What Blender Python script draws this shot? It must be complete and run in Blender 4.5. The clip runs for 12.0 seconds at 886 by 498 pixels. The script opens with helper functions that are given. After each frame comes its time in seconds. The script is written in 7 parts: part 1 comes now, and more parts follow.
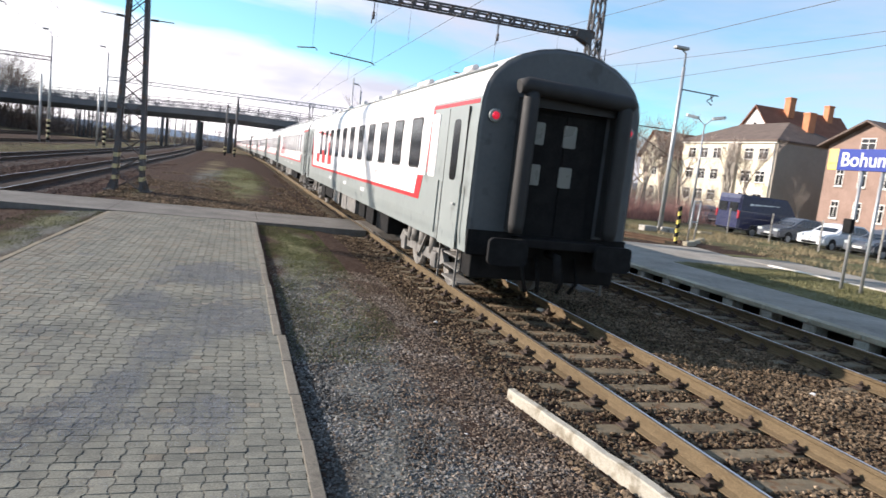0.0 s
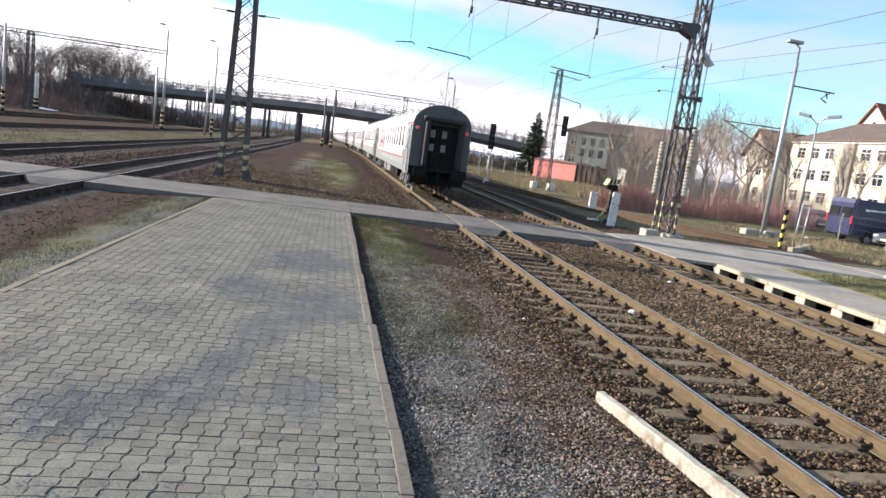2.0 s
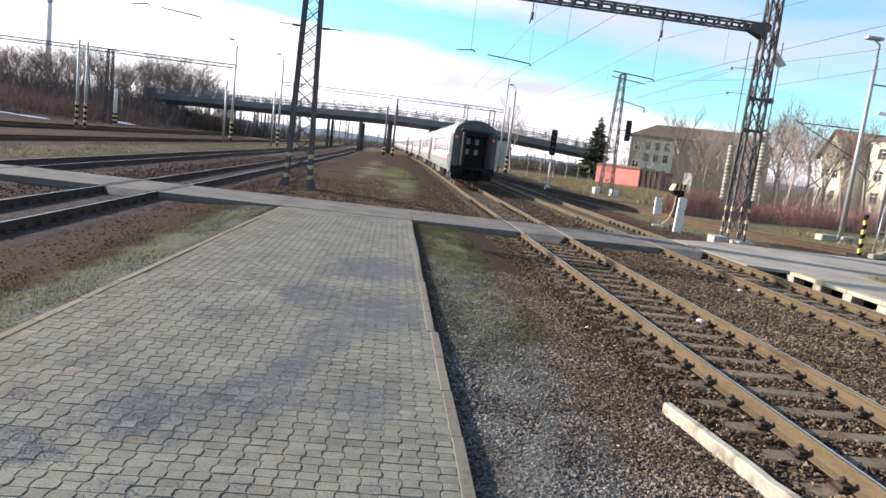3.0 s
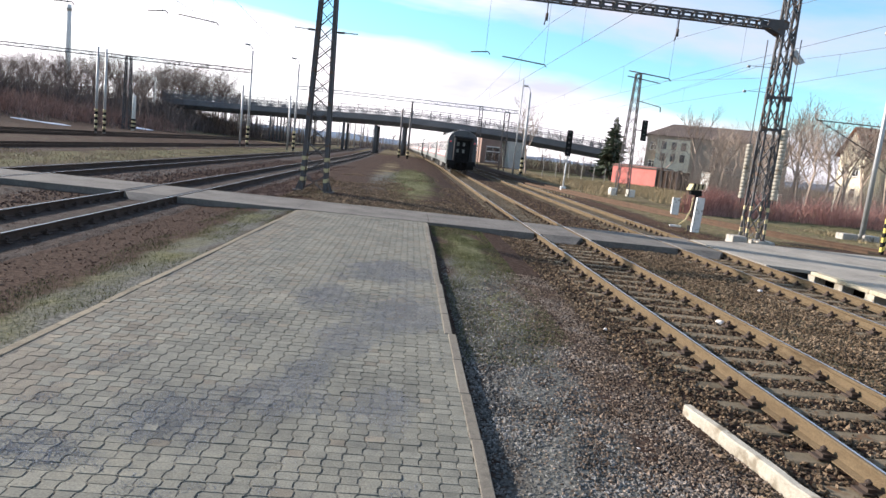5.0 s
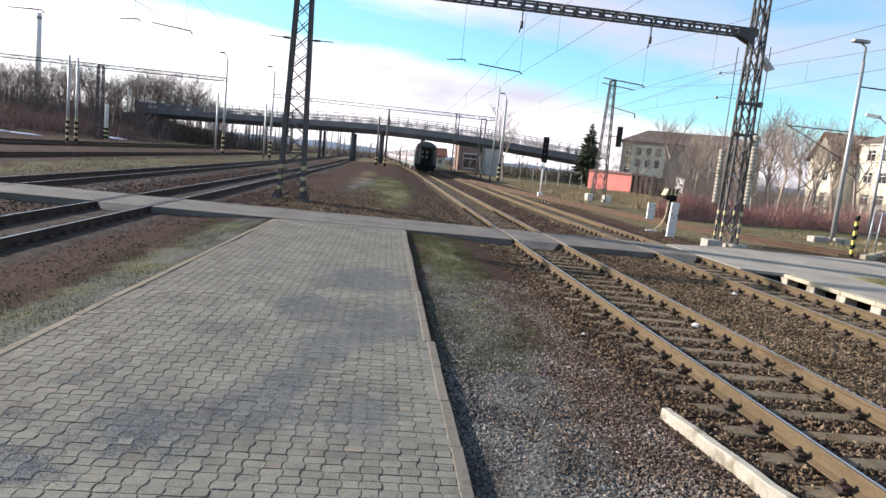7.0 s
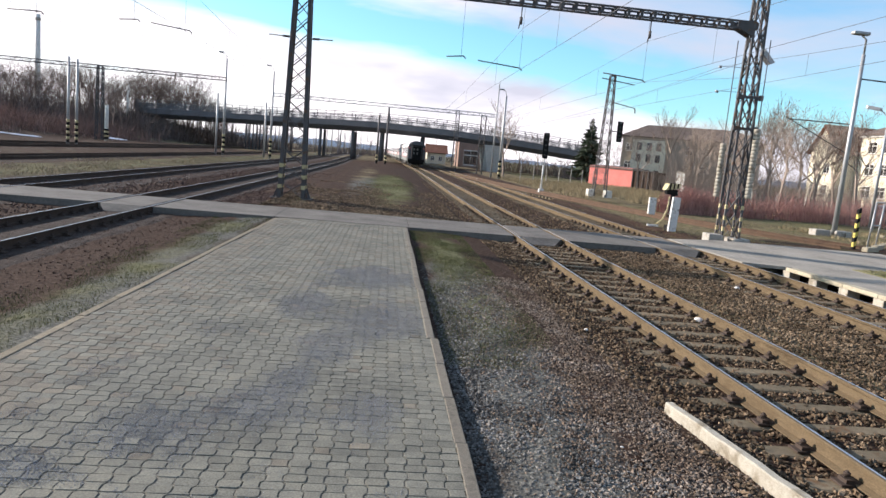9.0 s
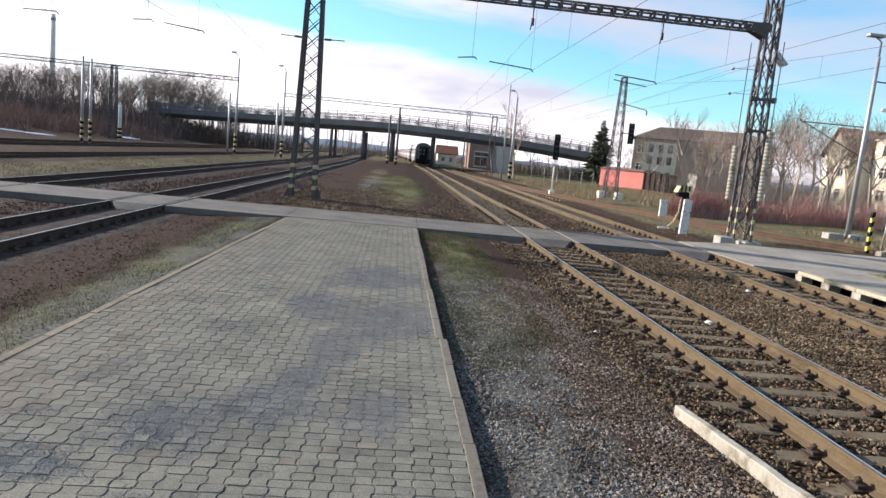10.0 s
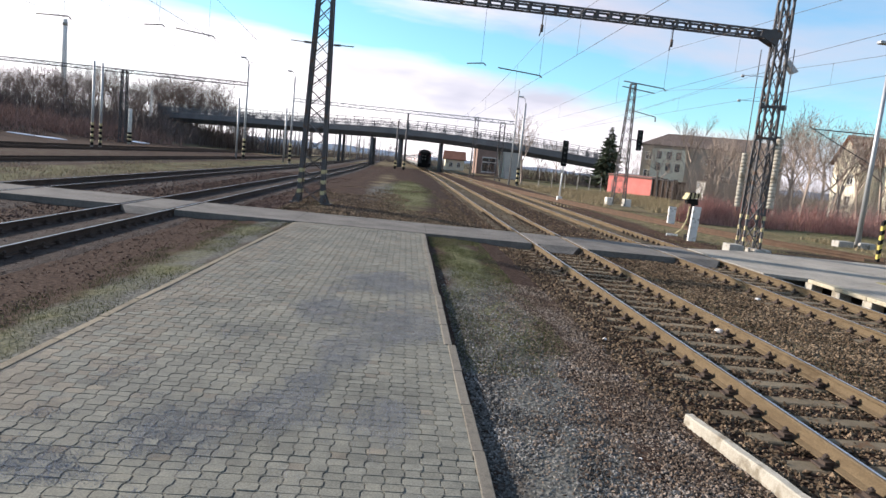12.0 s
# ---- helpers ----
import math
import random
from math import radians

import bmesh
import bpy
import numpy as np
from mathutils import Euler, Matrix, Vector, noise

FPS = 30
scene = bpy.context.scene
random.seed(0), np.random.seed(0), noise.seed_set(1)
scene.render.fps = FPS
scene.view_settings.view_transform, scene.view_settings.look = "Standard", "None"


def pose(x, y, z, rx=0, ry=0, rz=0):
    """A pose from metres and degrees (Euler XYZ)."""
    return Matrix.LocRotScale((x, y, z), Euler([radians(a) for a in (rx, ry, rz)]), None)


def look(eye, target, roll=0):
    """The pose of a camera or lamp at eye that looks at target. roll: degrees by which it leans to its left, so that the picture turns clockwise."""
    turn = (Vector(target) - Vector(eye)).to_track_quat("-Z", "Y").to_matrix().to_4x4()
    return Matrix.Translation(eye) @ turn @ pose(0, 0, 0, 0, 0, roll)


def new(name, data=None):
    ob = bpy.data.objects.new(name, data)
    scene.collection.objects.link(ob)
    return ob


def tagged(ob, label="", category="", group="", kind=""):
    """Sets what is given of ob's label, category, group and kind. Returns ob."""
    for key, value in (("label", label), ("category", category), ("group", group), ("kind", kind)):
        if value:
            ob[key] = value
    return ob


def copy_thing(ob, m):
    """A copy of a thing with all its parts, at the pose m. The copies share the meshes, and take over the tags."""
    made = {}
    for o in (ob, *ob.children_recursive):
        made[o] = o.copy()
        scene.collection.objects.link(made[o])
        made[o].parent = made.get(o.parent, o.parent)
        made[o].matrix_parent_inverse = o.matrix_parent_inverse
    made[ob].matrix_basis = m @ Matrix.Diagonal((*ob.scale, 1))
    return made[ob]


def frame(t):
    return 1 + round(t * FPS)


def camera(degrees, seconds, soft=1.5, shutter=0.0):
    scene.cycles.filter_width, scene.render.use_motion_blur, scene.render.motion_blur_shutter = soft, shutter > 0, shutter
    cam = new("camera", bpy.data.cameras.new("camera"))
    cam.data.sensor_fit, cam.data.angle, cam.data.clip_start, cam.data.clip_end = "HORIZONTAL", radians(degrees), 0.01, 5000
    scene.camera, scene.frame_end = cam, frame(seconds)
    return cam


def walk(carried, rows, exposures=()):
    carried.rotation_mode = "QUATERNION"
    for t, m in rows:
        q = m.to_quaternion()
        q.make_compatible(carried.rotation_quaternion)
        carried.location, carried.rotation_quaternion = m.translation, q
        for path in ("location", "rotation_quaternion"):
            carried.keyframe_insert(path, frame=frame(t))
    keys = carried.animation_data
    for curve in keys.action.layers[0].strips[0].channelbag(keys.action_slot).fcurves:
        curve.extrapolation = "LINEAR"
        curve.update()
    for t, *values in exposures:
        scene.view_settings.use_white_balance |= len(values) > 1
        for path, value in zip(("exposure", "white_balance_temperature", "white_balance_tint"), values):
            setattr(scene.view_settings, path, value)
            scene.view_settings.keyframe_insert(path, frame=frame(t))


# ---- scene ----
cam = camera(66.2, 12.0, soft=1.5, shutter=0.25)
PATH = [
    (0.0, pose(0.058, -0.008, 2.189, 83.07, -6.44, -16.70)),
    (0.1, pose(0.052, -0.018, 2.200, 82.94, -6.67, -15.32)),
    (0.2, pose(0.036, -0.022, 2.190, 82.89, -7.04, -13.56)),
    (0.3, pose(0.040, -0.015, 2.193, 82.82, -7.20, -12.71)),
    (0.4, pose(0.040, -0.016, 2.188, 82.79, -7.30, -12.00)),
    (0.5, pose(0.053, -0.025, 2.195, 82.73, -7.44, -11.72)),
    (1.0, pose(0.049, 0.001, 2.188, 81.94, -8.17, -12.41)),
    (1.5, pose(0.037, 0.008, 2.192, 81.88, -8.26, -11.91)),
    (2.0, pose(0.016, 0.014, 2.189, 81.68, -7.61, -9.04)),
    (2.5, pose(0.010, 0.015, 2.195, 81.59, -7.26, -6.34)),
    (3.0, pose(0.001, 0.004, 2.199, 81.63, -6.77, -3.96)),
    (3.2, pose(-0.015, 0.007, 2.189, 81.72, -6.50, -3.26)),
    (5.0, pose(-0.017, -0.000, 2.205, 81.65, -6.16, -2.71)),
    (5.5, pose(-0.000, 0.000, 2.200, 81.82, -5.87, -3.10)),
    (6.0, pose(-0.010, 0.009, 2.208, 81.95, -5.76, -3.37)),
    (6.5, pose(-0.004, 0.000, 2.202, 82.19, -5.63, -3.89)),
    (7.0, pose(-0.011, 0.003, 2.205, 82.45, -5.75, -4.61)),
    (9.0, pose(-0.023, -0.009, 2.206, 82.20, -5.12, -4.58)),
    (9.5, pose(-0.017, -0.004, 2.200, 82.17, -5.21, -4.11)),
    (10.0, pose(-0.018, -0.008, 2.201, 82.20, -5.45, -3.69)),
    (10.5, pose(-0.021, -0.007, 2.201, 82.24, -5.45, -3.39)),
    (11.0, pose(-0.021, -0.009, 2.206, 82.33, -5.54, -3.54)),
    (11.5, pose(-0.027, -0.000, 2.199, 82.50, -5.53, -3.80)),
    (12.0, pose(-0.044, 0.001, 2.202, 82.60, -5.74, -3.05)),]
walk(cam, PATH, [(t, stops, 6620, 19) for t, stops in ((0, 0.87), (0.5, 1.06), (1.0, 1.10), (2.0, 1.04), (3.0, 0.99), (5.5, 0.96), (7.0, 0.88), (9.0, 0.79), (12.0, 0.78))])

# ---------------------------------------------------------------- light
SUN_WAY = Vector((2.35, -1.1, -1.0)).normalized()          # the way the light travels
SUN_AZIMUTH = math.atan2(-SUN_WAY.x, -SUN_WAY.y)           # from +y, clockwise seen from above
world = bpy.data.worlds.new("world")
scene.world = world
world.use_nodes = True
wn, wl = world.node_tree.nodes, world.node_tree.links
wn.clear()
w_out, w_bg, w_sky = wn.new("ShaderNodeOutputWorld"), wn.new("ShaderNodeBackground"), wn.new("ShaderNodeTexSky")
w_sky.sky_type, w_sky.sun_disc = "NISHITA", False
w_sky.sun_elevation, w_sky.sun_rotation = math.asin(-SUN_WAY.z), SUN_AZIMUTH
w_sky.air_density, w_sky.dust_density, w_sky.ozone_density = 1.0, 0.6, 1.5
w_co, w_map = wn.new("ShaderNodeTexCoord"), wn.new("ShaderNodeMapping")
w_map.inputs["Rotation"].default_value = (0.0, 0.10, radians(-14))
w_map.inputs["Scale"].default_value = (1.0, 0.8, 4.2)
w_map.inputs["Location"].default_value = (1.9, 0.6, 0.25)
w_noise, w_fine = wn.new("ShaderNodeTexNoise"), wn.new("ShaderNodeTexNoise")
w_noise.inputs["Scale"].default_value, w_noise.inputs["Detail"].default_value = 1.55, 8.0
w_noise.inputs["Roughness"].default_value, w_noise.inputs["Distortion"].default_value = 0.60, 0.35
w_ramp = wn.new("ShaderNodeValToRGB")
w_ramp.color_ramp.elements[0].position, w_ramp.color_ramp.elements[1].position = 0.44, 0.74
w_tone = wn.new("ShaderNodeValToRGB")                       # cloud bellies are greyer than their rims
w_tone.color_ramp.elements[0].color, w_tone.color_ramp.elements[1].color = (9.6, 10.3, 11.9, 1), (19.5, 19.5, 19.7, 1)
w_tone.color_ramp.elements[0].position, w_tone.color_ramp.elements[1].position = 0.40, 0.66
w_fine.inputs["Scale"].default_value, w_fine.inputs["Detail"].default_value = 2.6, 5.0
w_mix = wn.new("ShaderNodeMix")
w_mix.data_type = "RGBA"
wl.new(w_co.outputs["Generated"], w_map.inputs["Vector"])
wl.new(w_map.outputs["Vector"], w_noise.inputs["Vector"])
wl.new(w_map.outputs["Vector"], w_fine.inputs["Vector"])
w_up, w_low, w_sum = wn.new("ShaderNodeSeparateXYZ"), wn.new("ShaderNodeMapRange"), wn.new("ShaderNodeMath")
w_low.inputs["From Min"].default_value, w_low.inputs["From Max"].default_value = 0.02, 0.20      # the cloud closes towards the horizon
w_low.inputs["To Min"].default_value, w_low.inputs["To Max"].default_value = 0.17, 0.0
w_sum.operation = "ADD"
wl.new(w_co.outputs["Generated"], w_up.inputs["Vector"])
wl.new(w_up.outputs["Z"], w_low.inputs["Value"])


def w_math(kind, a, b, c=None):
    """A maths node between sockets or numbers."""
    node = wn.new("ShaderNodeMath")
    node.operation = kind
    for i, v in enumerate((a, b) if c is None else (a, b, c)):
        if isinstance(v, (int, float)):
            node.inputs[i].default_value = v
        else:
            wl.new(v, node.inputs[i])
    return node.outputs[0]


def w_dot(way):
    node = wn.new("ShaderNodeVectorMath")
    node.operation = "DOT_PRODUCT"
    node.inputs[1].default_value = way
    wl.new(w_co.outputs["Generated"], node.inputs[0])
    return node.outputs["Value"]


# broken cloud decks with a long blue rift between them, whiter towards the sun
w_edge = w_math("MULTIPLY_ADD", w_fine.outputs["Fac"], 0.11, -0.055)
w_rift = w_math("ADD", w_math("SUBTRACT", w_dot((0.1156, -0.0414, 0.9924)), 0.116), w_edge)
w_gap = w_math("POWER", 2.718, w_math("MULTIPLY", w_math("MULTIPLY", w_rift, w_rift), -900.0))
wl.new(w_math("MULTIPLY_ADD", w_noise.outputs["Fac"], 0.9, w_low.outputs["Result"]), w_sum.inputs[0])
w_open = wn.new("ShaderNodeMapRange")                       # the decks thin out overhead, added above the view to dim the fill light
w_open.inputs["From Min"].default_value, w_open.inputs["From Max"].default_value = 0.24, 0.50
w_open.inputs["To Min"].default_value, w_open.inputs["To Max"].default_value = 0.20, 0.03
wl.new(w_up.outputs["Z"], w_open.inputs["Value"])
wl.new(w_math("MULTIPLY_ADD", w_gap, -0.46, w_open.outputs["Result"]), w_sum.inputs[1])
wl.new(w_sum.outputs[0], w_ramp.inputs["Fac"])
w_glare = w_math("MULTIPLY_ADD", w_dot(tuple(-SUN_WAY)), 0.42, -0.13)
wl.new(w_math("ADD", w_math("ADD", w_fine.outputs["Fac"], w_glare), w_math("MULTIPLY", w_low.outputs["Result"], 0.9)), w_tone.inputs["Fac"])
wl.new(w_ramp.outputs["Color"], w_mix.inputs["Factor"])
w_blue = wn.new("ShaderNodeMix")                            # deeper, brighter blue between the clouds
w_blue.data_type, w_blue.blend_type = "RGBA", "MULTIPLY"
w_blue.inputs["Factor"].default_value, w_blue.inputs["B"].default_value = 1.0, (1.75, 2.95, 3.25, 1)
wl.new(w_sky.outputs["Color"], w_blue.inputs["A"])
wl.new(w_blue.outputs["Result"], w_mix.inputs["A"])
wl.new(w_tone.outputs["Color"], w_mix.inputs["B"])
wl.new(w_mix.outputs["Result"], w_bg.inputs["Color"])
wl.new(w_bg.outputs["Background"], w_out.inputs["Surface"])
w_bg.inputs["Strength"].default_value = 0.043
sun = new("sun", bpy.data.lights.new("sun", "SUN"))
sun.data.energy, sun.data.angle, sun.data.color = 5.0, radians(0.55), (1.0, 0.93, 0.82)
sun.matrix_world = look((0, 0, 60), Vector((0, 0, 60)) + SUN_WAY)


# ---------------------------------------------------------------- materials
def material(name, colours, scale=4.0, rough=0.8, metal=0.0, bump=0.0, fine=0.0, island=0.0, piece=0.0, spec=0.5, glow=0.0, rust=None, squash=(1, 1, 1), still=False):
    """Noise between colours at two scales, with relief; island, piece: brightness spread between joined or single pieces; rust: (colour, amount)."""
    m = bpy.data.materials.new(name)
    m.use_nodes = True
    n, l = m.node_tree.nodes, m.node_tree.links
    b = n["Principled BSDF"]
    co, mp = n.new("ShaderNodeTexCoord"), n.new("ShaderNodeMapping")
    mp.inputs["Scale"].default_value = squash
    l.new(n.new("ShaderNodeNewGeometry").outputs["Position"] if still else co.outputs["Object"], mp.inputs["Vector"])
    big, small = n.new("ShaderNodeTexNoise"), n.new("ShaderNodeTexNoise")
    for node, s, d in ((big, scale, 4.0), (small, scale * 9, 3.0)):
        node.inputs["Scale"].default_value, node.inputs["Detail"].default_value = s, d
        l.new(mp.outputs["Vector"], node.inputs["Vector"])
    add = n.new("ShaderNodeMix")
    add.inputs["Factor"].default_value = 0.4
    l.new(big.outputs["Fac"], add.inputs["A"])
    l.new(small.outputs["Fac"], add.inputs["B"])
    ramp = n.new("ShaderNodeValToRGB")
    r = ramp.color_ramp
    while len(r.elements) < len(colours):
        r.elements.new(0.5)
    for i, c in enumerate(colours):
        r.elements[i].position = 0.34 + 0.32 * i / max(1, len(colours) - 1)
        r.elements[i].color = (*c, 1)
    l.new(add.outputs["Result"], ramp.inputs["Fac"])
    out = ramp.outputs["Color"]
    if rust:
        tex, edge, mix = n.new("ShaderNodeTexNoise"), n.new("ShaderNodeValToRGB"), n.new("ShaderNodeMix")
        tex.inputs["Scale"].default_value, tex.inputs["Detail"].default_value = scale * 2.3, 6.0
        edge.color_ramp.elements[0].position, edge.color_ramp.elements[1].position = 0.62 - rust[1], 0.70 - rust[1] * 0.7
        mix.data_type = "RGBA"
        l.new(mp.outputs["Vector"], tex.inputs["Vector"])
        l.new(tex.outputs["Fac"], edge.inputs["Fac"])
        l.new(edge.outputs["Color"], mix.inputs["Factor"])
        l.new(out, mix.inputs["A"])
        mix.inputs["B"].default_value = (*rust[0], 1)
        out = mix.outputs["Result"]
    grain = None
    if rough > 0.78 and bump:                               # sand-sized grain
        grain, span, tint = n.new("ShaderNodeTexNoise"), n.new("ShaderNodeMapRange"), n.new("ShaderNodeHueSaturation")
        grain.inputs["Scale"].default_value, grain.inputs["Detail"].default_value = min(max(scale * 70, 60), 170), 3.0
        span.inputs["From Min"].default_value, span.inputs["From Max"].default_value = 0.3, 0.7
        span.inputs["To Min"].default_value, span.inputs["To Max"].default_value = 0.74, 1.26
        l.new(mp.outputs["Vector"], grain.inputs["Vector"])
        l.new(grain.outputs["Fac"], span.inputs["Value"])
        l.new(span.outputs["Result"], tint.inputs["Value"])
        l.new(out, tint.inputs["Color"])
        out = tint.outputs["Color"]
    if island or piece:
        src = n.new("ShaderNodeNewGeometry").outputs["Random Per Island"] if island else n.new("ShaderNodeObjectInfo").outputs["Random"]
        spread = island or piece
        rng, hsv = n.new("ShaderNodeMapRange"), n.new("ShaderNodeHueSaturation")
        rng.inputs["To Min"].default_value, rng.inputs["To Max"].default_value = 1 - spread, 1 + spread
        l.new(src, rng.inputs["Value"])
        l.new(rng.outputs["Result"], hsv.inputs["Value"])
        l.new(out, hsv.inputs["Color"])
        out = hsv.outputs["Color"]
    l.new(out, b.inputs["Base Color"])
    b.inputs["Metallic"].default_value, b.inputs["Specular IOR Level"].default_value = metal, (0.12 if rough > 0.78 and not metal else spec)
    rr = n.new("ShaderNodeMapRange")
    rr.inputs["To Min"].default_value, rr.inputs["To Max"].default_value = max(0.02, rough - 0.12), min(1, rough + 0.12)
    l.new(small.outputs["Fac"], rr.inputs["Value"])
    l.new(rr.outputs["Result"], b.inputs["Roughness"])
    if bump:
        bp = n.new("ShaderNodeBump")
        bp.inputs["Strength"].default_value, bp.inputs["Distance"].default_value = bump, fine or 0.01
        l.new((grain or small).outputs["Fac"], bp.inputs["Height"])
        l.new(bp.outputs["Normal"], b.inputs["Normal"])
    if glow:
        l.new(out, b.inputs["Emission Color"])
        b.inputs["Emission Strength"].default_value = glow
    return m


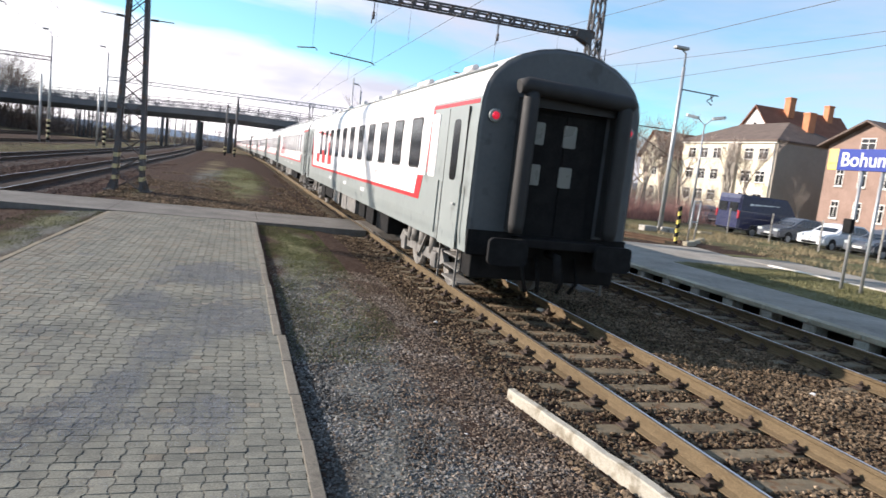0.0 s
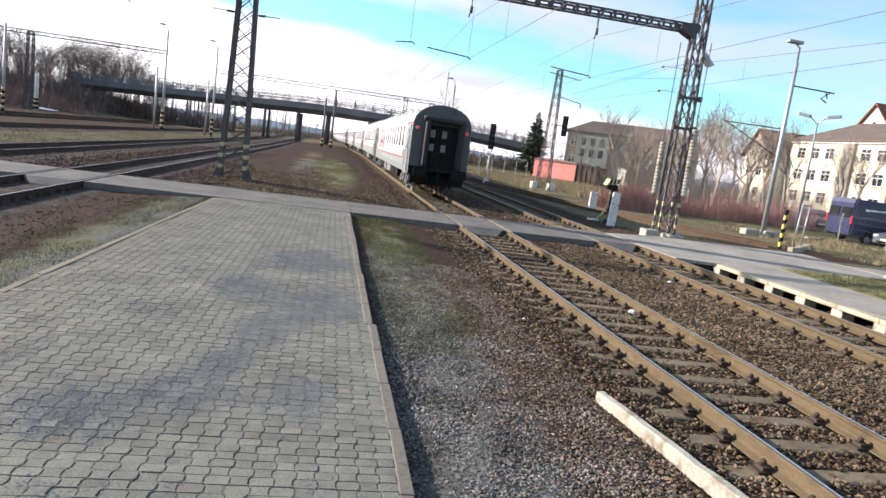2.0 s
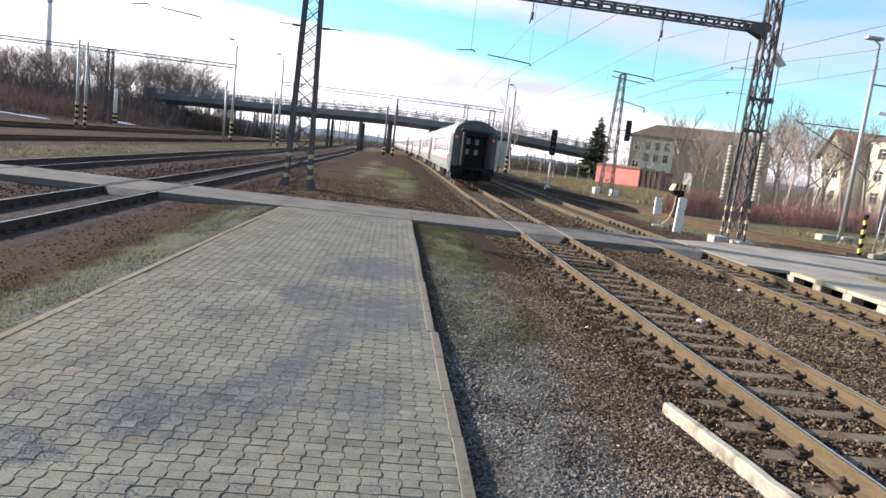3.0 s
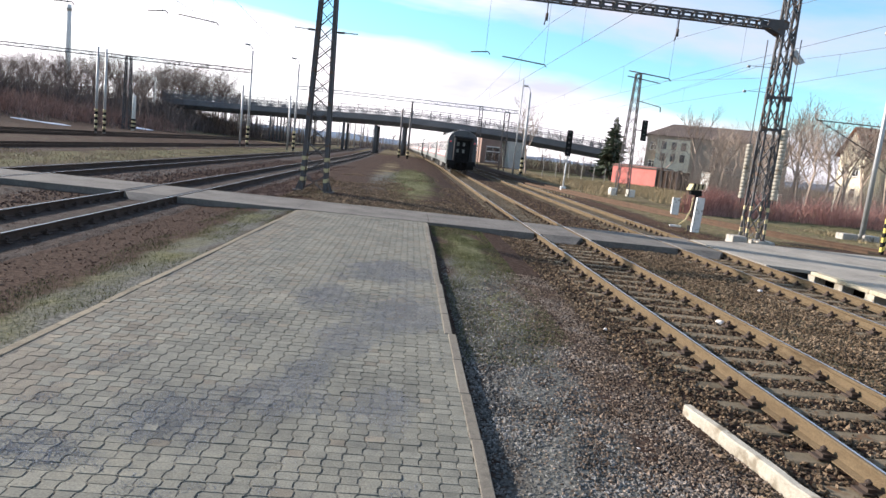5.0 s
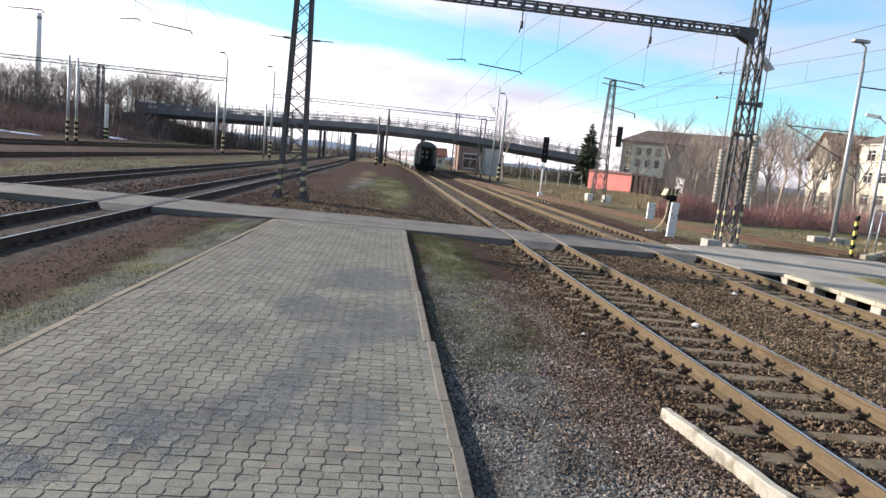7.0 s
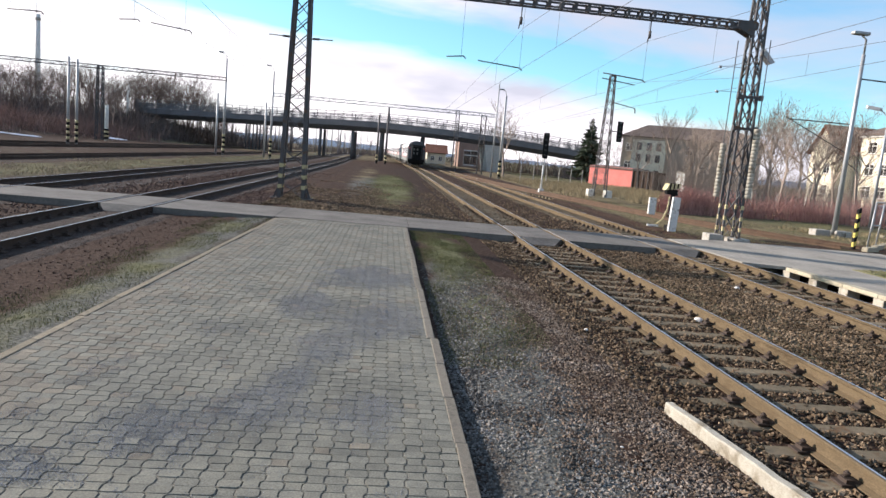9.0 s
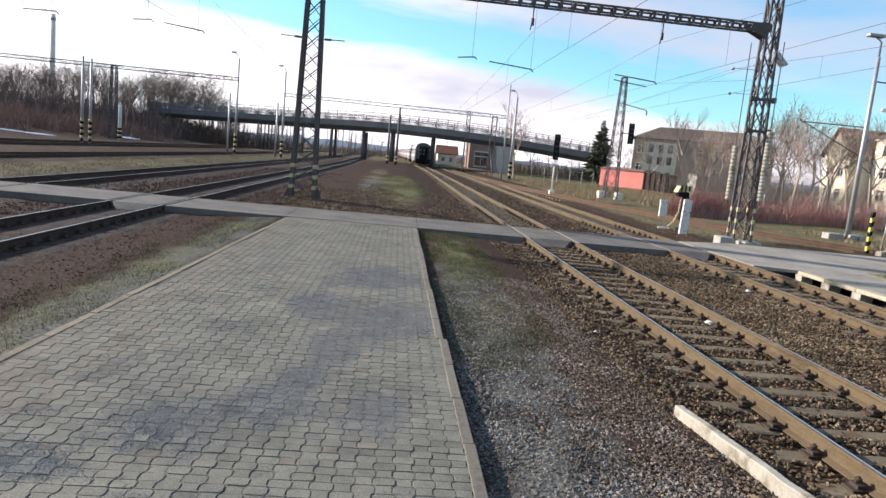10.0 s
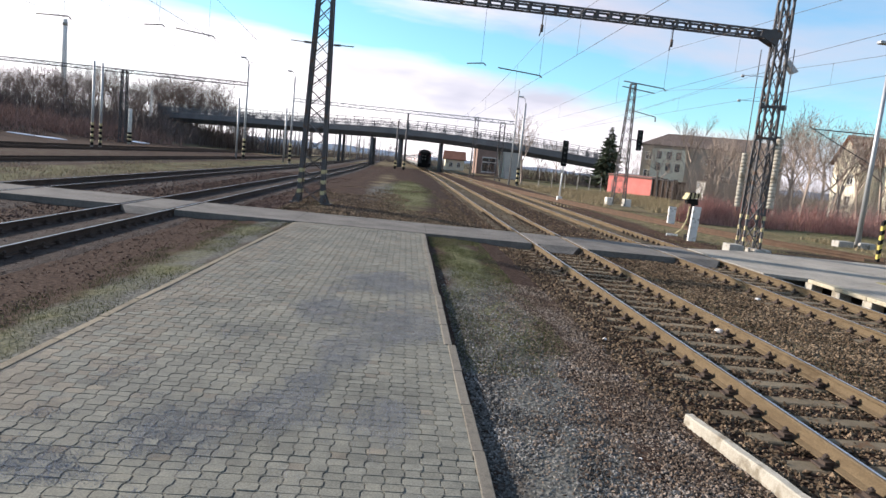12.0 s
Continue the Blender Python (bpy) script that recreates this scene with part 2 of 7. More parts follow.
M = {
    "paver": material("paver", [(0.112, 0.111, 0.094), (0.164, 0.161, 0.133), (0.207, 0.198, 0.157)], 0.9, 0.85, bump=0.5, fine=0.004, piece=0.11, still=True),
    "paver_tan": material("paver_tan", [(0.118, 0.106, 0.085), (0.172, 0.155, 0.122), (0.212, 0.188, 0.144)], 1.3, 0.85, bump=0.5, fine=0.004, piece=0.10, still=True),
    "paver_far_tan": material("paver_far_tan", [(0.118, 0.106, 0.085), (0.172, 0.155, 0.122), (0.212, 0.188, 0.144)], 1.3, 0.85, bump=0.5, fine=0.004, island=0.10, still=True),
    "paver_far": material("paver_far", [(0.112, 0.111, 0.094), (0.164, 0.161, 0.133), (0.207, 0.198, 0.157)], 0.9, 0.85, bump=0.5, fine=0.004, island=0.11, still=True),
    "joint": material("joint", [(0.088, 0.082, 0.070), (0.155, 0.146, 0.125)], 3.0, 0.95, bump=0.6, fine=0.01),
    "kerb_tan": material("kerb_tan", [(0.185, 0.155, 0.110), (0.24, 0.205, 0.145), (0.155, 0.132, 0.095)], 2.0, 0.85, bump=0.5, fine=0.005, piece=0.10, still=True),
    "kerb": material("kerb", [(0.128, 0.116, 0.096), (0.175, 0.157, 0.126), (0.100, 0.091, 0.075)], 2.0, 0.85, bump=0.5, fine=0.005, piece=0.10, still=True),
    "asphalt": material("asphalt", [(0.094, 0.087, 0.077), (0.140, 0.130, 0.115), (0.180, 0.167, 0.146)], 1.1, 0.85, bump=0.7, fine=0.006),
    "platform_asphalt": material("platform_asphalt", [(0.18, 0.167, 0.142), (0.265, 0.246, 0.209), (0.335, 0.31, 0.263)], 0.7, 0.9, bump=0.6, fine=0.006),
    "edge_concrete": material("edge_concrete", [(0.25, 0.222, 0.158), (0.34, 0.303, 0.22), (0.41, 0.37, 0.275)], 1.8, 0.85, bump=0.5, fine=0.006, piece=0.12, still=True),
    "concrete": material("concrete", [(0.26, 0.25, 0.22), (0.36, 0.34, 0.30), (0.44, 0.41, 0.35)], 1.5, 0.85, bump=0.4, fine=0.006, rust=((0.14, 0.12, 0.09), 0.05)),
    "concrete_white": material("concrete_white", [(0.52, 0.50, 0.44), (0.66, 0.63, 0.55), (0.72, 0.69, 0.60)], 2.5, 0.85, bump=0.4, fine=0.006, rust=((0.30, 0.27, 0.21), 0.06)),
    "bridge": material("bridge", [(0.10, 0.099, 0.10), (0.15, 0.148, 0.147)], 0.4, 0.9, bump=0.3, fine=0.02),
    "bridge_fascia": material("bridge_fascia", [(0.135, 0.134, 0.135), (0.185, 0.183, 0.182)], 0.4, 0.9, bump=0.3, fine=0.02),
    "old_snow": material("old_snow", [(0.70, 0.72, 0.75), (0.84, 0.85, 0.87)], 0.6, 0.8, bump=0.4, fine=0.03),
    # paler bridge concrete, sunlight on the pier put into the colour
    "bridge_light": material("bridge_light", [(0.36, 0.35, 0.31), (0.50, 0.48, 0.42)], 0.5, 0.9, bump=0.3, fine=0.02),
    "sleeper": material("sleeper", [(0.105, 0.084, 0.056), (0.163, 0.133, 0.089), (0.203, 0.166, 0.112)], 2.2, 0.9, bump=0.6, fine=0.008, piece=0.14, rust=((0.13, 0.075, 0.04), 0.06), still=True),
    "rail_side": material("rail_side", [(0.092, 0.066, 0.038), (0.128, 0.094, 0.055), (0.076, 0.054, 0.031)], 3.0, 0.8, bump=0.4, fine=0.003, squash=(1, 0.25, 1)),
    "rail_dark": material("rail_dark", [(0.05, 0.036, 0.028), (0.085, 0.06, 0.045)], 3.0, 0.85, bump=0.4, fine=0.003),
    "rail_top": material("rail_top", [(0.46, 0.46, 0.47), (0.60, 0.60, 0.61)], 5.0, 0.36, metal=0.85, squash=(1, 0.05, 1)),
    "clip": material("clip", [(0.035, 0.024, 0.018), (0.065, 0.042, 0.028)], 20.0, 0.8, bump=0.4, fine=0.003, metal=0.2),
    "stone": material("stone", [(0.068, 0.047, 0.029), (0.124, 0.088, 0.056), (0.20, 0.15, 0.099)], 2.0, 0.9, island=0.6, bump=0.3, fine=0.004),
    "chip": material("chip", [(0.100, 0.070, 0.049), (0.158, 0.119, 0.088), (0.27, 0.23, 0.19)], 1.6, 0.9, island=0.65, bump=0.3, fine=0.003),
    "chip_grey": material("chip_grey", [(0.086, 0.082, 0.073), (0.145, 0.140, 0.127), (0.27, 0.262, 0.243)], 1.6, 0.9, island=0.6, bump=0.3, fine=0.003),
    "bed_dark": material("bed_dark", [(0.026, 0.019, 0.016), (0.058, 0.044, 0.037), (0.09, 0.072, 0.06)], 3.0, 0.95, bump=0.9, fine=0.03),
    "pale_stone": material("pale_stone", [(0.55, 0.53, 0.49), (0.75, 0.73, 0.70)], 12.0, 0.8, bump=0.3, fine=0.004),
    "grass": material("grass", [(0.060, 0.070, 0.028), (0.105, 0.112, 0.048), (0.165, 0.152, 0.080)], 1.6, 0.8, island=0.35),
    "dry_grass": material("dry_grass", [(0.21, 0.165, 0.095), (0.30, 0.24, 0.145), (0.15, 0.122, 0.065)], 0.7, 0.85, island=0.35),
    "steel_mast": material("steel_mast", [(0.052, 0.051, 0.052), (0.088, 0.086, 0.086)], 2.0, 0.7, metal=0.0, bump=0.2, fine=0.003, rust=((0.10, 0.055, 0.03), 0.06)),
    "galvanised": material("galvanised", [(0.30, 0.31, 0.31), (0.42, 0.43, 0.43)], 3.0, 0.5, metal=0.5, bump=0.15, fine=0.002),
    "wire": material("wire", [(0.07, 0.073, 0.078), (0.11, 0.114, 0.12)], 5.0, 0.6, metal=0.2),
    "black": material("black", [(0.008, 0.008, 0.008), (0.018, 0.018, 0.018)], 6.0, 0.85, bump=0.2, fine=0.003),
    "yellow": material("yellow", [(0.45, 0.36, 0.07), (0.58, 0.47, 0.10)], 5.0, 0.6, bump=0.2, fine=0.002, rust=((0.22, 0.15, 0.05), 0.02)),
    "beam_paint": material("beam_paint", [(0.28, 0.255, 0.20), (0.38, 0.35, 0.285), (0.43, 0.40, 0.33)], 2.5, 0.85, bump=0.5, fine=0.006, rust=((0.22, 0.19, 0.14), 0.08)),
    "sleeper_dark": material("sleeper_dark", [(0.055, 0.046, 0.038), (0.10, 0.085, 0.068)], 2.2, 0.9, bump=0.6, fine=0.008, piece=0.14, still=True),
    "stone_dark": material("stone_dark", [(0.056, 0.034, 0.027), (0.095, 0.061, 0.049), (0.132, 0.094, 0.075)], 2.0, 0.9, island=0.5),
    "bank_twig": material("bank_twig", [(0.20, 0.125, 0.10), (0.31, 0.205, 0.168)], 0.3, 0.95, island=0.35),
    "cream": material("cream", [(0.44, 0.37, 0.18), (0.55, 0.47, 0.26)], 5.0, 0.65, bump=0.2, fine=0.002, rust=((0.16, 0.12, 0.07), 0.06)),
    "white_paint": material("white_paint", [(0.58, 0.57, 0.53), (0.76, 0.75, 0.71)], 3.0, 0.55, bump=0.2, fine=0.003, rust=((0.34, 0.31, 0.26), 0.05)),
    "coach_grey": material("coach_grey", [(0.205, 0.230, 0.220), (0.245, 0.270, 0.258)], 0.9, 0.42, bump=0.06, fine=0.002, rust=((0.16, 0.175, 0.165), 0.03)),
    # coach_grey darkened: the sunless end's shade is put into the colour
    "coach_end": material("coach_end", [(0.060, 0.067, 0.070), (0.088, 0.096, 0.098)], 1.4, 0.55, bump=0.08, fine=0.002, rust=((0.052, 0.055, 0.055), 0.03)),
    "coach_white": material("coach_white", [(0.68, 0.66, 0.65), (0.76, 0.74, 0.73)], 0.8, 0.38, bump=0.05, fine=0.002, rust=((0.50, 0.47, 0.44), 0.03)),
    "coach_red": material("coach_red", [(0.42, 0.018, 0.022), (0.56, 0.028, 0.032)], 1.5, 0.4),
    "coach_roof": material("coach_roof", [(0.54, 0.53, 0.52), (0.66, 0.65, 0.64)], 0.7, 0.5, bump=0.08, fine=0.004, rust=((0.30, 0.29, 0.27), 0.05)),
    "rubber": material("rubber", [(0.012, 0.012, 0.012), (0.024, 0.024, 0.023)], 4.0, 0.7, bump=0.15, fine=0.004),
    "underframe": material("underframe", [(0.008, 0.008, 0.008), (0.020, 0.019, 0.018)], 4.0, 0.92, bump=0.4, fine=0.008),
    "bogie": material("bogie", [(0.06, 0.056, 0.05), (0.22, 0.21, 0.19)], 4.0, 0.75, bump=0.4, fine=0.008),
    "glass": material("glass", [(0.012, 0.014, 0.016), (0.028, 0.030, 0.032)], 1.0, 0.12, spec=0.8),
    "glass_pale": material("glass_pale", [(0.40, 0.44, 0.45), (0.50, 0.53, 0.52)], 1.0, 0.2, spec=0.7),
    "lamp_red": material("lamp_red", [(0.60, 0.01, 0.03), (0.80, 0.02, 0.05)], 9.0, 0.3, glow=0.35),
    "plaster": material("plaster", [(0.62, 0.56, 0.42), (0.72, 0.66, 0.51)], 0.25, 0.9, bump=0.2, fine=0.01, rust=((0.42, 0.36, 0.25), 0.03)),
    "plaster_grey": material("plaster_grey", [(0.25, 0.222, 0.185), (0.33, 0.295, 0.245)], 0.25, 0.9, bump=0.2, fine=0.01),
    "plaster_white": material("plaster_white", [(0.62, 0.60, 0.55), (0.74, 0.72, 0.67)], 0.4, 0.9, bump=0.2, fine=0.01),
    "brick_wall": material("brick_wall", [(0.22, 0.15, 0.12), (0.30, 0.21, 0.17)], 0.8, 0.9, bump=0.3, fine=0.01),
    "roof_tile": material("roof_tile", [(0.17, 0.075, 0.05), (0.25, 0.115, 0.075)], 0.9, 0.85, bump=0.5, fine=0.03),
    "roof_dark": material("roof_dark", [(0.105, 0.080, 0.068), (0.16, 0.125, 0.105)], 0.9, 0.85, bump=0.5, fine=0.03),
    "chimney_brick": material("chimney_brick", [(0.42, 0.17, 0.085), (0.54, 0.24, 0.13)], 1.5, 0.9, bump=0.3, fine=0.01),
    "red_hut": material("red_hut", [(0.60, 0.15, 0.12), (0.70, 0.21, 0.17)], 0.8, 0.7, bump=0.2, fine=0.005),
    "dark_wood": material("dark_wood", [(0.05, 0.035, 0.028), (0.09, 0.06, 0.045)], 1.5, 0.85, bump=0.4, fine=0.006),
    "bark": material("bark", [(0.23, 0.185, 0.15), (0.37, 0.30, 0.245)], 1.0, 0.95, island=0.3),
    "bark_far": material("bark_far", [(0.125, 0.095, 0.08), (0.215, 0.17, 0.147)], 0.3, 0.95, island=0.35),
    "red_twig": material("red_twig", [(0.30, 0.150, 0.125), (0.44, 0.26, 0.22)], 0.5, 0.95, island=0.4),
    "fir": material("fir", [(0.045, 0.060, 0.042), (0.085, 0.105, 0.070)], 0.8, 0.9, island=0.35),
    "sign_blue": material("sign_blue", [(0.005, 0.024, 0.20), (0.008, 0.032, 0.25)], 3.0, 0.35),
    "sign_yellow": material("sign_yellow", [(0.80, 0.62, 0.12), (0.85, 0.68, 0.18)], 3.0, 0.4),
    "van_blue": material("van_blue", [(0.009, 0.013, 0.050), (0.014, 0.020, 0.072)], 1.5, 0.3, spec=0.6),
    "car_white": material("car_white", [(0.66, 0.67, 0.67), (0.76, 0.77, 0.77)], 1.5, 0.25, spec=0.6),
    "car_dark": material("car_dark", [(0.055, 0.062, 0.075), (0.085, 0.095, 0.11)], 1.5, 0.3, spec=0.6),
    "tyre": material("tyre", [(0.015, 0.015, 0.015), (0.03, 0.03, 0.03)], 6.0, 0.85),
    # the blue of distant haze, put into the hills' base colour
    "hills_haze": material("hills_haze", [(0.14, 0.19, 0.25), (0.18, 0.23, 0.29)], 0.004, 1.0),
    "lawn": material("lawn", [(0.112, 0.112, 0.052), (0.178, 0.172, 0.086), (0.25, 0.23, 0.13)], 1.2, 0.9, bump=0.8, fine=0.03),
    "grit": material("grit", [(0.165, 0.169, 0.178), (0.215, 0.220, 0.230), (0.30, 0.305, 0.315)], 3.0, 0.9, island=0.3),
    # pale base colour stands for daylight seen through the door panes
    "pane_lit": material("pane_lit", [(0.13, 0.135, 0.12), (0.17, 0.175, 0.155)], 0.5, 0.3),
    "lamp_red_off": material("lamp_red_off", [(0.40, 0.02, 0.03), (0.5, 0.04, 0.05)], 9.0, 0.25),
    "rust_rail": material("rust_rail", [(0.080, 0.053, 0.038), (0.125, 0.082, 0.056)], 3.0, 0.9, bump=0.4, fine=0.003),
}


# ---------------------------------------------------------------- building helpers
def part(name, bm, mats, parent=None, label="", smooth=False):
    """Link a bmesh as one mesh object; mats: a material's name, or several for the faces' indices."""
    me = bpy.data.meshes.new(name)
    bm.normal_update()
    bm.to_mesh(me)
    bm.free()
    for k in ([mats] if isinstance(mats, str) else mats):
        me.materials.append(M[k])
    if smooth:
        me.polygons.foreach_set("use_smooth", [True] * len(me.polygons))
    ob = new(name, me)
    ob.parent = parent
    if label:
        ob["label"] = label
    return ob


def empty(name, m, label, category, group=""):
    ob = new(name)
    ob.empty_display_size = 0.2
    ob.matrix_basis = m
    return tagged(ob, label, category, group)


def box(bm, x0, x1, y0, y1, z0, z1, index=0, bevel=0.0):
    v = [bm.verts.new((x, y, z)) for z in (z0, z1) for y in (y0, y1) for x in (x0, x1)]
    f = [bm.faces.new([v[i] for i in q]) for q in ((0, 2, 3, 1), (4, 5, 7, 6), (0, 1, 5, 4), (2, 6, 7, 3), (0, 4, 6, 2), (1, 3, 7, 5))]
    for q in f:
        q.material_index = index
    if bevel:
        es = list({e for q in f for e in q.edges})
        r = bmesh.ops.bevel(bm, geom=es, offset=bevel, segments=2, affect="EDGES", profile=0.5)
        for q in r["faces"]:
            q.material_index = index
    return v


def bar(bm, p, q, w, h=None, index=0, roll=0.0):
    """A square-section bar from p to q."""
    p, q = Vector(p), Vector(q)
    d = (q - p).normalized()
    a = d.cross(Vector((0, 0, 1)) if abs(d.z) < 0.95 else Vector((0, 1, 0))).normalized()
    b = d.cross(a)
    h = h or w
    ring = []
    for c in (p, q):
        ring.append([bm.verts.new(c + a * (i * w / 2) + b * (j * h / 2)) for i, j in ((-1, -1), (1, -1), (1, 1), (-1, 1))])
    for i in range(4):
        bm.faces.new((ring[0][i], ring[0][(i + 1) % 4], ring[1][(i + 1) % 4], ring[1][i])).material_index = index
    bm.faces.new(ring[0][::-1]).material_index = index
    bm.faces.new(ring[1]).material_index = index


def tube(bm, pts, radii, seg=8, index=0, caps=True):
    """A round tube through points, with a radius at each."""
    pts = [Vector(p) for p in pts]
    radii = [radii] * len(pts) if not hasattr(radii, "__len__") else radii
    rings, side = [], None
    for i, p in enumerate(pts):
        d = (pts[min(i + 1, len(pts) - 1)] - pts[max(i - 1, 0)]).normalized()
        if side is None:
            side = d.cross(Vector((0, 0, 1)) if abs(d.z) < 0.9 else Vector((1, 0, 0)))
        a = (side - d * side.dot(d)).normalized()
        side, b = a, d.cross(a)
        rings.append([bm.verts.new(p + (a * math.cos(k * 2 * math.pi / seg) + b * math.sin(k * 2 * math.pi / seg)) * radii[i]) for k in range(seg)])
    for r0, r1 in zip(rings, rings[1:]):
        for k in range(seg):
            f = bm.faces.new((r0[k], r0[(k + 1) % seg], r1[(k + 1) % seg], r1[k]))
            f.material_index, f.smooth = index, True
    if caps:
        bm.faces.new(rings[0][::-1]).material_index = index
        bm.faces.new(rings[-1]).material_index = index


def slab(bm, outline, axis, a, b, index=0):
    """A polygon of (u, v) pushed from a to b along an axis: 0 gives (a, u, v), 1 (u, a, v), 2 (u, v, a)."""
    def at(u, v, w):
        return {0: (w, u, v), 1: (u, w, v), 2: (u, v, w)}[axis]
    lo, hi = ([bm.verts.new(at(u, v, w)) for u, v in outline] for w in (a, b))
    n = len(outline)
    fs = [bm.faces.new(lo), bm.faces.new(hi[::-1])] + [bm.faces.new((lo[i], hi[i], hi[(i + 1) % n], lo[(i + 1) % n])) for i in range(n)]
    for f in fs:
        f.material_index = index
    bmesh.ops.recalc_face_normals(bm, faces=fs)
    return fs


def bulk(name, verts, faces, mat, smooth=False):
    """One mesh from arrays, for what is too many to make face by face."""
    verts, faces = np.asarray(verts, np.float32), np.asarray(faces, np.int32)
    me = bpy.data.meshes.new(name)
    k = faces.shape[1]
    me.vertices.add(len(verts))
    me.vertices.foreach_set("co", verts.ravel())
    me.loops.add(faces.size)
    me.loops.foreach_set("vertex_index", faces.ravel())
    me.polygons.add(len(faces))
    me.polygons.foreach_set("loop_start", np.arange(len(faces), dtype=np.int32) * k)
    me.polygons.foreach_set("use_smooth", np.full(len(faces), smooth))
    me.update(calc_edges=True)
    me.validate()
    me.materials.append(M[mat])
    return new(name, me)


def rounded(w, h, r, n=4, cx=0.0, cy=0.0):
    out = []
    for sx, sy, a0 in ((1, 1, 0), (-1, 1, 90), (-1, -1, 180), (1, -1, 270)):
        for i in range(n + 1):
            a = radians(a0 + 90 * i / n)
            out.append((cx + sx * (w / 2 - r) + r * math.cos(a), cy + sy * (h / 2 - r) + r * math.sin(a)))
    return out


rng = np.random.default_rng(7)


# ---------------------------------------------------------------- the lie of the land
AXIS, BEND_AT, BEND_R, BEND = 4.82, 80.0, 1500.0, 0.020     # the tracks run along y, then bend a little to the left


def along(s, off, z=0.0):
    """The place s metres along the tracks, off metres to the right of the world's y axis, and the heading there."""
    a = min(max((s - BEND_AT) / BEND_R, 0.0), BEND)
    x, y = AXIS - BEND_R * (1 - math.cos(a)), BEND_AT + BEND_R * math.sin(a) if s > BEND_AT else s
    rest = max(0.0, s - BEND_AT - BEND_R * BEND)
    x, y = x - rest * math.sin(a), y + rest * math.cos(a)
    return Vector((x + (off - AXIS) * math.cos(a), y + (off - AXIS) * math.sin(a), z)), a


GX = [-400, -75, -52, -44, -33, -14, -6.3, -4.6, -3.3, -3.1, 0.6, 0.8, 1.6, 2.6, 3.25, 6.4, 8.0, 10.2, 10.55, 11.5, 12.0, 18.5, 30, 400]
GZ = [4.0, 4.0, 0.8, 0.0, -0.15, -0.20, -0.22, -0.13, -0.05, -0.12, -0.12, -0.085, -0.08, -0.14, -0.21, -0.22, -0.22, -0.24, -0.44, -0.44, -0.10, -0.05, 0.0, 0.0]


def ground_z(x, y):
    z = np.interp(x, GX, GZ)
    z = np.where((y > 19) & (x > 10) & (x < 12), np.maximum(z, -0.21), z)
    bank = np.clip((y - 300) / 80, 0, 1)
    z = np.where(x < -40, z * (1 - bank), z)
    island = np.clip((y - 23.5) / 2.0, 0, 1)
    z = np.where((x > -4.4) & (x < 2.4), z * (1 - island) + np.interp(x, [-4.4, -3.2, 1.2, 2.4], [-0.15, -0.04, -0.04, -0.14]) * island, z)
    flat = np.clip((y - 420) / 200, 0, 1)
    return z * (1 - flat) - 0.3 * flat


def soft(v, a, b, w):
    return np.clip((v - a) / w, 0, 1) * np.clip((b - v) / w, 0, 1)


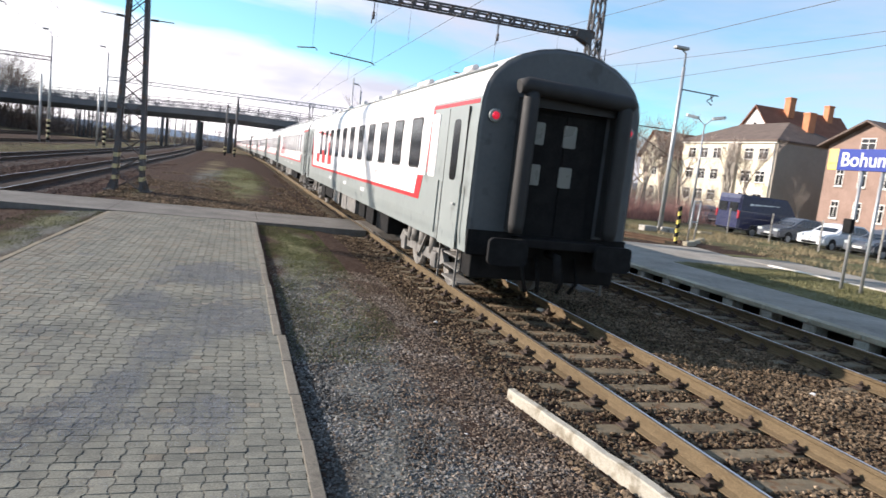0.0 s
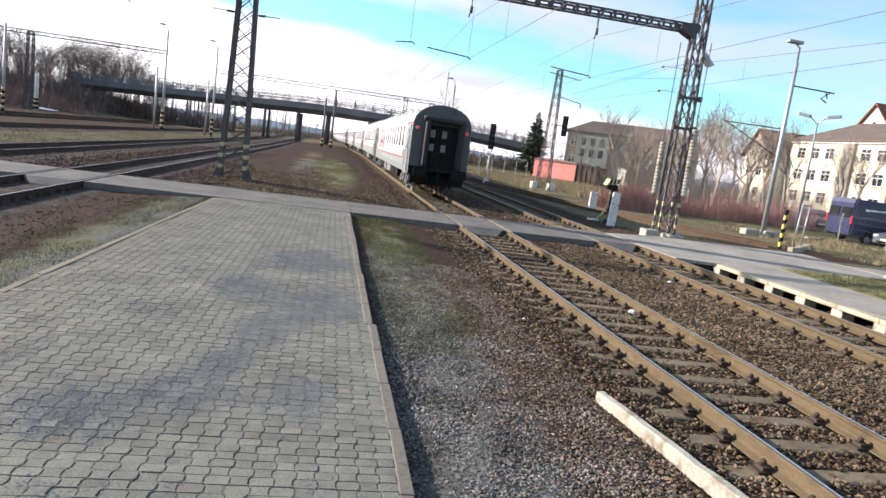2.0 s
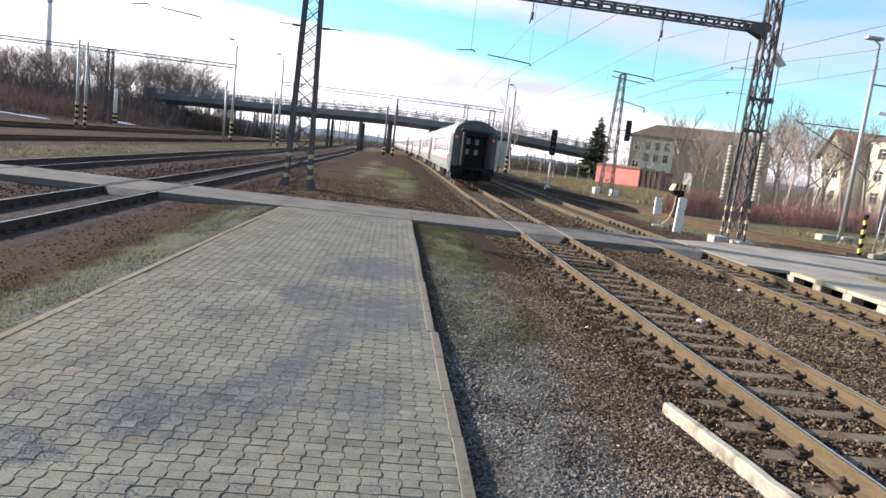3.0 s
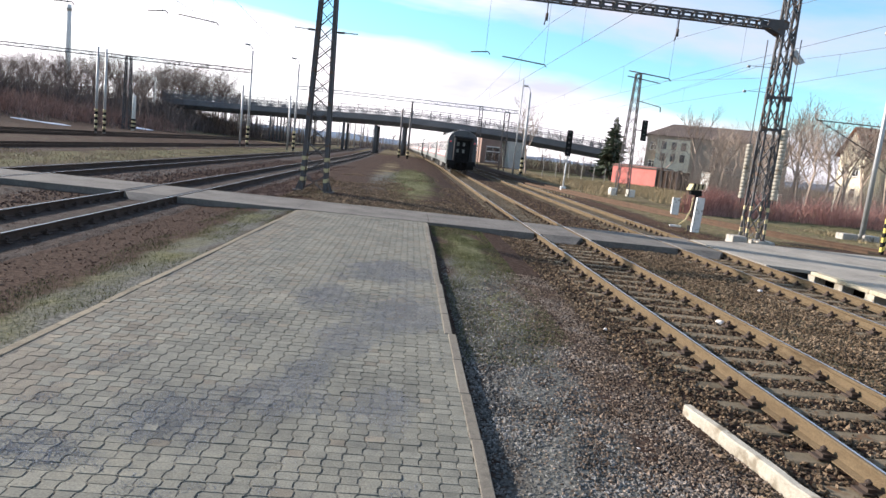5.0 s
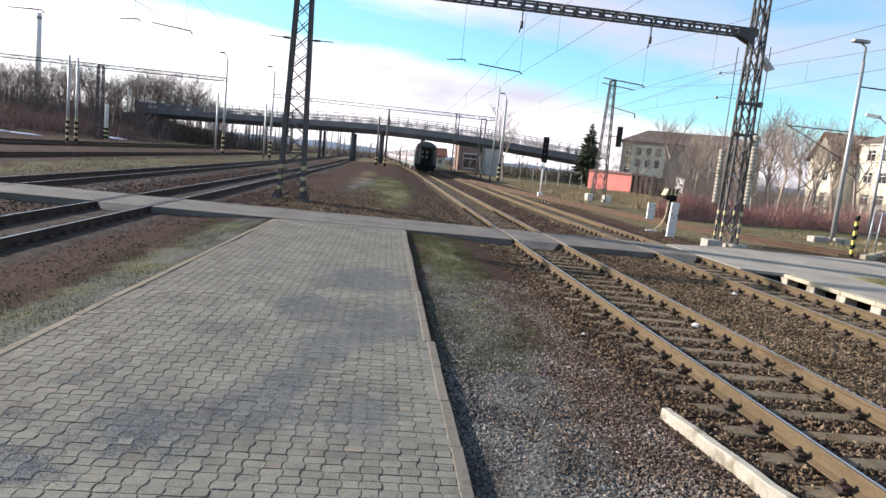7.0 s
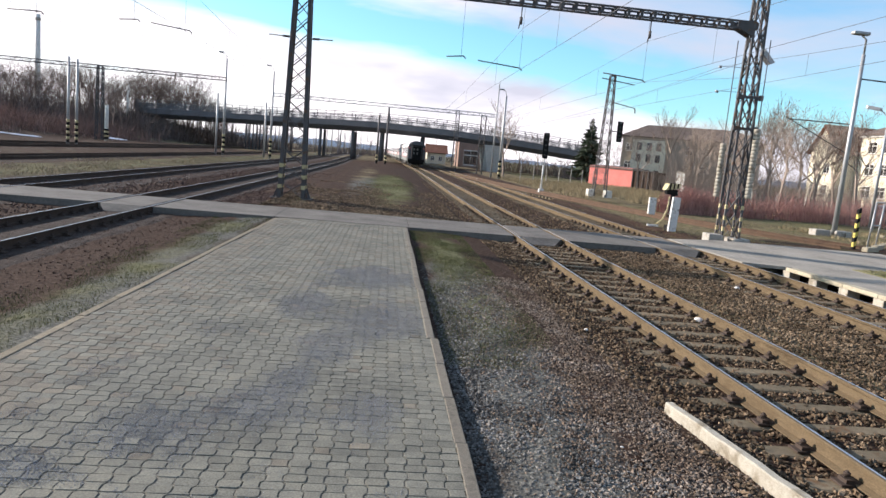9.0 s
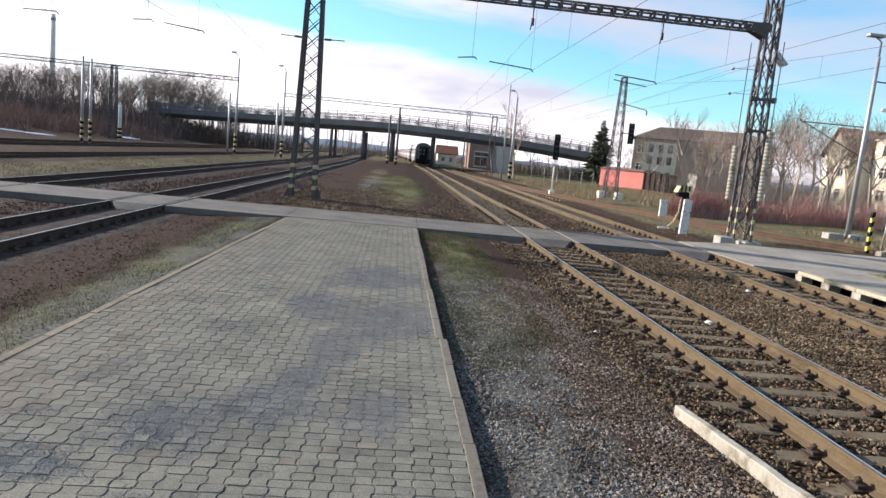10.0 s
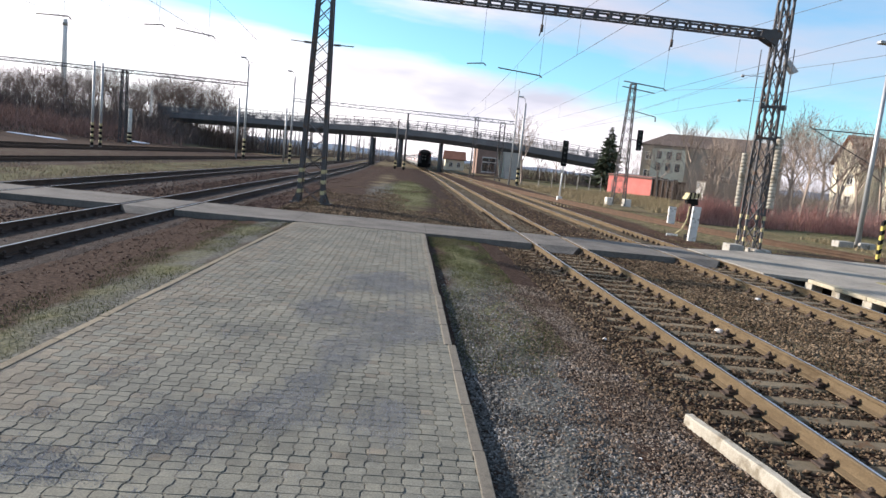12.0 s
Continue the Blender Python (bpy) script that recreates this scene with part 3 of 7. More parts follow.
def ground():
    xs = np.unique(np.concatenate([np.arange(-9, 13, 0.2), np.arange(-40, -9, 1.0), np.arange(13, 34, 0.7), np.arange(-120, -40, 4.0), np.arange(34, 130, 6.0),
                                   [-3000, -1500, -700, -350, -200, 180, 300, 600, 1400, 3000]]))
    ys = np.unique(np.concatenate([np.arange(-12, 36, 0.4), np.arange(36, 130, 2.0), np.arange(130, 420, 10.0), [-3000, -800, -200, -60, -25, 460, 520, 620, 900, 1500, 3000, 4200]]))
    x, y = (a.ravel() for a in np.meshgrid(xs, ys))
    z = ground_z(x, y)
    near = (np.abs(x) < 40) & (y < 120)
    z = z + np.where(near & ((x < -3.3) | (x > 0.85)), rng.uniform(-0.012, 0.012, len(x)), 0)
    nx, ny = len(xs), len(ys)
    i = (np.arange(ny - 1)[:, None] * nx + np.arange(nx - 1)[None, :]).ravel()
    ob = bulk("ground", np.c_[x, y, z], np.c_[i, i + 1, i + nx + 1, i + nx], "joint", True)
    grass = np.maximum.reduce([
        soft(x, 0.75, 2.35, 0.5) * soft(y, 7.0, 20.3, 3.0) * 0.55,
        np.exp(-((x - 1.55) / 0.55) ** 2 - ((y - 16.2) / 3.4) ** 2) * 0.95 * (y < 20.3), np.exp(-((x - 1.6) / 0.5) ** 2 - ((y - 9.8) / 1.5) ** 2) * 0.85,
        soft(x, -4.9, -3.1, 0.7) * soft(y, 2, 20.5, 2) * 0.50,
        np.exp(-((x - 0.3) / 1.35) ** 2 - ((y - 46) / 19) ** 2) * 1.15 * (y > 24),
        soft(x, -4.5, -2.5, 0.8) * soft(y, 24, 31, 1.5) * 0.6,
        soft(x, 11.3, 60, 1.2) * soft(y, 22, 60, 3) * 0.34,
        soft(x, 13.2, 60, 0.6) * (y < 23) * 0.72,
        (x > 22) * 0.55, (x < -14.5) * (x > -20) * 0.52, (x < -25) * (x > -28.5) * 0.30, (x < -37.5) * (x > -43) * 0.2])
    grey = np.maximum(soft(x, 0.6, 2.4, 0.7) * soft(y, -5, 17, 3) * 0.95, np.maximum(soft(x, -4.7, -2.9, 0.7) * (y < 21) * 0.78, np.maximum(soft(x, -30.5, -26, 1.2) * soft(y, 30, 75, 8) * 0.35, np.exp(-((x + 1.2) / 1.4) ** 2 - ((y - 46) / 14) ** 2) * 0.85)))
    dry = np.maximum.reduce([soft(x, 5.9, 8.4, 0.5) * soft(y, 6, 20, 3) * 0.95, soft(x, -20.5, -14.6, 1.0) * 0.42, soft(x, 12.8, 34, 2.0) * soft(y, 44, 130, 10) * 0.95, (x < -43) * 0.22,
                             np.exp(-((x + 1.8) / 1.5) ** 2 - ((y - 68) / 30) ** 2) * 0.55 * (y > 24), soft(x, 11.5, 30, 1.5) * soft(y, 24, 50, 4) * 0.70, (y > 130) * 0.6])
    me = ob.data
    at = me.attributes.new("soil", "FLOAT_COLOR", "POINT")
    at.data.foreach_set("color", np.c_[grass, grey, dry, np.ones(len(x))].astype(np.float32).ravel())
    m = bpy.data.materials.new("trackside_soil")
    m.use_nodes = True
    n, l = m.node_tree.nodes, m.node_tree.links
    b = n["Principled BSDF"]
    b.inputs["Roughness"].default_value = 0.95
    b.inputs["Specular IOR Level"].default_value = 0.05
    co, kinds, split = n.new("ShaderNodeTexCoord"), n.new("ShaderNodeAttribute"), n.new("ShaderNodeSeparateColor")
    kinds.attribute_name = "soil"
    l.new(kinds.outputs["Color"], split.inputs["Color"])

    def noise_of(scale, detail=4.0):
        t = n.new("ShaderNodeTexNoise")
        t.inputs["Scale"].default_value, t.inputs["Detail"].default_value = scale, detail
        l.new(co.outputs["Object"], t.inputs["Vector"])
        return t.outputs["Fac"]

    def ramp_of(fac, colours):
        r = n.new("ShaderNodeValToRGB")
        while len(r.color_ramp.elements) < len(colours):
            r.color_ramp.elements.new(0.5)
        for k, c in enumerate(colours):
            r.color_ramp.elements[k].position, r.color_ramp.elements[k].color = 0.33 + 0.34 * k / (len(colours) - 1), (*c, 1)
        l.new(fac, r.inputs["Fac"])
        return r.outputs["Color"]

    def gate(weight, fac, sharp=3.0):
        """Where a weight beats the noise: patches with ragged rims."""
        sub, mul = n.new("ShaderNodeMath"), n.new("ShaderNodeMath")
        sub.operation, mul.operation, mul.use_clamp = "SUBTRACT", "MULTIPLY_ADD", True
        l.new(weight, sub.inputs[0])
        l.new(fac, sub.inputs[1])
        l.new(sub.outputs[0], mul.inputs[0])
        mul.inputs[1].default_value, mul.inputs[2].default_value = sharp, 0.45
        return mul.outputs[0]

    out = ramp_of(noise_of(14.0, 8), [(0.023, 0.0135, 0.010), (0.048, 0.030, 0.0215), (0.086, 0.060, 0.045)])
    for weight, patches, colours, scale in (("Green", 0.9, [(0.058, 0.058, 0.050), (0.105, 0.104, 0.090), (0.175, 0.172, 0.152)], 22.0),
                                            ("Blue", 0.35, [(0.085, 0.070, 0.040), (0.145, 0.118, 0.070), (0.215, 0.175, 0.106)], 5.0),
                                            ("Red", 0.7, [(0.058, 0.060, 0.030), (0.105, 0.106, 0.052), (0.172, 0.158, 0.090)], 9.0)):
        mix = n.new("ShaderNodeMix")
        mix.data_type = "RGBA"
        l.new(gate(split.outputs[weight], noise_of(patches, 6)), mix.inputs["Factor"])
        l.new(out, mix.inputs["A"])
        l.new(ramp_of(noise_of(scale, 7), colours), mix.inputs["B"])
        out = mix.outputs["Result"]
    l.new(out, b.inputs["Base Color"])
    bp = n.new("ShaderNodeBump")
    bp.inputs["Strength"].default_value, bp.inputs["Distance"].default_value = 0.9, 0.03
    l.new(noise_of(24.0, 6), bp.inputs["Height"])
    l.new(bp.outputs["Normal"], b.inputs["Normal"])
    me.materials.clear()
    me.materials.append(m)
    tagged(ob, "brown ballast and soil with grass patches beside the tracks", "ground", kind="structure")


ground()


# ---------------------------------------------------------------- tracks
RAIL = [(-0.070, -0.172), (0.070, -0.172), (0.070, -0.160), (0.012, -0.140), (0.009, -0.050), (0.034, -0.036), (0.036, -0.010), (0.026, 0.0), (0.0, 0.0), (-0.026, 0.0),
        (-0.036, -0.010), (-0.034, -0.036), (-0.009, -0.050), (-0.012, -0.140), (-0.070, -0.160)]


def rail(parent, stations, mats):
    """stations: (place, heading) along the rail."""
    bm, rings = bmesh.new(), []
    for p, a in stations:
        side = Vector((math.cos(a), math.sin(a), 0))
        rings.append([bm.verts.new(p + side * u + Vector((0, 0, w))) for u, w in RAIL])
    n = len(RAIL)
    for r0, r1 in zip(rings, rings[1:]):
        for i in range(n):
            f = bm.faces.new((r0[i], r0[(i + 1) % n], r1[(i + 1) % n], r1[i]))
            f.material_index = 1 if i == 7 else 0
    bm.faces.new(rings[0]), bm.faces.new(rings[-1][::-1])
    bmesh.ops.recalc_face_normals(bm, faces=bm.faces[:])
    return part("rail", bm, mats, parent)


def sleeper_mesh(mat="sleeper"):
    bm = bmesh.new()
    slab(bm, [(-0.15, -0.34), (0.15, -0.34), (0.125, -0.185), (0.10, -0.172), (-0.10, -0.172), (-0.125, -0.185)], 0, -1.22, 1.22)
    for v in bm.verts:
        if abs(v.co.x) < 1.3 and v.co.z > -0.3:
            v.co.z -= 0.012 * (abs(v.co.x) > 1.2)
    ob = part("sleeper", bm, mat)
    me = ob.data
    bpy.data.objects.remove(ob)
    return me


def clip_mesh():
    """A rail clip with its bolt, on a ribbed plate."""
    bm = bmesh.new()
    box(bm, -0.085, 0.085, -0.075, 0.075, -0.172, -0.152)
    box(bm, -0.035, 0.035, -0.055, 0.055, -0.152, -0.118)
    bar(bm, (-0.085, -0.06, -0.145), (0.02, 0, -0.100), 0.030)
    bar(bm, (-0.085, 0.06, -0.145), (0.02, 0, -0.100), 0.030)
    tube(bm, [(0, 0, -0.13), (0, 0, -0.060)], 0.016, 6)
    tube(bm, [(0, 0, -0.098), (0, 0, -0.075)], 0.030, 6)
    ob = part("rail_clip", bm, "clip")
    me = ob.data
    bpy.data.objects.remove(ob)
    return me


SLEEPER, SLEEPER_DARK, CLIP = sleeper_mesh(), sleeper_mesh("sleeper_dark"), clip_mesh()


def track(off, start, end, near, clips, mats, label, bend=True, gaps=()):
    """near: the stretch whose sleepers are single pieces; clips: the stretch whose sleepers show their rail clips."""
    tr = empty("railway_track", pose(0, 0, 0), label, "railway track", "station tracks")
    ys = [start] + [y for y in (BEND_AT, 90, 100, 110, 200, 400) if start < y < end] + [end]
    for d in (-0.752, 0.752):
        rail(tr, [along(y, off + d) for y in ys], mats)
    if off < 0:
        wide = 2.0 if off > -10 else 2.7
        bm, rings = bmesh.new(), []
        for y in ys:
            rings.append([bm.verts.new(along(y, off + u, w)[0]) for u, w in ((-wide, -0.26), (-wide + 0.55, -0.182), (wide - 0.55, -0.182), (wide, -0.26))])
        for a, b in zip(rings, rings[1:]):
            for i in range(3):
                bm.faces.new((a[i], a[i + 1], b[i + 1], b[i]))
        part("ballast_bed", bm, "bed_dark", tr, "blackened ballast bed")
    far = bmesh.new()
    s = start
    k = 0
    while s < min(end, 170):
        p, a = along(s, off)
        k += 1
        if not any(g0 < s < g1 for g0, g1 in gaps):
            if near[0] <= s <= near[1]:
                ob = new("sleeper", SLEEPER if off > 0 else SLEEPER_DARK)
                ob.parent = tr
                ob.matrix_basis = Matrix.Translation(p + Vector((rng.uniform(-0.02, 0.02), 0, rng.uniform(-0.008, 0.004)))) @ pose(0, 0, 0, 0, 0, math.degrees(a) + rng.uniform(-0.6, 0.6))
                if clips[0] <= s <= clips[1]:
                    for d in (-0.752, 0.752):
                        for e in (-1, 1):
                            c = new("rail_clip", CLIP)
                            c.parent = ob
                            c.matrix_basis = pose(d + e * 0.105, 0, 0, 0, 0, 0 if e > 0 else 180)
            elif s > 0:
                box(far, p.x - 1.22, p.x + 1.22, p.y - 0.11, p.y + 0.11, -0.30, -0.175)
        s += 0.62
    if len(far.verts):
        tagged(part("far_sleeper", far, "sleeper" if off > 0 else "sleeper_dark", tr), kind="stuff")
    else:
        far.free()
    return tr


CROSS = (20.3, 23.5)
track(4.82, -8, 700, (2.0, 60), (3.4, 34), ("rail_side", "rail_top"), "railway track with shiny rails on concrete sleepers", gaps=(CROSS,))
track(9.25, -8, 700, (5.0, 45), (6.0, 30), ("rail_side", "rail_top"), "railway track with brown rails beside the platform", gaps=(CROSS,))
track(-7.55, -8, 700, (6.0, 50), (7.0, 20), ("rail_dark", "rail_top"), "railway track with dark rails on worn sleepers", gaps=(CROSS,))
track(-12.85, -8, 700, (12.0, 45), (0, 0), ("rail_dark", "rail_top"), "railway track with dark rails on worn sleepers", gaps=(CROSS,))
track(-22.2, -8, 700, (0, 0), (0, 0), ("rail_dark", "rail_dark"), "railway track with dull dark rails across the yard")
track(-31.5, -8, 700, (0, 0), (0, 0), ("rail_dark", "rail_dark"), "railway track with dull dark rails across the yard")
track(-35.5, -8, 700, (0, 0), (0, 0), ("rail_dark", "rail_dark"), "railway track with dull dark rails across the yard")


SIDING = [(18.9, 25.9), (17.3, 28.9), (16.1, 32.0), (15.1, 36.0), (14.2, 41.0), (13.3, 46.5), (12.2, 54.0), (11.2, 62.0), (10.4, 70.0), (9.8, 79.0), (9.5, 88.0)]


def siding():
    """A rusty track that leaves the platform track and ends near the platform."""
    tr = empty("railway_track", pose(0, 0, 0), "rusty siding track ending short of the platform path", "railway track", "station tracks")
    pts = SIDING
    pts = [Vector((x, y, 0.09)) for x, y in pts]
    heads = []
    for i in range(len(pts)):
        d = pts[min(i + 1, len(pts) - 1)] - pts[max(i - 1, 0)]
        heads.append(math.atan2(-d.x, d.y))
    for d in (-0.752, 0.752):
        rail(tr, [(p + Vector((math.cos(a), math.sin(a), 0)) * d, a) for p, a in zip(pts, heads)], ("rust_rail", "rust_rail"))
    for p, q, a in zip(pts, pts[1:], heads):
        n = int((q - p).length / 0.65)
        for i in range(n):
            c = p.lerp(q, i / n)
            if c.y < 76:
                ob = new("sleeper", SLEEPER)
                ob.parent = tr
                ob.matrix_basis = Matrix.Translation(c) @ pose(0, 0, 0, 0, 0, math.degrees(a))


siding()


# ---------------------------------------------------------------- pavement, crossing, platform
def pavement():
    x0, x1, y0, y1 = -3.79, 0.66, -3.0, 20.25

    def left_edge(y):
        """The left kerb runs a little askew."""
        return -3.05 - 0.0262 * (20.0 - y)

    bm = bmesh.new()
    slab(bm, [(left_edge(y0), y0), (x1, y0), (x1, y1), (left_edge(y1), y1)], 2, -0.20, -0.006)
    base = tagged(part("pavement", bm, "joint"), "grey concrete block pavement with dusty joints", "pavement", kind="structure")
    w, d = 0.134, 0.110                                     # column pitch and length of a cell
    wide = [(-0.058, -0.055), (0.058, -0.055), (0.078, -0.037), (0.078, 0.037), (0.058, 0.055), (-0.058, 0.055), (-0.078, 0.037), (-0.078, -0.037)]
    slim = [(-0.074, -0.055), (0.074, -0.055), (0.054, -0.037), (0.054, 0.037), (0.074, 0.055), (-0.074, 0.055), (-0.054, 0.037), (-0.054, -0.037)]
    shapes = [[(u * 0.965, v * 0.96) for u, v in q] for q in (wide, slim)]

    def stone_mesh(seed, outline, mat):
        r = random.Random(seed)
        bm = bmesh.new()
        n = len(outline)
        tilt = [r.uniform(-0.002, 0.002) for _ in range(3)]
        rings = []
        for s, z in ((1.0, -0.03), (1.0, -0.006), (0.955, 0.0)):
            rings.append([bm.verts.new((u * s, v * s, z + tilt[0] + tilt[1] * u * 8 + tilt[2] * v * 8)) for u, v in outline])
        for a, b in zip(rings, rings[1:]):
            for i in range(n):
                bm.faces.new((a[i], a[(i + 1) % n], b[(i + 1) % n], b[i]))
        bm.faces.new(rings[2])
        bmesh.ops.recalc_face_normals(bm, faces=bm.faces[:])
        ob = part("paver", bm, mat)
        me = ob.data
        bpy.data.objects.remove(ob)
        return me

    kinds = [[[stone_mesh(k, q, mat) for k in range(5)] for q in shapes] for mat in ("paver", "paver_tan")]
    # joined pavers beyond the near rows
    far, n = {False: ([], [], [0]), True: ([], [], [0])}, 8
    pieces = []
    cols = int(round((x1 - x0) / w))
    for i in range(cols):
        x = x0 + (x1 - x0) * (i + 0.5) / cols + 0.018
        for j in range(int((y1 - y0) / d)):
            y = y0 + d * (j + 0.5)
            if x > left_edge(y) + 0.02:
                tan = random.random() < min(0.75, max(0.16 if y > 9 else 0.04, 0.78 - 0.55 * (x - left_edge(y)) + 0.5 * noise.noise((x * 0.8, y * 0.4, 6.0))))
                pieces.append((x, y, (i + j) % 2, tan))
    for x, y, kind, tan in pieces:
        if 3.75 <= y <= 4.9:
            ob = new("paver", kinds[tan][kind][random.randrange(5)])
            ob.parent = base
            ob.matrix_basis = Matrix.Translation((x + random.uniform(-0.0015, 0.0015), y + random.uniform(-0.0015, 0.0015), random.uniform(-0.003, 0.002)))
            continue
        o = np.array(shapes[kind])
        vs, fs, (count,) = far[tan]
        z = random.uniform(-0.003, 0.002)
        tx, ty = random.uniform(-0.02, 0.02), random.uniform(-0.02, 0.02)
        for s, h in ((1.0, -0.03), (1.0, -0.004), (0.965, 0.0)):
            vs.append(np.c_[o[:, 0] * s + x, o[:, 1] * s + y, h + z + o[:, 0] * tx + o[:, 1] * ty])
        k = np.arange(n)
        for a in (0, n):
            fs.append(np.c_[count + a + k, count + a + (k + 1) % n, count + a + n + (k + 1) % n, count + a + n + k])
        t = count + 2 * n
        fs.append(np.array([(t + 0, t + 1, t + 2, t + 7), (t + 7, t + 2, t + 3, t + 6), (t + 6, t + 3, t + 4, t + 5)]))
        far[tan][2][0] += 3 * n
    for tan, (vs, fs, _) in far.items():
        ob = bulk("pavers_far", np.concatenate(vs), np.concatenate(fs), "paver_far_tan" if tan else "paver_far")
        ob.parent = base
        tagged(ob, kind="stuff")
    # kerb stones along both sides
    for side, xa, xb, za in ((0, 0.662, 0.760, 0.012), (1, -3.222, -3.125, 0.006)):
        y = -3.0
        while y < y1 - 0.3:
            ln = min(1.0, y1 + 0.05 - y)
            bm = bmesh.new()
            box(bm, -0.049, 0.049, 0.004, ln - 0.004, -0.24, 0, bevel=0.008)
            ob = part("kerb_stone", bm, "kerb_tan" if side else "kerb", base)
            ob.matrix_basis = pose(left_edge(y) - 0.05 if side else (xa + xb) / 2 + random.uniform(-0.008, 0.008) - 0.045 * (y > 7.5), y, za + random.uniform(-0.006, 0.004), 0, 0, (-1.5 if side else 0) + random.uniform(-0.4, 0.4))
            y += 1.0


pavement()


def crossing():
    base = tagged(new("level_crossing"), "grey worn asphalt and concrete crossing over the tracks", "level crossing")
    y0, y1 = CROSS

    def piece(name, xa, xb, ya, yb, mat="asphalt", z=0.0):
        bm = bmesh.new()
        n = max(1, int((xb - xa) / 6.0))
        for i in range(n):
            a, b = xa + (xb - xa) * i / n, xa + (xb - xa) * (i + 1) / n
            box(bm, a, b, ya, yb, -0.21, z, bevel=0.006)
        return part(name, bm, mat, base)

    piece("outer_panel", -34.0, -13.72, y0 + 0.3, y1 + 0.2)
    piece("outer_panel", -11.98, -8.42, y0 + 0.2, y1 + 0.1)
    piece("outer_panel", -6.68, -3.24, y0, y1)
    piece("outer_panel", -3.23, 0.76, y0 + 0.03, y1)
    piece("outer_panel", 0.77, 3.98, y0, y1)
    piece("outer_panel", 5.66, 8.40, y0 - 0.2, y1)
    for c in (4.82, 9.25, -7.55, -12.85):
        bm = bmesh.new()
        for i in range(2):
            box(bm, c - 0.655, c + 0.655, y0 + i * 1.6, y0 + i * 1.6 + 1.597, -0.17, -0.004, bevel=0.01)
        part("inner_panel", bm, "asphalt", base)
        for s, y in ((-1, y0), (1, y1)):      # sloping guard at each end of the inner panel
            bm = bmesh.new()
            v = [(-0.60, 0), (0.60, 0), (0.34, s * 0.42), (-0.34, s * 0.42)]
            top = [bm.verts.new((c + u, y + w, -0.01 if w == 0 else -0.17)) for u, w in v]
            low = [bm.verts.new((c + u * 1.0, y + w, -0.24)) for u, w in v]
            bm.faces.new(top), bm.faces.new(low[::-1])
            for i in range(4):
                bm.faces.new((top[i], top[(i + 1) % 4], low[(i + 1) % 4], low[i]))
            bmesh.ops.recalc_face_normals(bm, faces=bm.faces[:])
            part("end_guard", bm, "asphalt", base, "dark grey sloping guard")


crossing()


def platform():
    base = tagged(new("platform"), "low asphalt platform with pale concrete edge slabs", "platform", kind="structure")
    bm = bmesh.new()
    slab(bm, [(11.45, -14), (18.3, -14), (18.3, 19.5), (18.9, 24.2), (12.6, 24.4), (10.15, 23.4), (10.15, 18.2), (11.45, 17.9)], 2, -0.088, 0.0)
    part("platform_deck", bm, "platform_asphalt", base)
    # set-back core in dark joint colour, which paints the gap's shade
    bm = bmesh.new()
    box(bm, 11.80, 18.3, -14, 17.8, -0.6, -0.09)
    box(bm, 10.2, 18.3, 18.25, 23.3, -0.6, -0.09)
    part("platform_core", bm, "joint", base)
    y = 17.75
    while y > -10:
        bm = bmesh.new()
        box(bm, 11.17, 11.445, y - 1.19, y, -0.095, 0.008, bevel=0.015)
        part("edge_slab", bm, "edge_concrete", base)
        bm = bmesh.new()
        box(bm, 11.20, 11.53, y - 0.17, y + 0.17, -0.47, -0.097, bevel=0.02)
        part("edge_support", bm, "beam_paint", base)
        y -= 1.2
    bm = bmesh.new()
    y = 19.4
    while y > -6:
        box(bm, 18.22, 18.42, y - 0.99, y, -0.1, 0.05, bevel=0.012)
        y -= 1.0
    part("kerb", bm, "concrete_white", base, "white-painted concrete kerb")
    bm = bmesh.new()
    box(bm, 13.6, 18.2, -14, 18.4, 0.002, 0.02)
    lawn = part("lawn", bm, "lawn", base)
    bm = bmesh.new()
    box(bm, 18.45, 21.2, -14, 21.5, -0.12, 0.01)
    part("footpath", bm, "platform_asphalt", base)


platform()


def timber():
    bm = bmesh.new()
    n = 26
    rings = []
    r = random.Random(3)
    for i in range(n + 1):
        s = i / n * 5.2
        w, h = 0.045 + r.uniform(-0.004, 0.004), 0.045 + r.uniform(-0.008, 0.008)
        c = Vector((r.uniform(-0.006, 0.006), -s, 0))
        rings.append([bm.verts.new(c + Vector((u * w, 0, z))) for u, z in ((-1, -0.10), (-1, h * 0.7), (-0.8, h), (0.8, h * 1.05), (1, h * 0.7), (1, -0.10))])
    for a, b in zip(rings, rings[1:]):
        for i in range(6):
            bm.faces.new((a[i], a[(i + 1) % 6], b[(i + 1) % 6], b[i]))
    bm.faces.new(rings[0]), bm.faces.new(rings[-1][::-1])
    bmesh.ops.recalc_face_normals(bm, faces=bm.faces[:])
    ob = part("painted_beam", bm, "beam_paint")
    ob.matrix_basis = pose(3.02, 6.42, -0.11, 0, 0, 7.6)
    tagged(ob, "long weathered white-painted beam lying on the ballast", "beam")


timber()


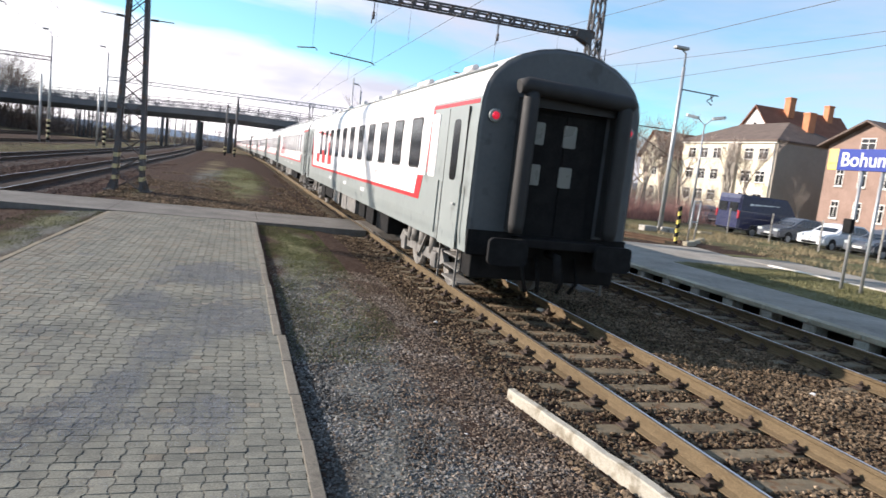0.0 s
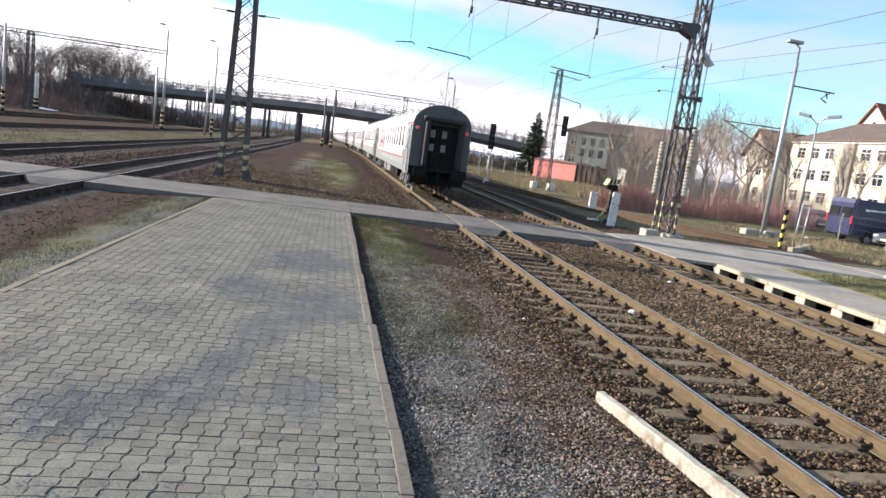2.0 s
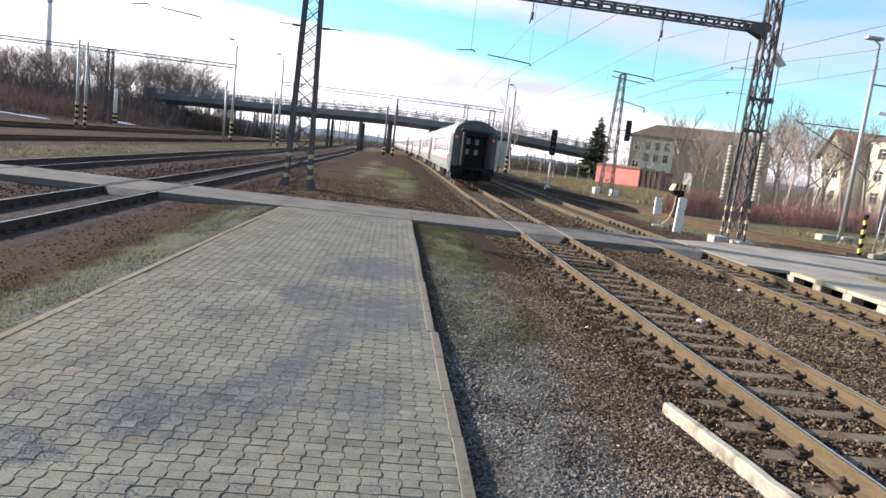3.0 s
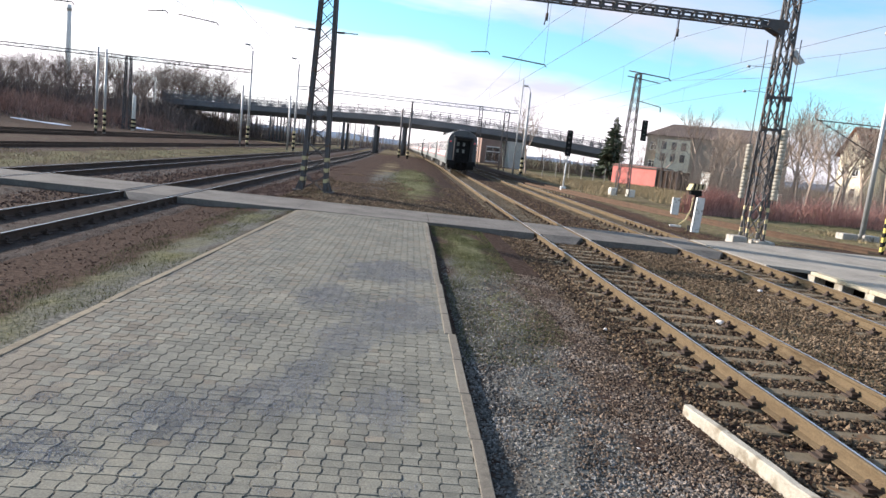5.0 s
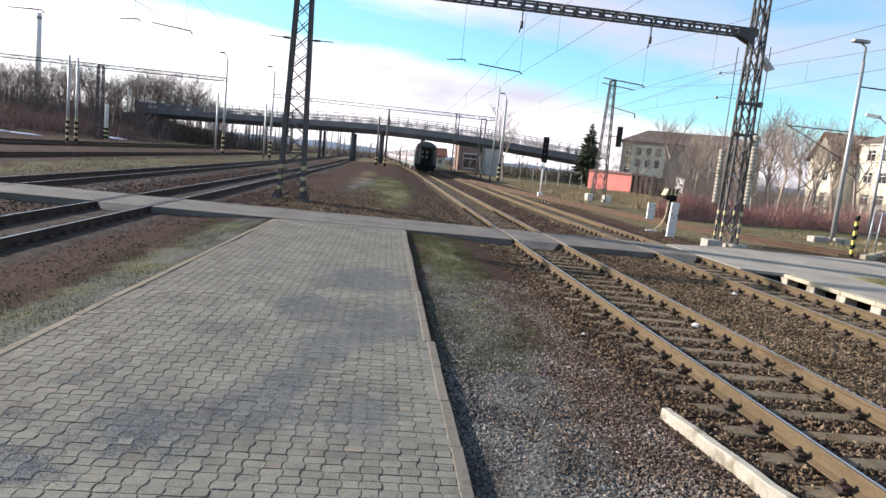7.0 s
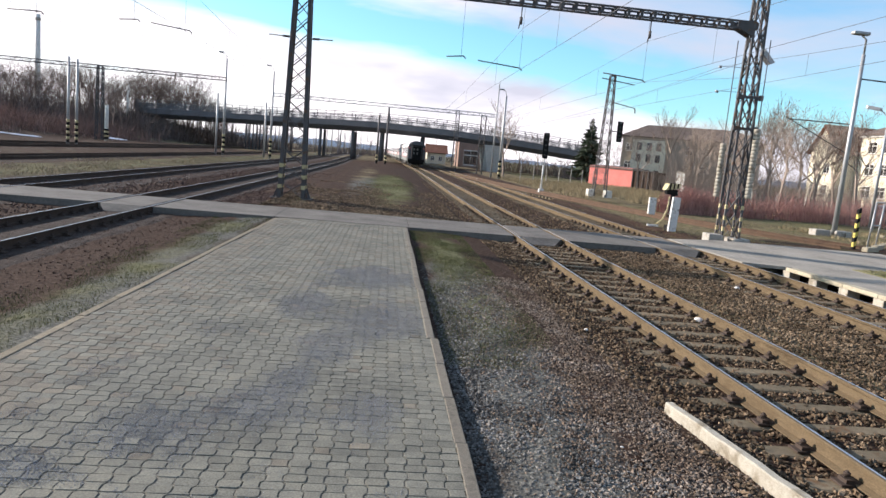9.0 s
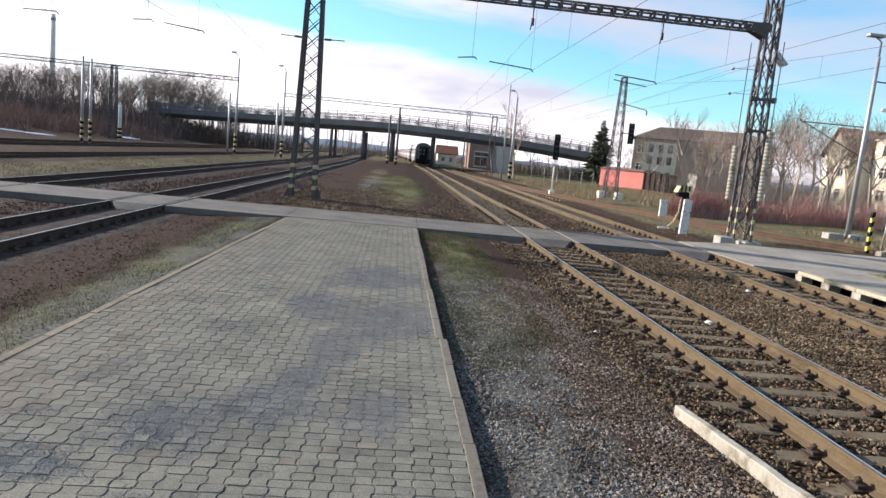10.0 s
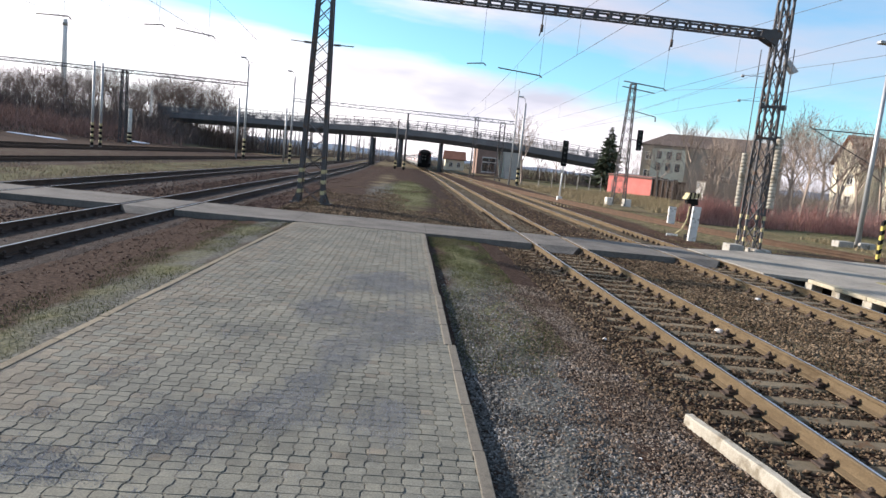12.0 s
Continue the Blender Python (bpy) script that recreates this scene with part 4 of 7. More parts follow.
# ---------------------------------------------------------------- lattice masts and poles
def lattice_mast(name, x, y, h, foot, top, mat="steel_mast", label="", panel=0.75, striped=0.0, twin=False, leg_w=0.075):
    """Four tapering corner angles with zigzag lacing; foot, top: (width, depth)."""
    m = empty(name, pose(x, y, 0), label, "catenary mast", "catenary masts")
    bm = bmesh.new()

    def corner(i, z):
        k = z / h
        w, d = (foot[j] + (top[j] - foot[j]) * k for j in (0, 1))
        sx, sy = ((-1, -1), (1, -1), (1, 1), (-1, 1))[i]
        return Vector((sx * w / 2, sy * d / 2, z))
    for i in range(4):
        leg = bmesh.new()
        bar(leg, corner(i, 0), corner(i, h), leg_w, leg_w)
        part("leg", leg, mat, m)
    n = int(h / panel)
    for i in range(4):
        for k in range(n):
            a, b = (i, (i + 1) % 4) if k % 2 else ((i + 1) % 4, i)
            bar(bm, corner(a, h * k / n), corner(b, h * (k + 1) / n), leg_w * 0.75, 0.03)
            if not twin:
                bar(bm, corner(b, h * k / n), corner(a, h * (k + 1) / n), leg_w * 0.5, 0.015)
        bar(bm, corner(i, h), corner((i + 1) % 4, h), 0.06, 0.06)
    tagged(part("lacing", bm, mat, m), kind="stuff")
    if striped:
        for i in range(4):
            z = 0.35
            while z < striped:
                bm = bmesh.new()
                bar(bm, corner(i, z), corner(i, z + 0.16), leg_w + 0.008, leg_w + 0.008)
                part("warning_stripe", bm, "cream", m, "worn cream-yellow stripe")
                z += 0.42
    return m


mast_l = lattice_mast("lattice_mast", -3.78, 28.1, 11.0, (0.95, 0.62), (0.42, 0.36), label="tall dark lattice catenary mast with worn yellow stripes", striped=1.6, panel=0.62, leg_w=0.14)
for sx in (-1, 1):
    bm = bmesh.new()
    tube(bm, [(sx * 0.25, 0, 6.30), (sx * 0.45, 0, 6.31), (sx * 0.46, 0, 6.31), (sx * 0.72, 0, 6.32), (sx * 0.73, 0, 6.32), (sx * 1.25, 0, 6.33)], [0.02, 0.02, 0.045, 0.045, 0.02, 0.02], 8)
    part("insulator_arm", bm, "steel_mast", mast_l)
mast_r = lattice_mast("lattice_mast", 13.12, 24.9, 11.0, (0.68, 0.50), (0.34, 0.32), label="dark lattice catenary mast carrying a cross beam", striped=1.3, panel=0.95, leg_w=0.075)
for sx in (-1, 1):
    for sy in (-1, 1):
        bm = bmesh.new()
        bar(bm, (sx * 0.70, sy * 0.31, -0.06), (sx * 0.44, sy * 0.30, 0.62), 0.07, 0.07)
        box(bm, sx * 0.62 - 0.18, sx * 0.62 + 0.18, sy * 0.31 - 0.12, sy * 0.31 + 0.12, -0.12, -0.01)
        part("foot_brace", bm, "steel_mast", mast_l)
bm = bmesh.new()
box(bm, -0.85, -0.28, -0.3, 0.3, -0.3, 0.20, bevel=0.04)
part("footing", bm, "concrete", mast_r, "pale concrete footing block")
bm = bmesh.new()
box(bm, 0.1, 0.75, -0.4, 0.4, -0.3, 0.10, bevel=0.04)
part("footing", bm, "concrete", mast_r)


def weights(x, y, z0, z1, r):
    """A hanging stack of round tension weights."""
    m = empty("tension_weights", pose(x, y, 0), "hanging stack of pale concrete tension weights on a mast", "weights", "tension weights")
    z, k = z0, 0
    while z < z1:
        bm = bmesh.new()
        tube(bm, [(0, 0, z), (0, 0, z + 0.012), (0, 0, z + 0.118), (0, 0, z + 0.13)], [r * 0.86, r, r, r * 0.86], 14)
        part("weight_disc", bm, "beam_paint", m)
        z += 0.135
    bm = bmesh.new()
    tube(bm, [(0, 0, z0 - 0.15), (0, 0, 7.4)], 0.018, 6)
    part("rod", bm, "wire", m)


weights(13.43, 24.4, 1.65, 4.1, 0.125)
weights(12.56, 25.1, 1.6, 3.6, 0.105)


def cross_beam(name, xa, xb, y, z, h, d, mat, label, panel=0.55, w=0.05, zigzag=False):
    """A lattice girder between two masts."""
    m = empty(name, pose(0, y, z), label, "cross beam", "catenary cross beams")
    for sy in (-1, 1):
        for sz in (-1, 1):
            bm = bmesh.new()
            bar(bm, (xa, sy * d / 2, sz * h / 2), (xb, sy * d / 2, sz * h / 2), w, w * 1.4)
            part("chord", bm, mat, m)
    n = max(2, int(abs(xb - xa) / panel))
    bm = bmesh.new()
    for i in range(n + 1):
        x = xa + (xb - xa) * i / n
        for sy in (-1, 1):
            bar(bm, (x, sy * d / 2, -h / 2), (x, sy * d / 2, h / 2), w * (1.0 if zigzag else 2.2), 0.02)
            if i < n and zigzag:
                x2 = xa + (xb - xa) * (i + 1) / n
                bar(bm, (x, sy * d / 2, h / 2 * (-1) ** i), (x2, sy * d / 2, -h / 2 * (-1) ** i), w * 0.8, 0.03)
        for sz in (-1, 1):
            bar(bm, (x, -d / 2, sz * h / 2), (x, d / 2, sz * h / 2), w, 0.02)
    tagged(part("lacing", bm, mat, m), kind="stuff")
    return m


beam = cross_beam("cross_beam", -16.5, 13.0, 24.9, 7.9, 0.24, 0.40, "steel_mast", "dark lattice cross beam between the catenary masts", panel=0.48)
for x in (4.33, 9.1):
    bm = bmesh.new()
    tube(bm, [(x, 0, -0.12), (x, 0, -0.55), (x - 0.06, 0, -0.95)], [0.022, 0.022, 0.022], 6)
    tube(bm, [(x, 0, -0.55), (x, 0, -0.80)], 0.055, 8)
    part("insulator", bm, "steel_mast", beam)
for xa, za, xb, zb, hang in ((2.92, 5.70, 4.46, 5.52, 4.44), (1.78, 5.73, 2.39, 5.74, 2.3), (-8.45, 5.83, -7.15, 5.63, -7.3), (-9.50, 5.84, -8.89, 5.83, -9.0), (-13.14, 5.80, -12.05, 5.76, -12.2), (7.55, 5.72, 9.05, 5.54, 9.05)):
    bm = bmesh.new()                                        # steady arm on its drop rod
    tube(bm, [(xa, 0, za - 7.9), (xb, 0, zb - 7.9 + 0.06), (xb + 0.08, 0, zb - 7.9 - 0.02)], 0.022, 6)
    part("steady_arm", bm, "steel_mast", beam)
    bm = bmesh.new()
    tube(bm, [(hang, 0, -0.12), (hang, 0, zb - 7.9)], 0.006, 5)
    part("drop_rod", bm, "wire", beam)
bm = bmesh.new()
slab(bm, [(12.25, -0.10), (12.85, -0.38), (12.95, 0.20), (12.3, 0.12)], 1, -0.22, -0.18)
slab(bm, [(12.25, -0.10), (12.85, -0.38), (12.95, 0.20), (12.3, 0.12)], 1, 0.18, 0.22)
part("gusset", bm, "steel_mast", beam)

for z, dx in ((6.37, -1.2), (5.48, -1.2)):
    bm = bmesh.new()
    bar(bm, (-0.2, 0, z + 0.05), (dx, 0, z + 0.02), 0.014)
    part("bracket", bm, "steel_mast", mast_r)
    bm = bmesh.new()
    for k in range(3):
        tube(bm, [(dx - 0.06 + 0.04 * k, 0, z), (dx - 0.045 + 0.04 * k, 0, z), (dx - 0.03 + 0.04 * k, 0, z)], [0.03, 0.055, 0.03], 10)
    part("insulator", bm, "galvanised", mast_r)
bm = bmesh.new()
slab(bm, [(0.30, 6.95), (0.62, 6.62), (0.78, 6.70), (0.34, 7.15)], 1, -0.16, 0.16)
part("floodlight", bm, "galvanised", mast_r)
for z in (4.15, 5.3):
    bm = bmesh.new()
    box(bm, -0.42, 0.42, -0.24, -0.16, z, z + 0.10)
    box(bm, -0.50, -0.34, -0.26, -0.12, z - 0.04, z + 0.16, bevel=0.02)
    box(bm, 0.34, 0.50, -0.26, -0.12, z - 0.04, z + 0.16, bevel=0.02)
    part("collar", bm, "steel_mast", mast_r)

mast_s = lattice_mast("lattice_mast", 18.0, 56.5, 10.0, (1.05, 0.7), (0.40, 0.35), label="grey lattice mast with bracket arms and signal", panel=0.8, mat="steel_mast")
bm = bmesh.new()
bar(bm, (-0.9, 0, 9.75), (1.9, 0, 9.45), 0.07)
part("bracket", bm, "steel_mast", mast_s)
bm = bmesh.new()
bar(bm, (0.1, 0, 7.9), (2.2, 0, 7.55), 0.06)
tube(bm, [(2.2, 0, 7.55), (2.25, 0, 7.15)], 0.05, 6)
part("bracket", bm, "steel_mast", mast_s)
for sx in (-0.75, 0.75):
    bm = bmesh.new()
    box(bm, sx - 0.3, sx + 0.3, -0.35, 0.35, -0.2, 0.55, bevel=0.05)
    part("footing", bm, "concrete_white", mast_s)


def signal(x, y, z0, z1, foot, label):
    m = empty("railway_signal", pose(x, y, 0), label, "signal", "light signals")
    bm = bmesh.new()
    box(bm, -0.24, 0.24, -0.02, 0.02, z0, z1, bevel=0.01)
    box(bm, -0.17, 0.17, 0.02, 0.24, z0 + 0.08, z1 - 0.08, bevel=0.03)
    part("housing", bm, "black", m)
    n = 5
    for i in range(n):
        z = z0 + (z1 - z0) * (i + 0.6) / n
        bm = bmesh.new()
        tube(bm, [(0, -0.02, z), (0, -0.05, z)], 0.075, 12)
        part("lens", bm, "glass", m)
        bm = bmesh.new()
        slab(bm, [(-0.11, z + 0.02), (-0.06, z + 0.10), (0.06, z + 0.10), (0.11, z + 0.02), (0.09, z + 0.02), (0.05, z + 0.08), (-0.05, z + 0.08), (-0.09, z + 0.02)], 1, -0.20, -0.021)
        part("hood", bm, "black", m)
    bm = bmesh.new()
    if foot:
        tube(bm, [(0, 0.1, -0.1), (0, 0.1, z0 + 0.1)], 0.07, 8)
        box(bm, -0.2, 0.2, -0.1, 0.3, -0.1, 0.25, bevel=0.03)
        part("post", bm, "white_paint", m)
        bm = bmesh.new()
        box(bm, -0.33, 0.10, -0.05, 0.02, z0 - 0.55, z0 - 0.30, bevel=0.01)
        part("plate", bm, "white_paint", m)
    else:
        bar(bm, (0, 0.1, (z0 + z1) / 2), (-0.75, 0.1, (z0 + z1) / 2), 0.08)
        part("bracket", bm, "steel_mast", m)
    return m


signal(12.85, 55.8, 2.75, 4.85, True, "black railway light signal on a white post")
signal(19.05, 56.2, 4.65, 6.35, False, "black railway light signal hung beside a lattice mast")


def pole(x, y, h, r0, r1, label, striped=0.0, lamp=False, mat="galvanised", category="pole", name="pole", lean=0.0):
    m = empty(name, pose(x, y, float(ground_z(np.array(x), np.array(y))), 0, lean, 0), label, category, "yard poles")
    bm = bmesh.new()
    tube(bm, [(0, 0, -0.2), (0, 0, h * 0.5), (0, 0, h)], [r0, (r0 + r1) / 2, r1], 10)
    part("shaft", bm, mat, m)
    z, k = 0.25, 0
    while z < striped:
        bm = bmesh.new()
        tube(bm, [(0, 0, z), (0, 0, z + 0.3)], r0 * 1.06, 10)
        part("band", bm, "cream" if k % 2 else "black", m)
        z, k = z + 0.3, k + 1
    if lamp:
        bm = bmesh.new()
        tube(bm, [(0, 0, h), (-0.15, 0, h + 0.55), (-0.5, 0, h + 0.75)], 0.035, 6)
        part("lamp_arm", bm, mat, m)
        bm = bmesh.new()
        box(bm, -1.0, -0.35, -0.14, 0.14, h + 0.66, h + 0.84, bevel=0.06)
        part("lamp_head", bm, "galvanised", m)
    return m


pole(-20.96, 89.5, 12.0, 0.17, 0.10, "tall grey lamp pole with a black and yellow striped foot", 2.6, True, name="lamp_pole", category="lamp pole")
pole(-21.5, 88.0, 7.6, 0.13, 0.11, "grey steel pole beside a lamp pole", 0)
pole(-15.8, 93.8, 11.4, 0.17, 0.10, "tall grey lamp pole with a black and yellow striped foot", 2.6, True, name="lamp_pole", category="lamp pole")
pole(-16.9, 95.5, 7.4, 0.13, 0.11, "grey steel pole beside a lamp pole", 0)
pole(-33.9, 76.0, 9.1, 0.15, 0.11, "grey steel pole with a striped foot", 2.4)
pole(-33.2, 76.4, 9.0, 0.15, 0.11, "grey steel pole with a striped foot", 2.4)
pole(-56.8, 155.0, 9.6, 0.28, 0.22, "pale concrete pole at the foot of the bank", 0, mat="concrete_white")
pole(-41.8, 106.0, 5.2, 0.30, 0.26, "short pale concrete pole beside a lattice mast", 1.6, mat="concrete_white")
pole(-1.9, 117.5, 8.2, 0.20, 0.17, "dark steel pole beside the curve", 1.4, mat="steel_mast")
pole(-0.4, 116.0, 9.4, 0.20, 0.17, "dark steel pole beside the curve", 1.4, mat="steel_mast")
pole(14.5, 88.1, 10.6, 0.19, 0.12, "tall grey lamp pole with a striped foot", 2.2, True, name="lamp_pole", category="lamp pole")
pole(13.6, 89.0, 12.2, 0.12, 0.08, "thin grey pole beside a lamp pole", 0)
mast_d = lattice_mast("lattice_mast", -43.2, 107.0, 10.8, (0.95, 0.8), (0.7, 0.6), label="dark lattice mast in the yard carrying a cross beam", panel=0.7, leg_w=0.13)
lattice_mast("lattice_mast", 13.6, 101.0, 8.6, (0.8, 0.7), (0.7, 0.6), label="dark lattice mast under the far cross beam", panel=0.9)
lattice_mast("lattice_mast", 10.6, 110.0, 9.6, (0.7, 0.6), (0.5, 0.45), label="dark lattice mast under the far cross beam", panel=0.9)
cross_beam("cross_beam", -15.8, 14.5, 94.5, 8.3, 0.42, 0.45, "galvanised", "grey lattice cross beam over the tracks", panel=0.8, w=0.05, zigzag=True)
cross_beam("cross_beam", -70.0, -20.9, 89.5, 9.3, 0.40, 0.45, "steel_mast", "dark lattice cross beam over the yard", panel=0.9, w=0.055, zigzag=True)

# the platform pole with its bracket arm
pl = pole(22.5, 32.2, 8.9, 0.135, 0.09, "tall grey steel pole with bracket arm and lamp", 0, False, mat="galvanised")
bm = bmesh.new()
tube(bm, [(0, 0, 8.4), (0, 0, 9.6), (-0.35, 0, 9.85)], 0.05, 8)
part("lamp_arm", bm, "galvanised", pl)
bm = bmesh.new()
box(bm, -0.75, 0.10, -0.16, 0.16, 9.78, 9.95, bevel=0.06)
part("lamp_head", bm, "galvanised", pl)
bm = bmesh.new()
bar(bm, (0.0, 0, 7.75), (1.75, -0.9, 7.55), 0.06)
bar(bm, (1.4, -0.72, 7.58), (1.5, -0.78, 7.25), 0.05)
tube(bm, [(1.55, -0.8, 7.55), (1.25, -0.65, 7.25), (1.5, -0.78, 7.05)], 0.035, 6)
part("bracket_arm", bm, "steel_mast", pl)
bm = bmesh.new()
bar(bm, (0, 0, 5.55), (-2.6, 1.2, 5.65), 0.045)
bar(bm, (0, 0, 4.1), (-2.7, 1.25, 5.75), 0.035)
part("wire_arm", bm, "steel_mast", pl)
for sx in (-0.75, 0.35):
    bm = bmesh.new()
    box(bm, sx - 0.4, sx + 0.4, -0.3, 0.3, -0.2, 0.30, bevel=0.05)
    part("footing", bm, "concrete", pl)


# ---------------------------------------------------------------- the road bridge
DECK = [(-57.5, 161.2, 4.9), (-54.5, 160, 5.0), (-38, 155.5, 5.35), (-21, 150, 5.65), (-2.2, 141, 5.9), (16.8, 133, 5.15), (37.5, 130, 3.6)]


def deck_at(k):
    i = min(int(k), len(DECK) - 2)
    p = [Vector(DECK[j]) for j in (max(i - 1, 0), i, i + 1, min(i + 2, len(DECK) - 1))]
    t = k - i
    return 0.5 * (2 * p[1] + (p[2] - p[0]) * t + (2 * p[0] - 5 * p[1] + 4 * p[2] - p[3]) * t ** 2 + (3 * p[1] - p[0] - 3 * p[2] + p[3]) * t ** 3)


def road_bridge():
    m = empty("road_bridge", pose(0, 0, 0), "dark concrete road bridge with mesh railing over the tracks", "bridge")
    steps = [deck_at(i * 0.1) for i in range(0, 61)]
    back = Vector((0.22, 0.97, 0))
    section = [(0.0, 0.75), (0.0, 1.85), (0.25, 1.95), (9.5, 1.95), (9.5, 0.75), (8.6, 0.0), (0.9, 0.0)]
    bm, rings = bmesh.new(), []
    for p in steps:
        rings.append([bm.verts.new(p + back * u + Vector((0, 0, w))) for u, w in section])
    n = len(section)
    for a, b in zip(rings, rings[1:]):
        for i in range(n):
            f = bm.faces.new((a[i], a[(i + 1) % n], b[(i + 1) % n], b[i]))
            f.material_index = 1 if i == 0 else 0
    bm.faces.new(rings[0]), bm.faces.new(rings[-1][::-1])
    bmesh.ops.recalc_face_normals(bm, faces=bm.faces[:])
    part("deck", bm, ("bridge", "bridge_fascia"), m)
    for u in (0.15, 9.3):
        for z in (2.9, 3.7):
            bm = bmesh.new()
            tube(bm, [a + back * u + Vector((0, 0, z)) for a in steps], 0.06, 5)
            part("handrail", bm, "bridge_fascia", m)
    bm = bmesh.new()
    for k in range(0, 481):
        p = deck_at(k * 0.0125)
        for u in (0.15, 9.3):
            bar(bm, p + back * u + Vector((0, 0, 1.9)), p + back * u + Vector((0, 0, 3.75 if k % 8 == 0 else 3.1)), 0.13 if k % 8 == 0 else 0.085)
    tagged(part("railing", bm, "bridge_fascia", m), kind="stuff")
    for x, y, z, w, c in [(-31.3, 153.4, 5.6, 0.14, 7), (-14.6, 147.5, 5.6, 0.32, 2), (-7.6, 144.5, 5.6, 0.36, 2), (-1.6, 142, 5.9, 0.40, 2), (6.8, 138.5, 5.5, 0.40, 2)]:
        for i in range(c):
            bm = bmesh.new()
            tube(bm, [(x + i * (0.52 if c > 2 else 0.2), y + 0.9 + i * (7.4 / max(c - 1, 1)), -0.3), (x + i * (0.52 if c > 2 else 0.2), y + 0.9 + i * (7.4 / max(c - 1, 1)), z + 0.1)], w, 10)
            part("column", bm, "bridge", m)
    # wall pier, its sunlit look painted in by the paler concrete
    bm = bmesh.new()
    slab(bm, [(19.4, -0.3), (22.2, -0.3), (22.2, 5.1), (18.6, 5.1)], 1, 132.4, 141.5)
    part("pier_wall", bm, "bridge_light", m, "concrete wall pier with sunlight put into its pale colour")
    bm = bmesh.new()
    slab(bm, [(-100, -0.5), (-49, -0.5), (-53, 5.0), (-100, 5.0)], 1, 160.5, 171)
    part("abutment", bm, "bridge", m)


road_bridge()


# ---------------------------------------------------------------- the train
def coach():
    """A sleeping car; its rear end at y = 0, rail tops at z = 0."""
    m = empty("passenger_coach", pose(0, 0, 0), "grey and white sleeping car with red stripe", "train coach", "coaches of the departing train")
    L = 25.7
    side = [(1.345, 0.93), (1.37, 1.25), (1.37, 2.85), (1.345, 3.30)]
    roof = [(1.345, 3.30), (1.30, 3.50), (1.20, 3.68), (1.03, 3.85), (0.80, 3.99), (0.50, 4.10), (0.20, 4.155)]
    full = side + roof[1:]
    outline = full + [(-u, w) for u, w in full[::-1]]

    def shell(prof, mirrored, ya, yb, closed=False):
        bm = bmesh.new()
        pts = prof + ([(-u, w) for u, w in prof[::-1]] if mirrored else [])
        a, b = ([bm.verts.new((u, y, w)) for u, w in pts] for y in (ya, yb))
        n = len(pts)
        for i in range(n if closed else n - 1):
            bm.faces.new((a[i], a[(i + 1) % n], b[(i + 1) % n], b[i])).smooth = True
        return bm, a, b

    bm = bmesh.new()                                            # side walls and floor
    a, b = ([bm.verts.new((u, y, w)) for u, w in [(-x, z) for x, z in side[::-1]] + side] for y in (0.03, L))
    for i in range(len(a)):
        bm.faces.new((a[i], a[(i + 1) % len(a)], b[(i + 1) % len(a)], b[i]))
    bmesh.ops.recalc_face_normals(bm, faces=bm.faces[:])
    part("body", bm, "coach_grey", m)
    bm, a, b = shell(roof, True, 0.03, L)
    bmesh.ops.recalc_face_normals(bm, faces=bm.faces[:])
    part("roof", bm, "coach_roof", m, "off-white curved roof")
    for y, s in ((0.0, 1), (L, -1)):                            # end walls with a rounded rim, shade put into their darker grey
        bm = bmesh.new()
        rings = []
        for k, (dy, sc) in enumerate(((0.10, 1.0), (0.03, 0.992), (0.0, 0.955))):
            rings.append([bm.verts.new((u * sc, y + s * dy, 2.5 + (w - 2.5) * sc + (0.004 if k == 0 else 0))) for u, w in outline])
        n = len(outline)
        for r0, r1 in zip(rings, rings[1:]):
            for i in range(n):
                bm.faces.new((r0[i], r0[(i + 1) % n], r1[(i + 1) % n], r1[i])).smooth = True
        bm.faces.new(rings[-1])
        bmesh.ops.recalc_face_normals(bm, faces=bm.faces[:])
        part("end_wall", bm, "coach_end", m, "grey end wall with its shade put into the colour")
        # gangway: rubber tubes round a doorway
        for x, r in ((-0.70 if s > 0 else -0.88, 0.125), (0.88 if s > 0 else 0.70, 0.125)):
            bm = bmesh.new()
            tube(bm, [(x, y - s * 0.30, 1.32), (x, y - s * 0.30, 1.45), (x, y - s * 0.30, 3.30), (x, y - s * 0.30, 3.42)], [r * 0.8, r, r, r * 0.9], 14)
            part("gangway_tube", bm, "rubber", m, "dark rubber gangway tube")
            bm = bmesh.new()
            box(bm, x - 0.07, x + 0.07, y - s * 0.22, y + s * 0.02, 1.35, 3.35)
            part("gangway_mount", bm, "rubber", m)
        bm = bmesh.new()
        tube(bm, [(-0.92, y - s * 0.31, 3.47), (-0.8, y - s * 0.31, 3.50), (0.92, y - s * 0.31, 3.44), (1.0, y - s * 0.31, 3.40)], [0.10, 0.125, 0.125, 0.10], 14)
        part("gangway_tube", bm, "rubber", m, "dark rubber gangway tube")
        bm = bmesh.new()
        box(bm, -0.70, 0.80, y - s * 0.20, y - s * 0.004, 3.22, 3.42)
        part("gangway_header", bm, "rubber", m)
        bm = bmesh.new()
        box(bm, -0.62, 0.80, y - s * 0.42, y - s * 0.004, 1.12, 1.26, bevel=0.02)
        part("gangway_plate", bm, "underframe", m)
        # flat black plate stands in for the shade of a deep doorway
        bm = bmesh.new()
        box(bm, -0.58, 0.74, y - s * 0.020, y - s * 0.004, 1.26, 3.22)
        part("door_recess_shade", bm, "black", m)
        # door leaves in near-black, the recess's shade put into their colour
        bm = bmesh.new()
